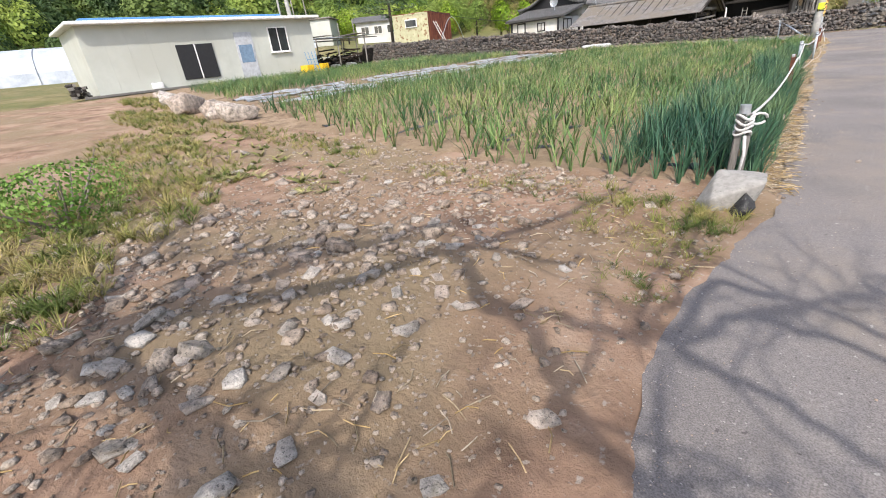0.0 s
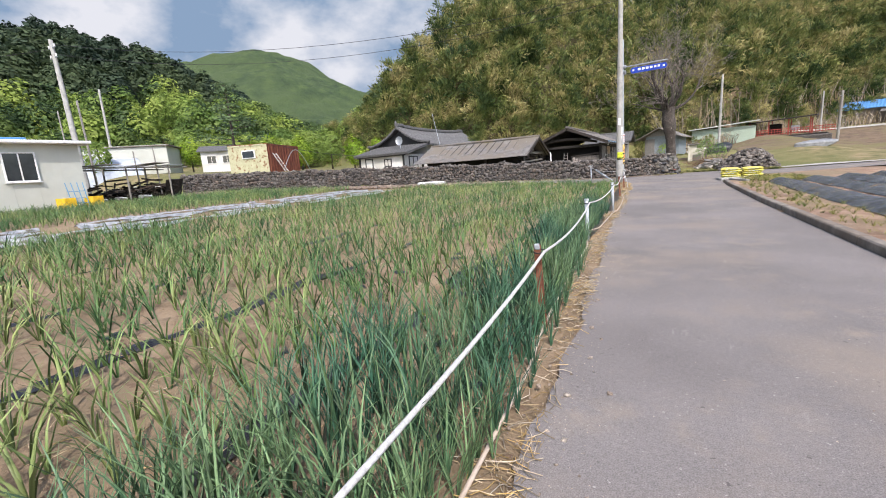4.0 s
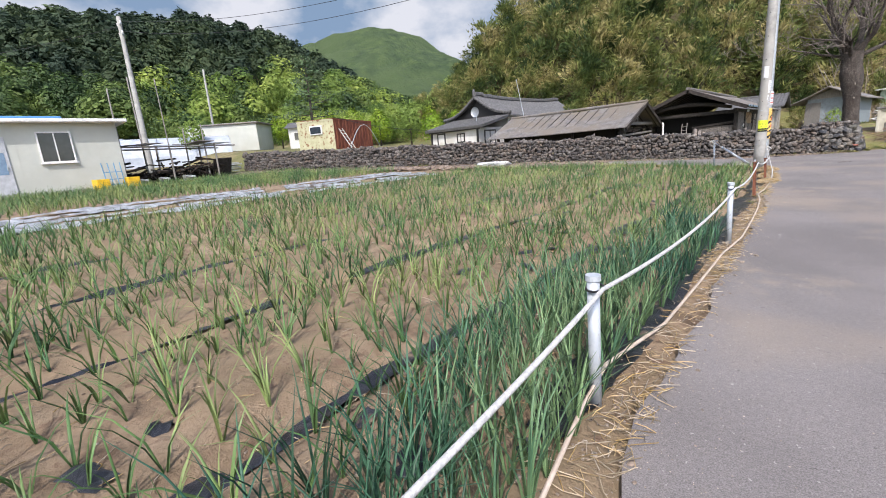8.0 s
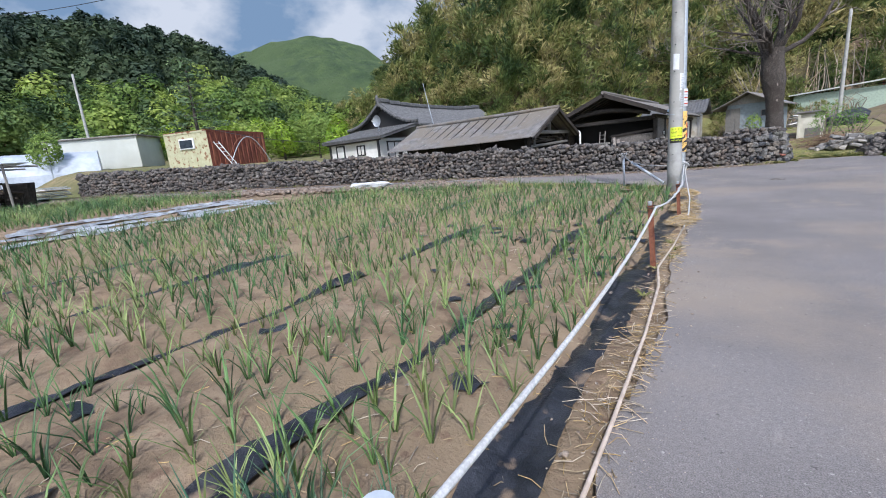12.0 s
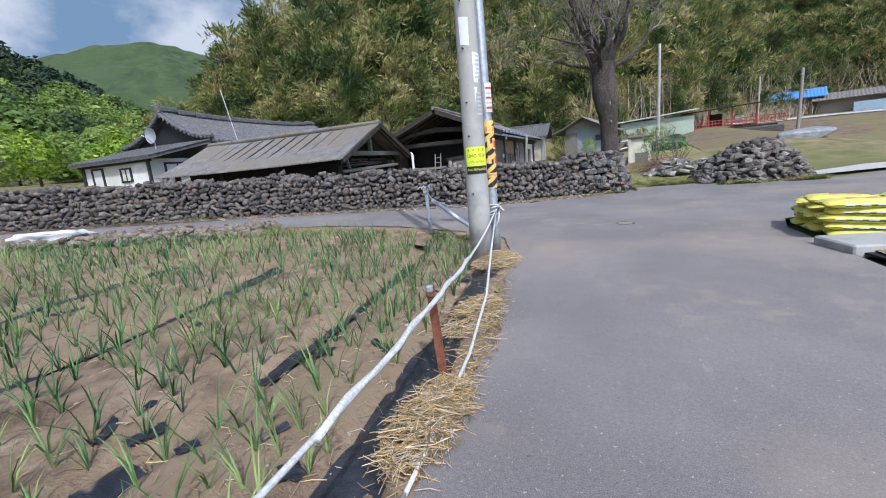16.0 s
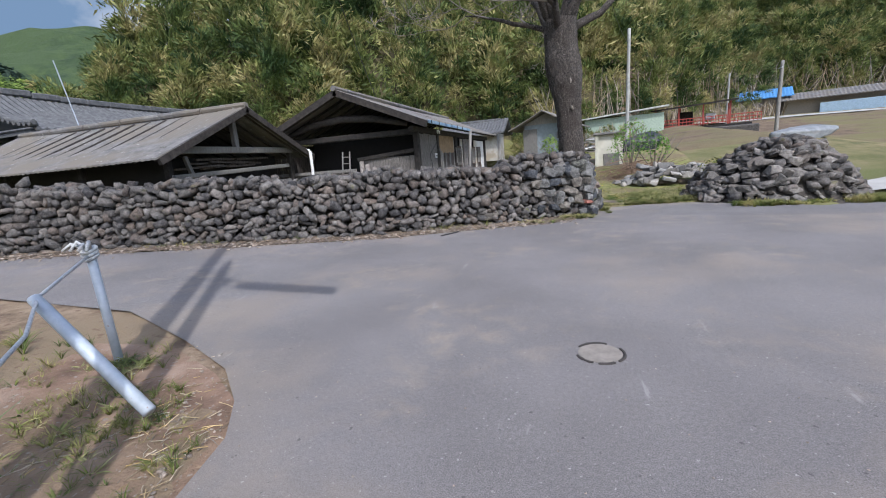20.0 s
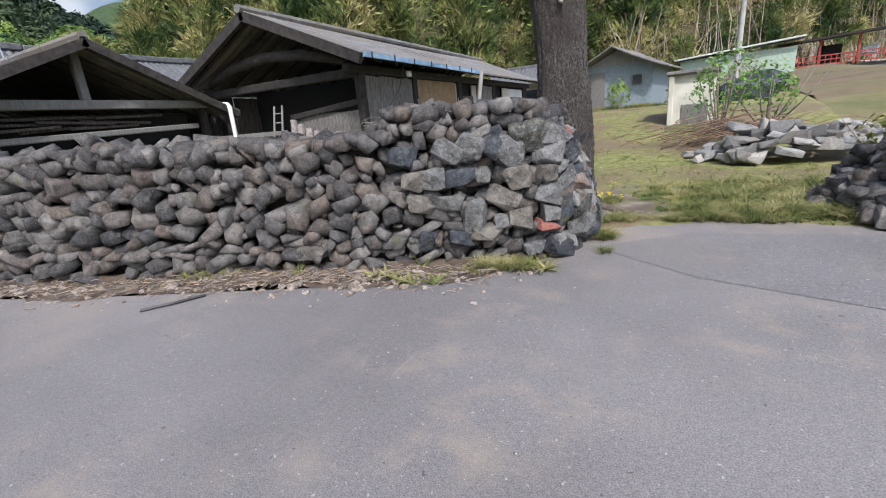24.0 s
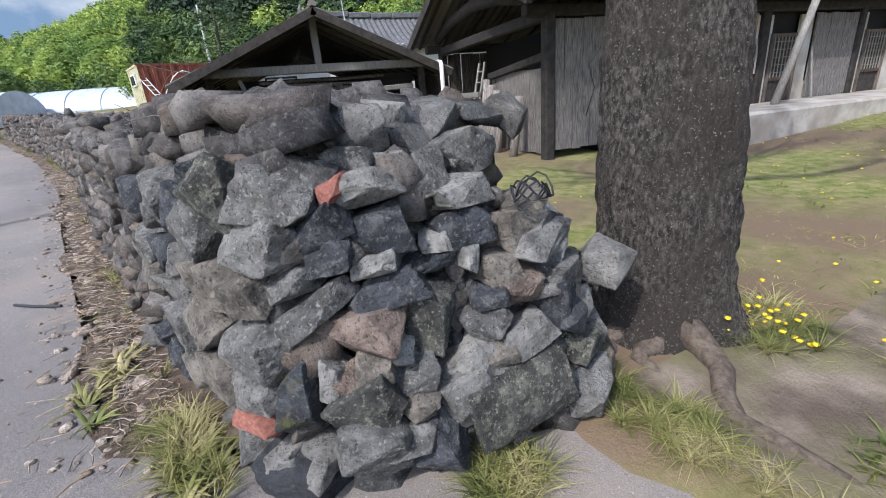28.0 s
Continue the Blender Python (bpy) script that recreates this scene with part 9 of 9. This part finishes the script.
tagged(hook("film_scraps", np_mesh("film_scraps", V, F, True), MULCH), "torn scraps of black mulch film in the soil", "film scraps", kind="stuff")
fill_plan("corner_soil", [(-2.72, 30.85), (-2.97, 31.95), (-3.36, 32.3), (-3.93, 32.68), (-4.85, 33.1), (-5.7, 33.0), (-5.3, 31.6), (-4.1, 30.95)], lambda x, y: float(field_z(np.array(x), np.array(y))), DIRT, "brown stony earth at the field corner", "soil", 0.012)
# earth skirt at the wall foot
V, F = [], []
ss = np.arange(0.4, ln.length, 0.3)
for i, s in enumerate(ss):
    p, w = ln.at(s), ln.way(s)
    for j, off in enumerate((0.16, 0.0, -0.2, -0.5 - 0.1 * math.sin(s * 1.9) - 0.08 * math.sin(s * 4.7) - 0.05 * math.sin(s * 11.3))):
        q = p + np.array([0.38, 0.92]) * off
        V.append((q[0], q[1], land1(*q) + (0.06, 0.03, 0.014, 0.004)[j]))
for i in range(len(ss) - 1):
    for j in range(3):
        a = i * 4 + j
        F.append((a, a + 1, a + 5, a + 4))
tagged(hook("wall_foot_soil", np_mesh("wall_foot_soil", V, F, True), EARTH), "earth and litter strip at the wall foot", "soil", kind="structure")
# twigs: a black stick on the road, brush on the wall, wire loops, dry roots
stick = tagged(new("stick"), "dark crooked stick lying on the road", "stick")
Geo().tube([(-3.75, 38.3, 0.015), (-3.6, 38.5, 0.02), (-3.5, 38.72, 0.015)], 0.012, 6).ob("twig", BLACKPAINT, stick)
g = Geo()
for i in range(110):
    s = dr.choice([1.0, 1.6, 2.3, 3.0]) + dr.normal(0, 0.2)
    p = ln.at(max(0.1, s)) + np.array([-0.3, 0.9]) * dr.uniform(0.3, 0.8)
    z = land1(*p) + wall_height(max(0, s)) + dr.uniform(-0.02, 0.05)
    a, l2 = dr.uniform(0, 6.28), dr.uniform(0.1, 0.3)
    g.tube([(p[0], p[1], z), (p[0] + 0.5 * l2 * math.cos(a), p[1] + 0.5 * l2 * math.sin(a), z + dr.normal(0.02, 0.02)), (p[0] + l2 * math.cos(a + 0.5), p[1] + l2 * math.sin(a + 0.5), z + dr.normal(0, 0.03))], [0.003, 0.0024, 0.0015], 4, cap=False)
tagged(hook("dry_vines", np_mesh("dry_vines", g.v, g.f, True), TWIG), "dry vines and twigs caught on the wall", "vines", kind="stuff")
coil = tagged(new("wire_coil"), "tangle of black wire hung on the wall end", "wire")
for k in range(4):
    Geo().tube([(-0.8 + 0.06 * math.cos(a) + 0.015 * k, 41.5 + 0.07 * math.sin(a), 1.0 + 0.04 * math.sin(a * 2 + k) + 0.015 * k) for a in np.linspace(0, 6.0, 13)], 0.004, 5).ob("wire", BLACKPAINT, coil)
# markers in the wall: black foot stone, red brick ends, a pale block
BRICK = material("broken_red_brick", [(0.17, 0.06, 0.045), (0.28, 0.12, 0.09)], 0.9, 12, 6, 0.5, 60, 0.006)
BLACKSTONE = stone_mat("black_stone", [(0.03, 0.032, 0.037), (0.04, 0.042, 0.048)], "object", (0.1, 0.1, 0.1), 0.4)
SLATESTONE = stone_mat("dark_slate_stone", [(0.035, 0.038, 0.045), (0.06, 0.064, 0.072)], "object", (0.25, 0.25, 0.24), 0.5)
BLOCK = stone_mat("pale_cut_block", [(0.2, 0.192, 0.178), (0.27, 0.26, 0.242)], "object", (0.38, 0.37, 0.34), 0.4)
PINKSTONE = stone_mat("pinkish_stone", [(0.18, 0.135, 0.11), (0.22, 0.165, 0.135)], "object", (0.34, 0.3, 0.26), 0.5)
PLAINGREY = stone_mat("mid_grey_stone", [(0.1, 0.098, 0.094), (0.165, 0.16, 0.15)], "object", (0.34, 0.33, 0.31), 0.7)
TANSTONE = stone_mat("tan_grey_stone", [(0.13, 0.115, 0.098), (0.2, 0.178, 0.15)], "object", (0.34, 0.31, 0.27), 0.5)
MOSSY = stone_mat("dark_lichened_stone", [(0.05, 0.05, 0.047), (0.08, 0.078, 0.07)], "object", (0.33, 0.32, 0.25), 0.75)

# the wall's corner: its large stones one by one, along the road face, round the corner and on to the tree
CORNER = Along([(-3.1, 39.38), (-1.8, 39.87), (-0.78, 40.36), (-0.5, 40.75), (-0.45, 41.3), (-0.52, 41.75), (-0.8, 42.0), (-1.22, 42.22)])
corner_count = itertools.count(700)


def face_stone(s, z, w, h, tilt, mat, name="stone"):
    """A stone of the wall's face: s along the corner line, z up, its width and height, its tilt in degrees."""
    p, wy = CORNER.at(s), CORNER.way(s)
    inn = np.array([-wy[1], wy[0]])
    k = next(corner_count)
    d = 0.16 + 0.35 * min(w, 0.4)
    slope = lerp_path([(0, 0.06), (2.2, 0.06), (2.75, 0.15), (3.3, 0.36)], s)
    back = 0.03 + slope * min(z, 1.12) + max(0.0, z - 1.12) * 2.4 + d * 0.5 - 0.05
    q = p + inn * back
    pv, pf = block(k, 5, 0.05, 4.6, 0.45)
    ob = hook(name, np_mesh(name, pv, pf, "crisp"), mat, road_wall)
    turn = Matrix.Rotation(math.atan2(wy[1], wy[0]), 3, "Z") @ Matrix.Rotation(-radians(tilt), 3, "Y") @ Matrix.Rotation(0.12 * math.sin(k * 1.7), 3, "X") @ Matrix.Rotation(0.14 * math.sin(k * 2.9), 3, "Z")
    ob.matrix_basis = Matrix.LocRotScale((q[0], q[1], z), turn.to_quaternion(), (w * 1.1, d, h * 1.1))
    return ob


face_stone(2.64, 1.12, 0.31, 0.20, -5, PLAINGREY)
face_stone(2.56, 0.96, 0.32, 0.18, -3, PLAINGREY)
face_stone(2.80, 1.02, 0.20, 0.15, 25, SLATESTONE)
face_stone(3.02, 1.12, 0.26, 0.11, 8, BLOCK)
face_stone(2.88, 1.12, 0.10, 0.09, 40, BRICK)
face_stone(3.16, 1.16, 0.18, 0.09, 8, BLOCK)
face_stone(3.38, 1.12, 0.13, 0.17, -0, PLAINGREY)
face_stone(3.54, 1.02, 0.25, 0.15, -0, BLOCK)
face_stone(3.64, 1.16, 0.26, 0.19, -0, PLAINGREY)
face_stone(3.08, 0.96, 0.22, 0.18, 3, SLATESTONE)
face_stone(3.48, 0.92, 0.22, 0.13, 10, SLATESTONE)
face_stone(2.84, 0.92, 0.16, 0.14, 10, SLATESTONE)
face_stone(2.96, 0.92, 0.08, 0.07, -0, TANSTONE)
face_stone(3.04, 0.86, 0.18, 0.08, 12, BLOCK)
face_stone(3.32, 0.82, 0.20, 0.07, 8, SLATESTONE)
face_stone(3.34, 0.88, 0.12, 0.08, -0, BLOCK)
face_stone(3.50, 0.80, 0.11, 0.10, -0, BLOCK)
face_stone(3.64, 0.74, 0.17, 0.11, -0, TANSTONE)
face_stone(2.68, 0.84, 0.21, 0.09, 8, PLAINGREY)
face_stone(2.74, 0.72, 0.33, 0.14, 22, PLAINGREY)
face_stone(3.10, 0.76, 0.29, 0.13, 12, SLATESTONE)
face_stone(2.92, 0.64, 0.32, 0.17, 5, PINKSTONE)
face_stone(2.48, 0.80, 0.18, 0.14, -0, TANSTONE)
face_stone(2.52, 0.62, 0.26, 0.22, -20, PLAINGREY)
face_stone(2.66, 0.42, 0.16, 0.33, -8, SLATESTONE)
face_stone(2.52, 0.44, 0.17, 0.16, -0, PLAINGREY)
face_stone(2.46, 0.32, 0.20, 0.08, -12, BRICK)
face_stone(2.82, 0.50, 0.10, 0.15, -10, BLOCK)
face_stone(2.88, 0.46, 0.12, 0.14, 35, PINKSTONE)
face_stone(3.00, 0.54, 0.13, 0.11, 10, TANSTONE)
face_stone(3.12, 0.56, 0.14, 0.09, -5, BLOCK)
face_stone(3.28, 0.62, 0.24, 0.25, -20, MOSSY)
face_stone(3.18, 0.46, 0.19, 0.11, 10, PLAINGREY)
face_stone(2.96, 0.38, 0.25, 0.24, 30, MOSSY)
face_stone(3.42, 0.42, 0.26, 0.16, 25, BLOCK)
face_stone(3.38, 0.32, 0.24, 0.25, 10, PLAINGREY)
face_stone(3.18, 0.36, 0.14, 0.16, -20, TANSTONE)
face_stone(3.60, 0.26, 0.46, 0.31, -0, MOSSY)
face_stone(3.24, 0.18, 0.24, 0.25, -0, SLATESTONE)
face_stone(2.98, 0.24, 0.28, 0.22, -15, PLAINGREY)
face_stone(2.74, 0.14, 0.08, 0.11, -20, BLOCK)
face_stone(2.58, 0.18, 0.13, 0.10, -0, BLOCK)
face_stone(2.60, 0.10, 0.34, 0.17, -8, BLACKSTONE)
face_stone(2.34, 0.12, 0.23, 0.11, -0, PLAINGREY)
face_stone(3.12, 0.26, 0.19, 0.10, -0, PLAINGREY)
face_stone(4.20, 0.80, 0.26, 0.17, -18, PLAINGREY)
face_stone(3.78, 0.86, 0.19, 0.15, -0, TANSTONE)
face_stone(3.74, 0.66, 0.23, 0.14, -0, PINKSTONE)
face_stone(3.96, 0.54, 0.15, 0.26, -0, SLATESTONE)
face_stone(3.72, 0.46, 0.25, 0.15, 10, BLOCK)
face_stone(3.56, 0.64, 0.16, 0.11, -0, SLATESTONE)
face_stone(3.52, 0.56, 0.18, 0.13, 10, PLAINGREY)
face_stone(3.54, 0.46, 0.15, 0.11, -0, TANSTONE)
face_stone(2.40, 1.24, 0.29, 0.19, -0, TANSTONE)
face_stone(2.66, 1.30, 0.21, 0.21, -10, PLAINGREY)
face_stone(3.10, 1.22, 0.17, 0.15, 15, BLOCK)
face_stone(4.04, 1.28, 0.29, 0.14, -3, TANSTONE)
face_stone(2.88, 1.18, 0.17, 0.12, 10, PLAINGREY)
face_stone(2.06, 0.60, 0.31, 0.22, -4, TANSTONE)
face_stone(1.80, 0.44, 0.23, 0.33, -8, PLAINGREY)
face_stone(1.88, 0.82, 0.14, 0.15, -0, PLAINGREY)
face_stone(2.12, 1.00, 0.26, 0.29, -30, PLAINGREY)
face_stone(2.20, 0.78, 0.24, 0.22, 15, TANSTONE)
face_stone(1.68, 0.82, 0.29, 0.16, 8, SLATESTONE)
face_stone(1.56, 0.58, 0.27, 0.15, -5, PLAINGREY)
face_stone(1.60, 1.02, 0.32, 0.20, -25, PLAINGREY)
face_stone(2.00, 1.16, 0.17, 0.12, 15, SLATESTONE)
face_stone(1.98, 1.06, 0.19, 0.20, 40, SLATESTONE)
face_stone(2.04, 0.38, 0.15, 0.16, 5, PLAINGREY)
face_stone(1.90, 0.30, 0.32, 0.16, -5, TANSTONE)
face_stone(1.34, 0.26, 0.19, 0.18, -0, SLATESTONE)
face_stone(1.42, 0.82, 0.23, 0.20, -0, PLAINGREY)
face_stone(1.30, 0.60, 0.25, 0.17, -5, TANSTONE)
face_stone(1.76, 1.18, 0.27, 0.21, -0, PLAINGREY)
face_stone(1.16, 1.02, 0.28, 0.20, -0, SLATESTONE)
face_stone(0.22, 0.20, 0.33, 0.20, -0, TANSTONE)
face_stone(1.64, 0.26, 0.22, 0.14, -10, SLATESTONE)
face_stone(2.28, 1.12, 0.31, 0.29, -0, MOSSY)
face_stone(2.20, 0.40, 0.25, 0.21, -0, TANSTONE)
face_stone(2.04, 1.34, 0.33, 0.26, -0, SLATESTONE)
face_stone(2.34, 1.26, 0.27, 0.18, -10, TANSTONE)
face_stone(1.78, 1.06, 0.25, 0.23, -20, PLAINGREY)
face_stone(1.26, 0.80, 0.22, 0.18, -0, TANSTONE)
for s, z, w, h, tilt, mat in ((4.12, 0.12, 0.3, 0.2, 4, PLAINGREY), (4.4, 0.1, 0.26, 0.18, -6, TANSTONE), (4.62, 0.12, 0.24, 0.2, 8, SLATESTONE), (4.22, 0.3, 0.22, 0.16, -8, MOSSY), (4.46, 0.27, 0.28, 0.15, 5, PLAINGREY), (4.66, 0.3, 0.22, 0.16, -4, TANSTONE), (4.1, 0.47, 0.26, 0.17, 6, SLATESTONE), (4.34, 0.43, 0.22, 0.14, -10, BLOCK), (4.58, 0.43, 0.26, 0.13, 3, PLAINGREY), (4.08, 0.64, 0.28, 0.15, -5, PLAINGREY), (4.3, 0.57, 0.18, 0.12, 12, TANSTONE), (4.0, 0.8, 0.36, 0.14, 3, BLOCK), (4.3, 0.72, 0.3, 0.16, -6, PLAINGREY), (4.5, 0.58, 0.24, 0.16, 8, MOSSY), (4.42, 0.86, 0.3, 0.12, -4, BLOCK), (4.15, 0.92, 0.26, 0.13, 6, TANSTONE), (4.7, 0.5, 0.2, 0.18, 5, SLATESTONE)):
    face_stone(s, z, w, h, tilt, mat)
pv, pf = block(690, 4, 0.03, 5.0)
ob = hook("wedged_stone", np_mesh("wedged_stone", pv, pf, True), BLOCK)
ob.matrix_basis = Matrix.LocRotScale((-0.93, 41.97, 0.59), Euler((0.1, 0.15, 0.5)), (0.26, 0.22, 0.21))
tagged(ob, "pale grey stone wedged between wall and tree", "stone")

# twigs and chips on the yard
pl, ls = [], []
for i in range(420):
    x, y = -0.5 - abs(dr.normal(0, 2.2)), dr.uniform(-1, 3.8)
    pl.append((x, y, float(yard_z(np.array(x), np.array(y))) + 0.004))
    ls.append(dr.uniform(0.03, 0.16))
straw("yard_twigs", pl, ls, STRAW, "dry twigs and chips on the dirt yard", 0.003, 0.01)

# ---- junk beside the panel building ----
def at_land(x, y):
    return land1(x, y)


CRATE = plain("yellow_plastic", (0.65, 0.42, 0.02), 0.5)
for x, y in ((-27.6, 16.9), (-27.3, 15.6)):
    ct = thing("yellow_crate", x, y, at_land(x, y), 8, "yellow plastic crate on the ground", "crate", "yellow crates")
    for sx in (-1, 1):
        Geo().box((sx * 0.36, 0, 0.25), (0.04, 0.5, 0.48), bev=0.01).ob("side_panel", CRATE, ct)
    for sy in (-1, 1):
        Geo().box((0, sy * 0.25, 0.25), (0.7, 0.04, 0.48), bev=0.01).ob("side_panel", CRATE, ct)
    Geo().box((0, 0, 0.03), (0.68, 0.46, 0.04)).ob("floor", CRATE, ct)
rack = thing("blue_rack", -27.5, 16.2, at_land(-27.5, 16.2), 5, "blue steel carrying frame leaning by the wall", "rack")
for y in (-0.35, -0.12, 0.12, 0.35):
    Geo().tube([(0.15, y, 0), (-0.15, y * 1.1, 1.25)], 0.022, 6).ob("upright", plain("blue_paint", (0.12, 0.28, 0.45), 0.5) if y == -0.35 else bpy.data.materials["blue_paint"], rack)
for z in (0.2, 0.45, 0.8):
    Geo().tube([(0.12 - z * 0.2, -0.38, z), (0.12 - z * 0.2, 0.38, z)], 0.02, 6).ob("crossbar", bpy.data.materials["blue_paint"], rack)
junk = thing("junk_shelter", -30.0, 19.2, at_land(-30, 19.2), 0, "open pole shelter with dark firewood and scrap under sheets", "shelter")
for x in (-1.6, 1.2):
    for y in (-2.6, 0, 2.4):
        Geo().tube([(x, y, -0.1), (x + 0.05, y, 2.0)], 0.05, 7).ob("post", WOODGREY, junk)
for x in (-1.6, 1.2):
    Geo().tube([(x, -3.2, 1.95), (x, 3.6, 1.85)], 0.045, 7).ob("beam", WOODGREY, junk)
for k in range(7):
    Geo().box((-0.2 + 0.1 * (k % 2), -2.6 + k * 0.9, 2.03 + 0.05 * (k % 3)), (3.4, 0.85, 0.03), dr.normal(0, 6), dr.normal(0, 2), dr.normal(0, 2)).ob("roof_sheet", (STEEL, SLATE, WOODGREY)[k % 3], junk)
firewood = Geo()
for i in range(260):
    x, y, z = dr.normal(-0.2, 0.6), dr.uniform(-2.4, 2.9), abs(dr.normal(0, 0.42))
    a, l2 = dr.normal(0.3, 0.9), dr.uniform(0.4, 1.2)
    firewood.box((x, y, 0.08 + z), (l2, dr.uniform(0.05, 0.14), dr.uniform(0.05, 0.12)), math.degrees(a), dr.normal(0, 12), dr.normal(0, 12))
firewood.ob("firewood", WOODBEAM, junk)["kind"] = "stuff"
for k in range(6):
    Geo().box((0.75, 2.5 + k * 0.12, 0.55), (0.06, 0.5, 1.2), dr.normal(0, 10), 0, 25 + dr.normal(0, 6), bev=0.01).ob("leaning_board", WOODBEAM, junk)
for k, (x, y, s) in enumerate(((1.4, -0.6, 0.5), (1.6, 0.6, 0.6), (1.5, -1.6, 0.45))):
    Geo().add(sheetv * (s * 1.6, s, s * 0.6) + (x, y, 0.12), sheetf).ob("white_sack", PLASTIC, junk)
Geo().box((-1.2, -2.2, 1.3), (0.5, 0.5, 0.7), 12, bev=0.05).ob("steel_drum_box", STEEL, junk)
boards = thing("board_stack", -34.5, 23.2, at_land(-34.5, 23.2), 25, "low stack of pale boards and sheets", "boards")
for k in range(7):
    Geo().box((dr.normal(0, 0.2), dr.normal(0, 0.1), 0.1 + 0.09 * k), (3.6, 1.3, 0.06), dr.normal(0, 5)).ob("board", (PANEL, WOODGREY, WHITE)[k % 3], boards)
planter = thing("timber_edging", -27.2, 8.0, at_land(-27.2, 8), 90, "low timber edging before the panel building", "edging")
for k in range(4):
    Geo().box((-3.4 + k * 2.1, 0.1 * (k % 2), 0.06), (2.1, 0.12, 0.12), dr.normal(0, 3), bev=0.01).ob("timber", WOODGREY, planter)
stack = thing("firewood_pile", -28.3, 3.6, at_land(-28.3, 3.6), 10, "short pile of split firewood at the building's corner", "firewood")
for i in range(22):
    Geo().box((dr.normal(0, 0.1), 0.14 * (i % 5) - 0.3, 0.08 + 0.14 * (i // 5)), (0.5, 0.12, 0.12), dr.normal(0, 8), dr.uniform(0, 45)).ob("log", WOODBEAM if i % 3 else WOODGREY, stack)
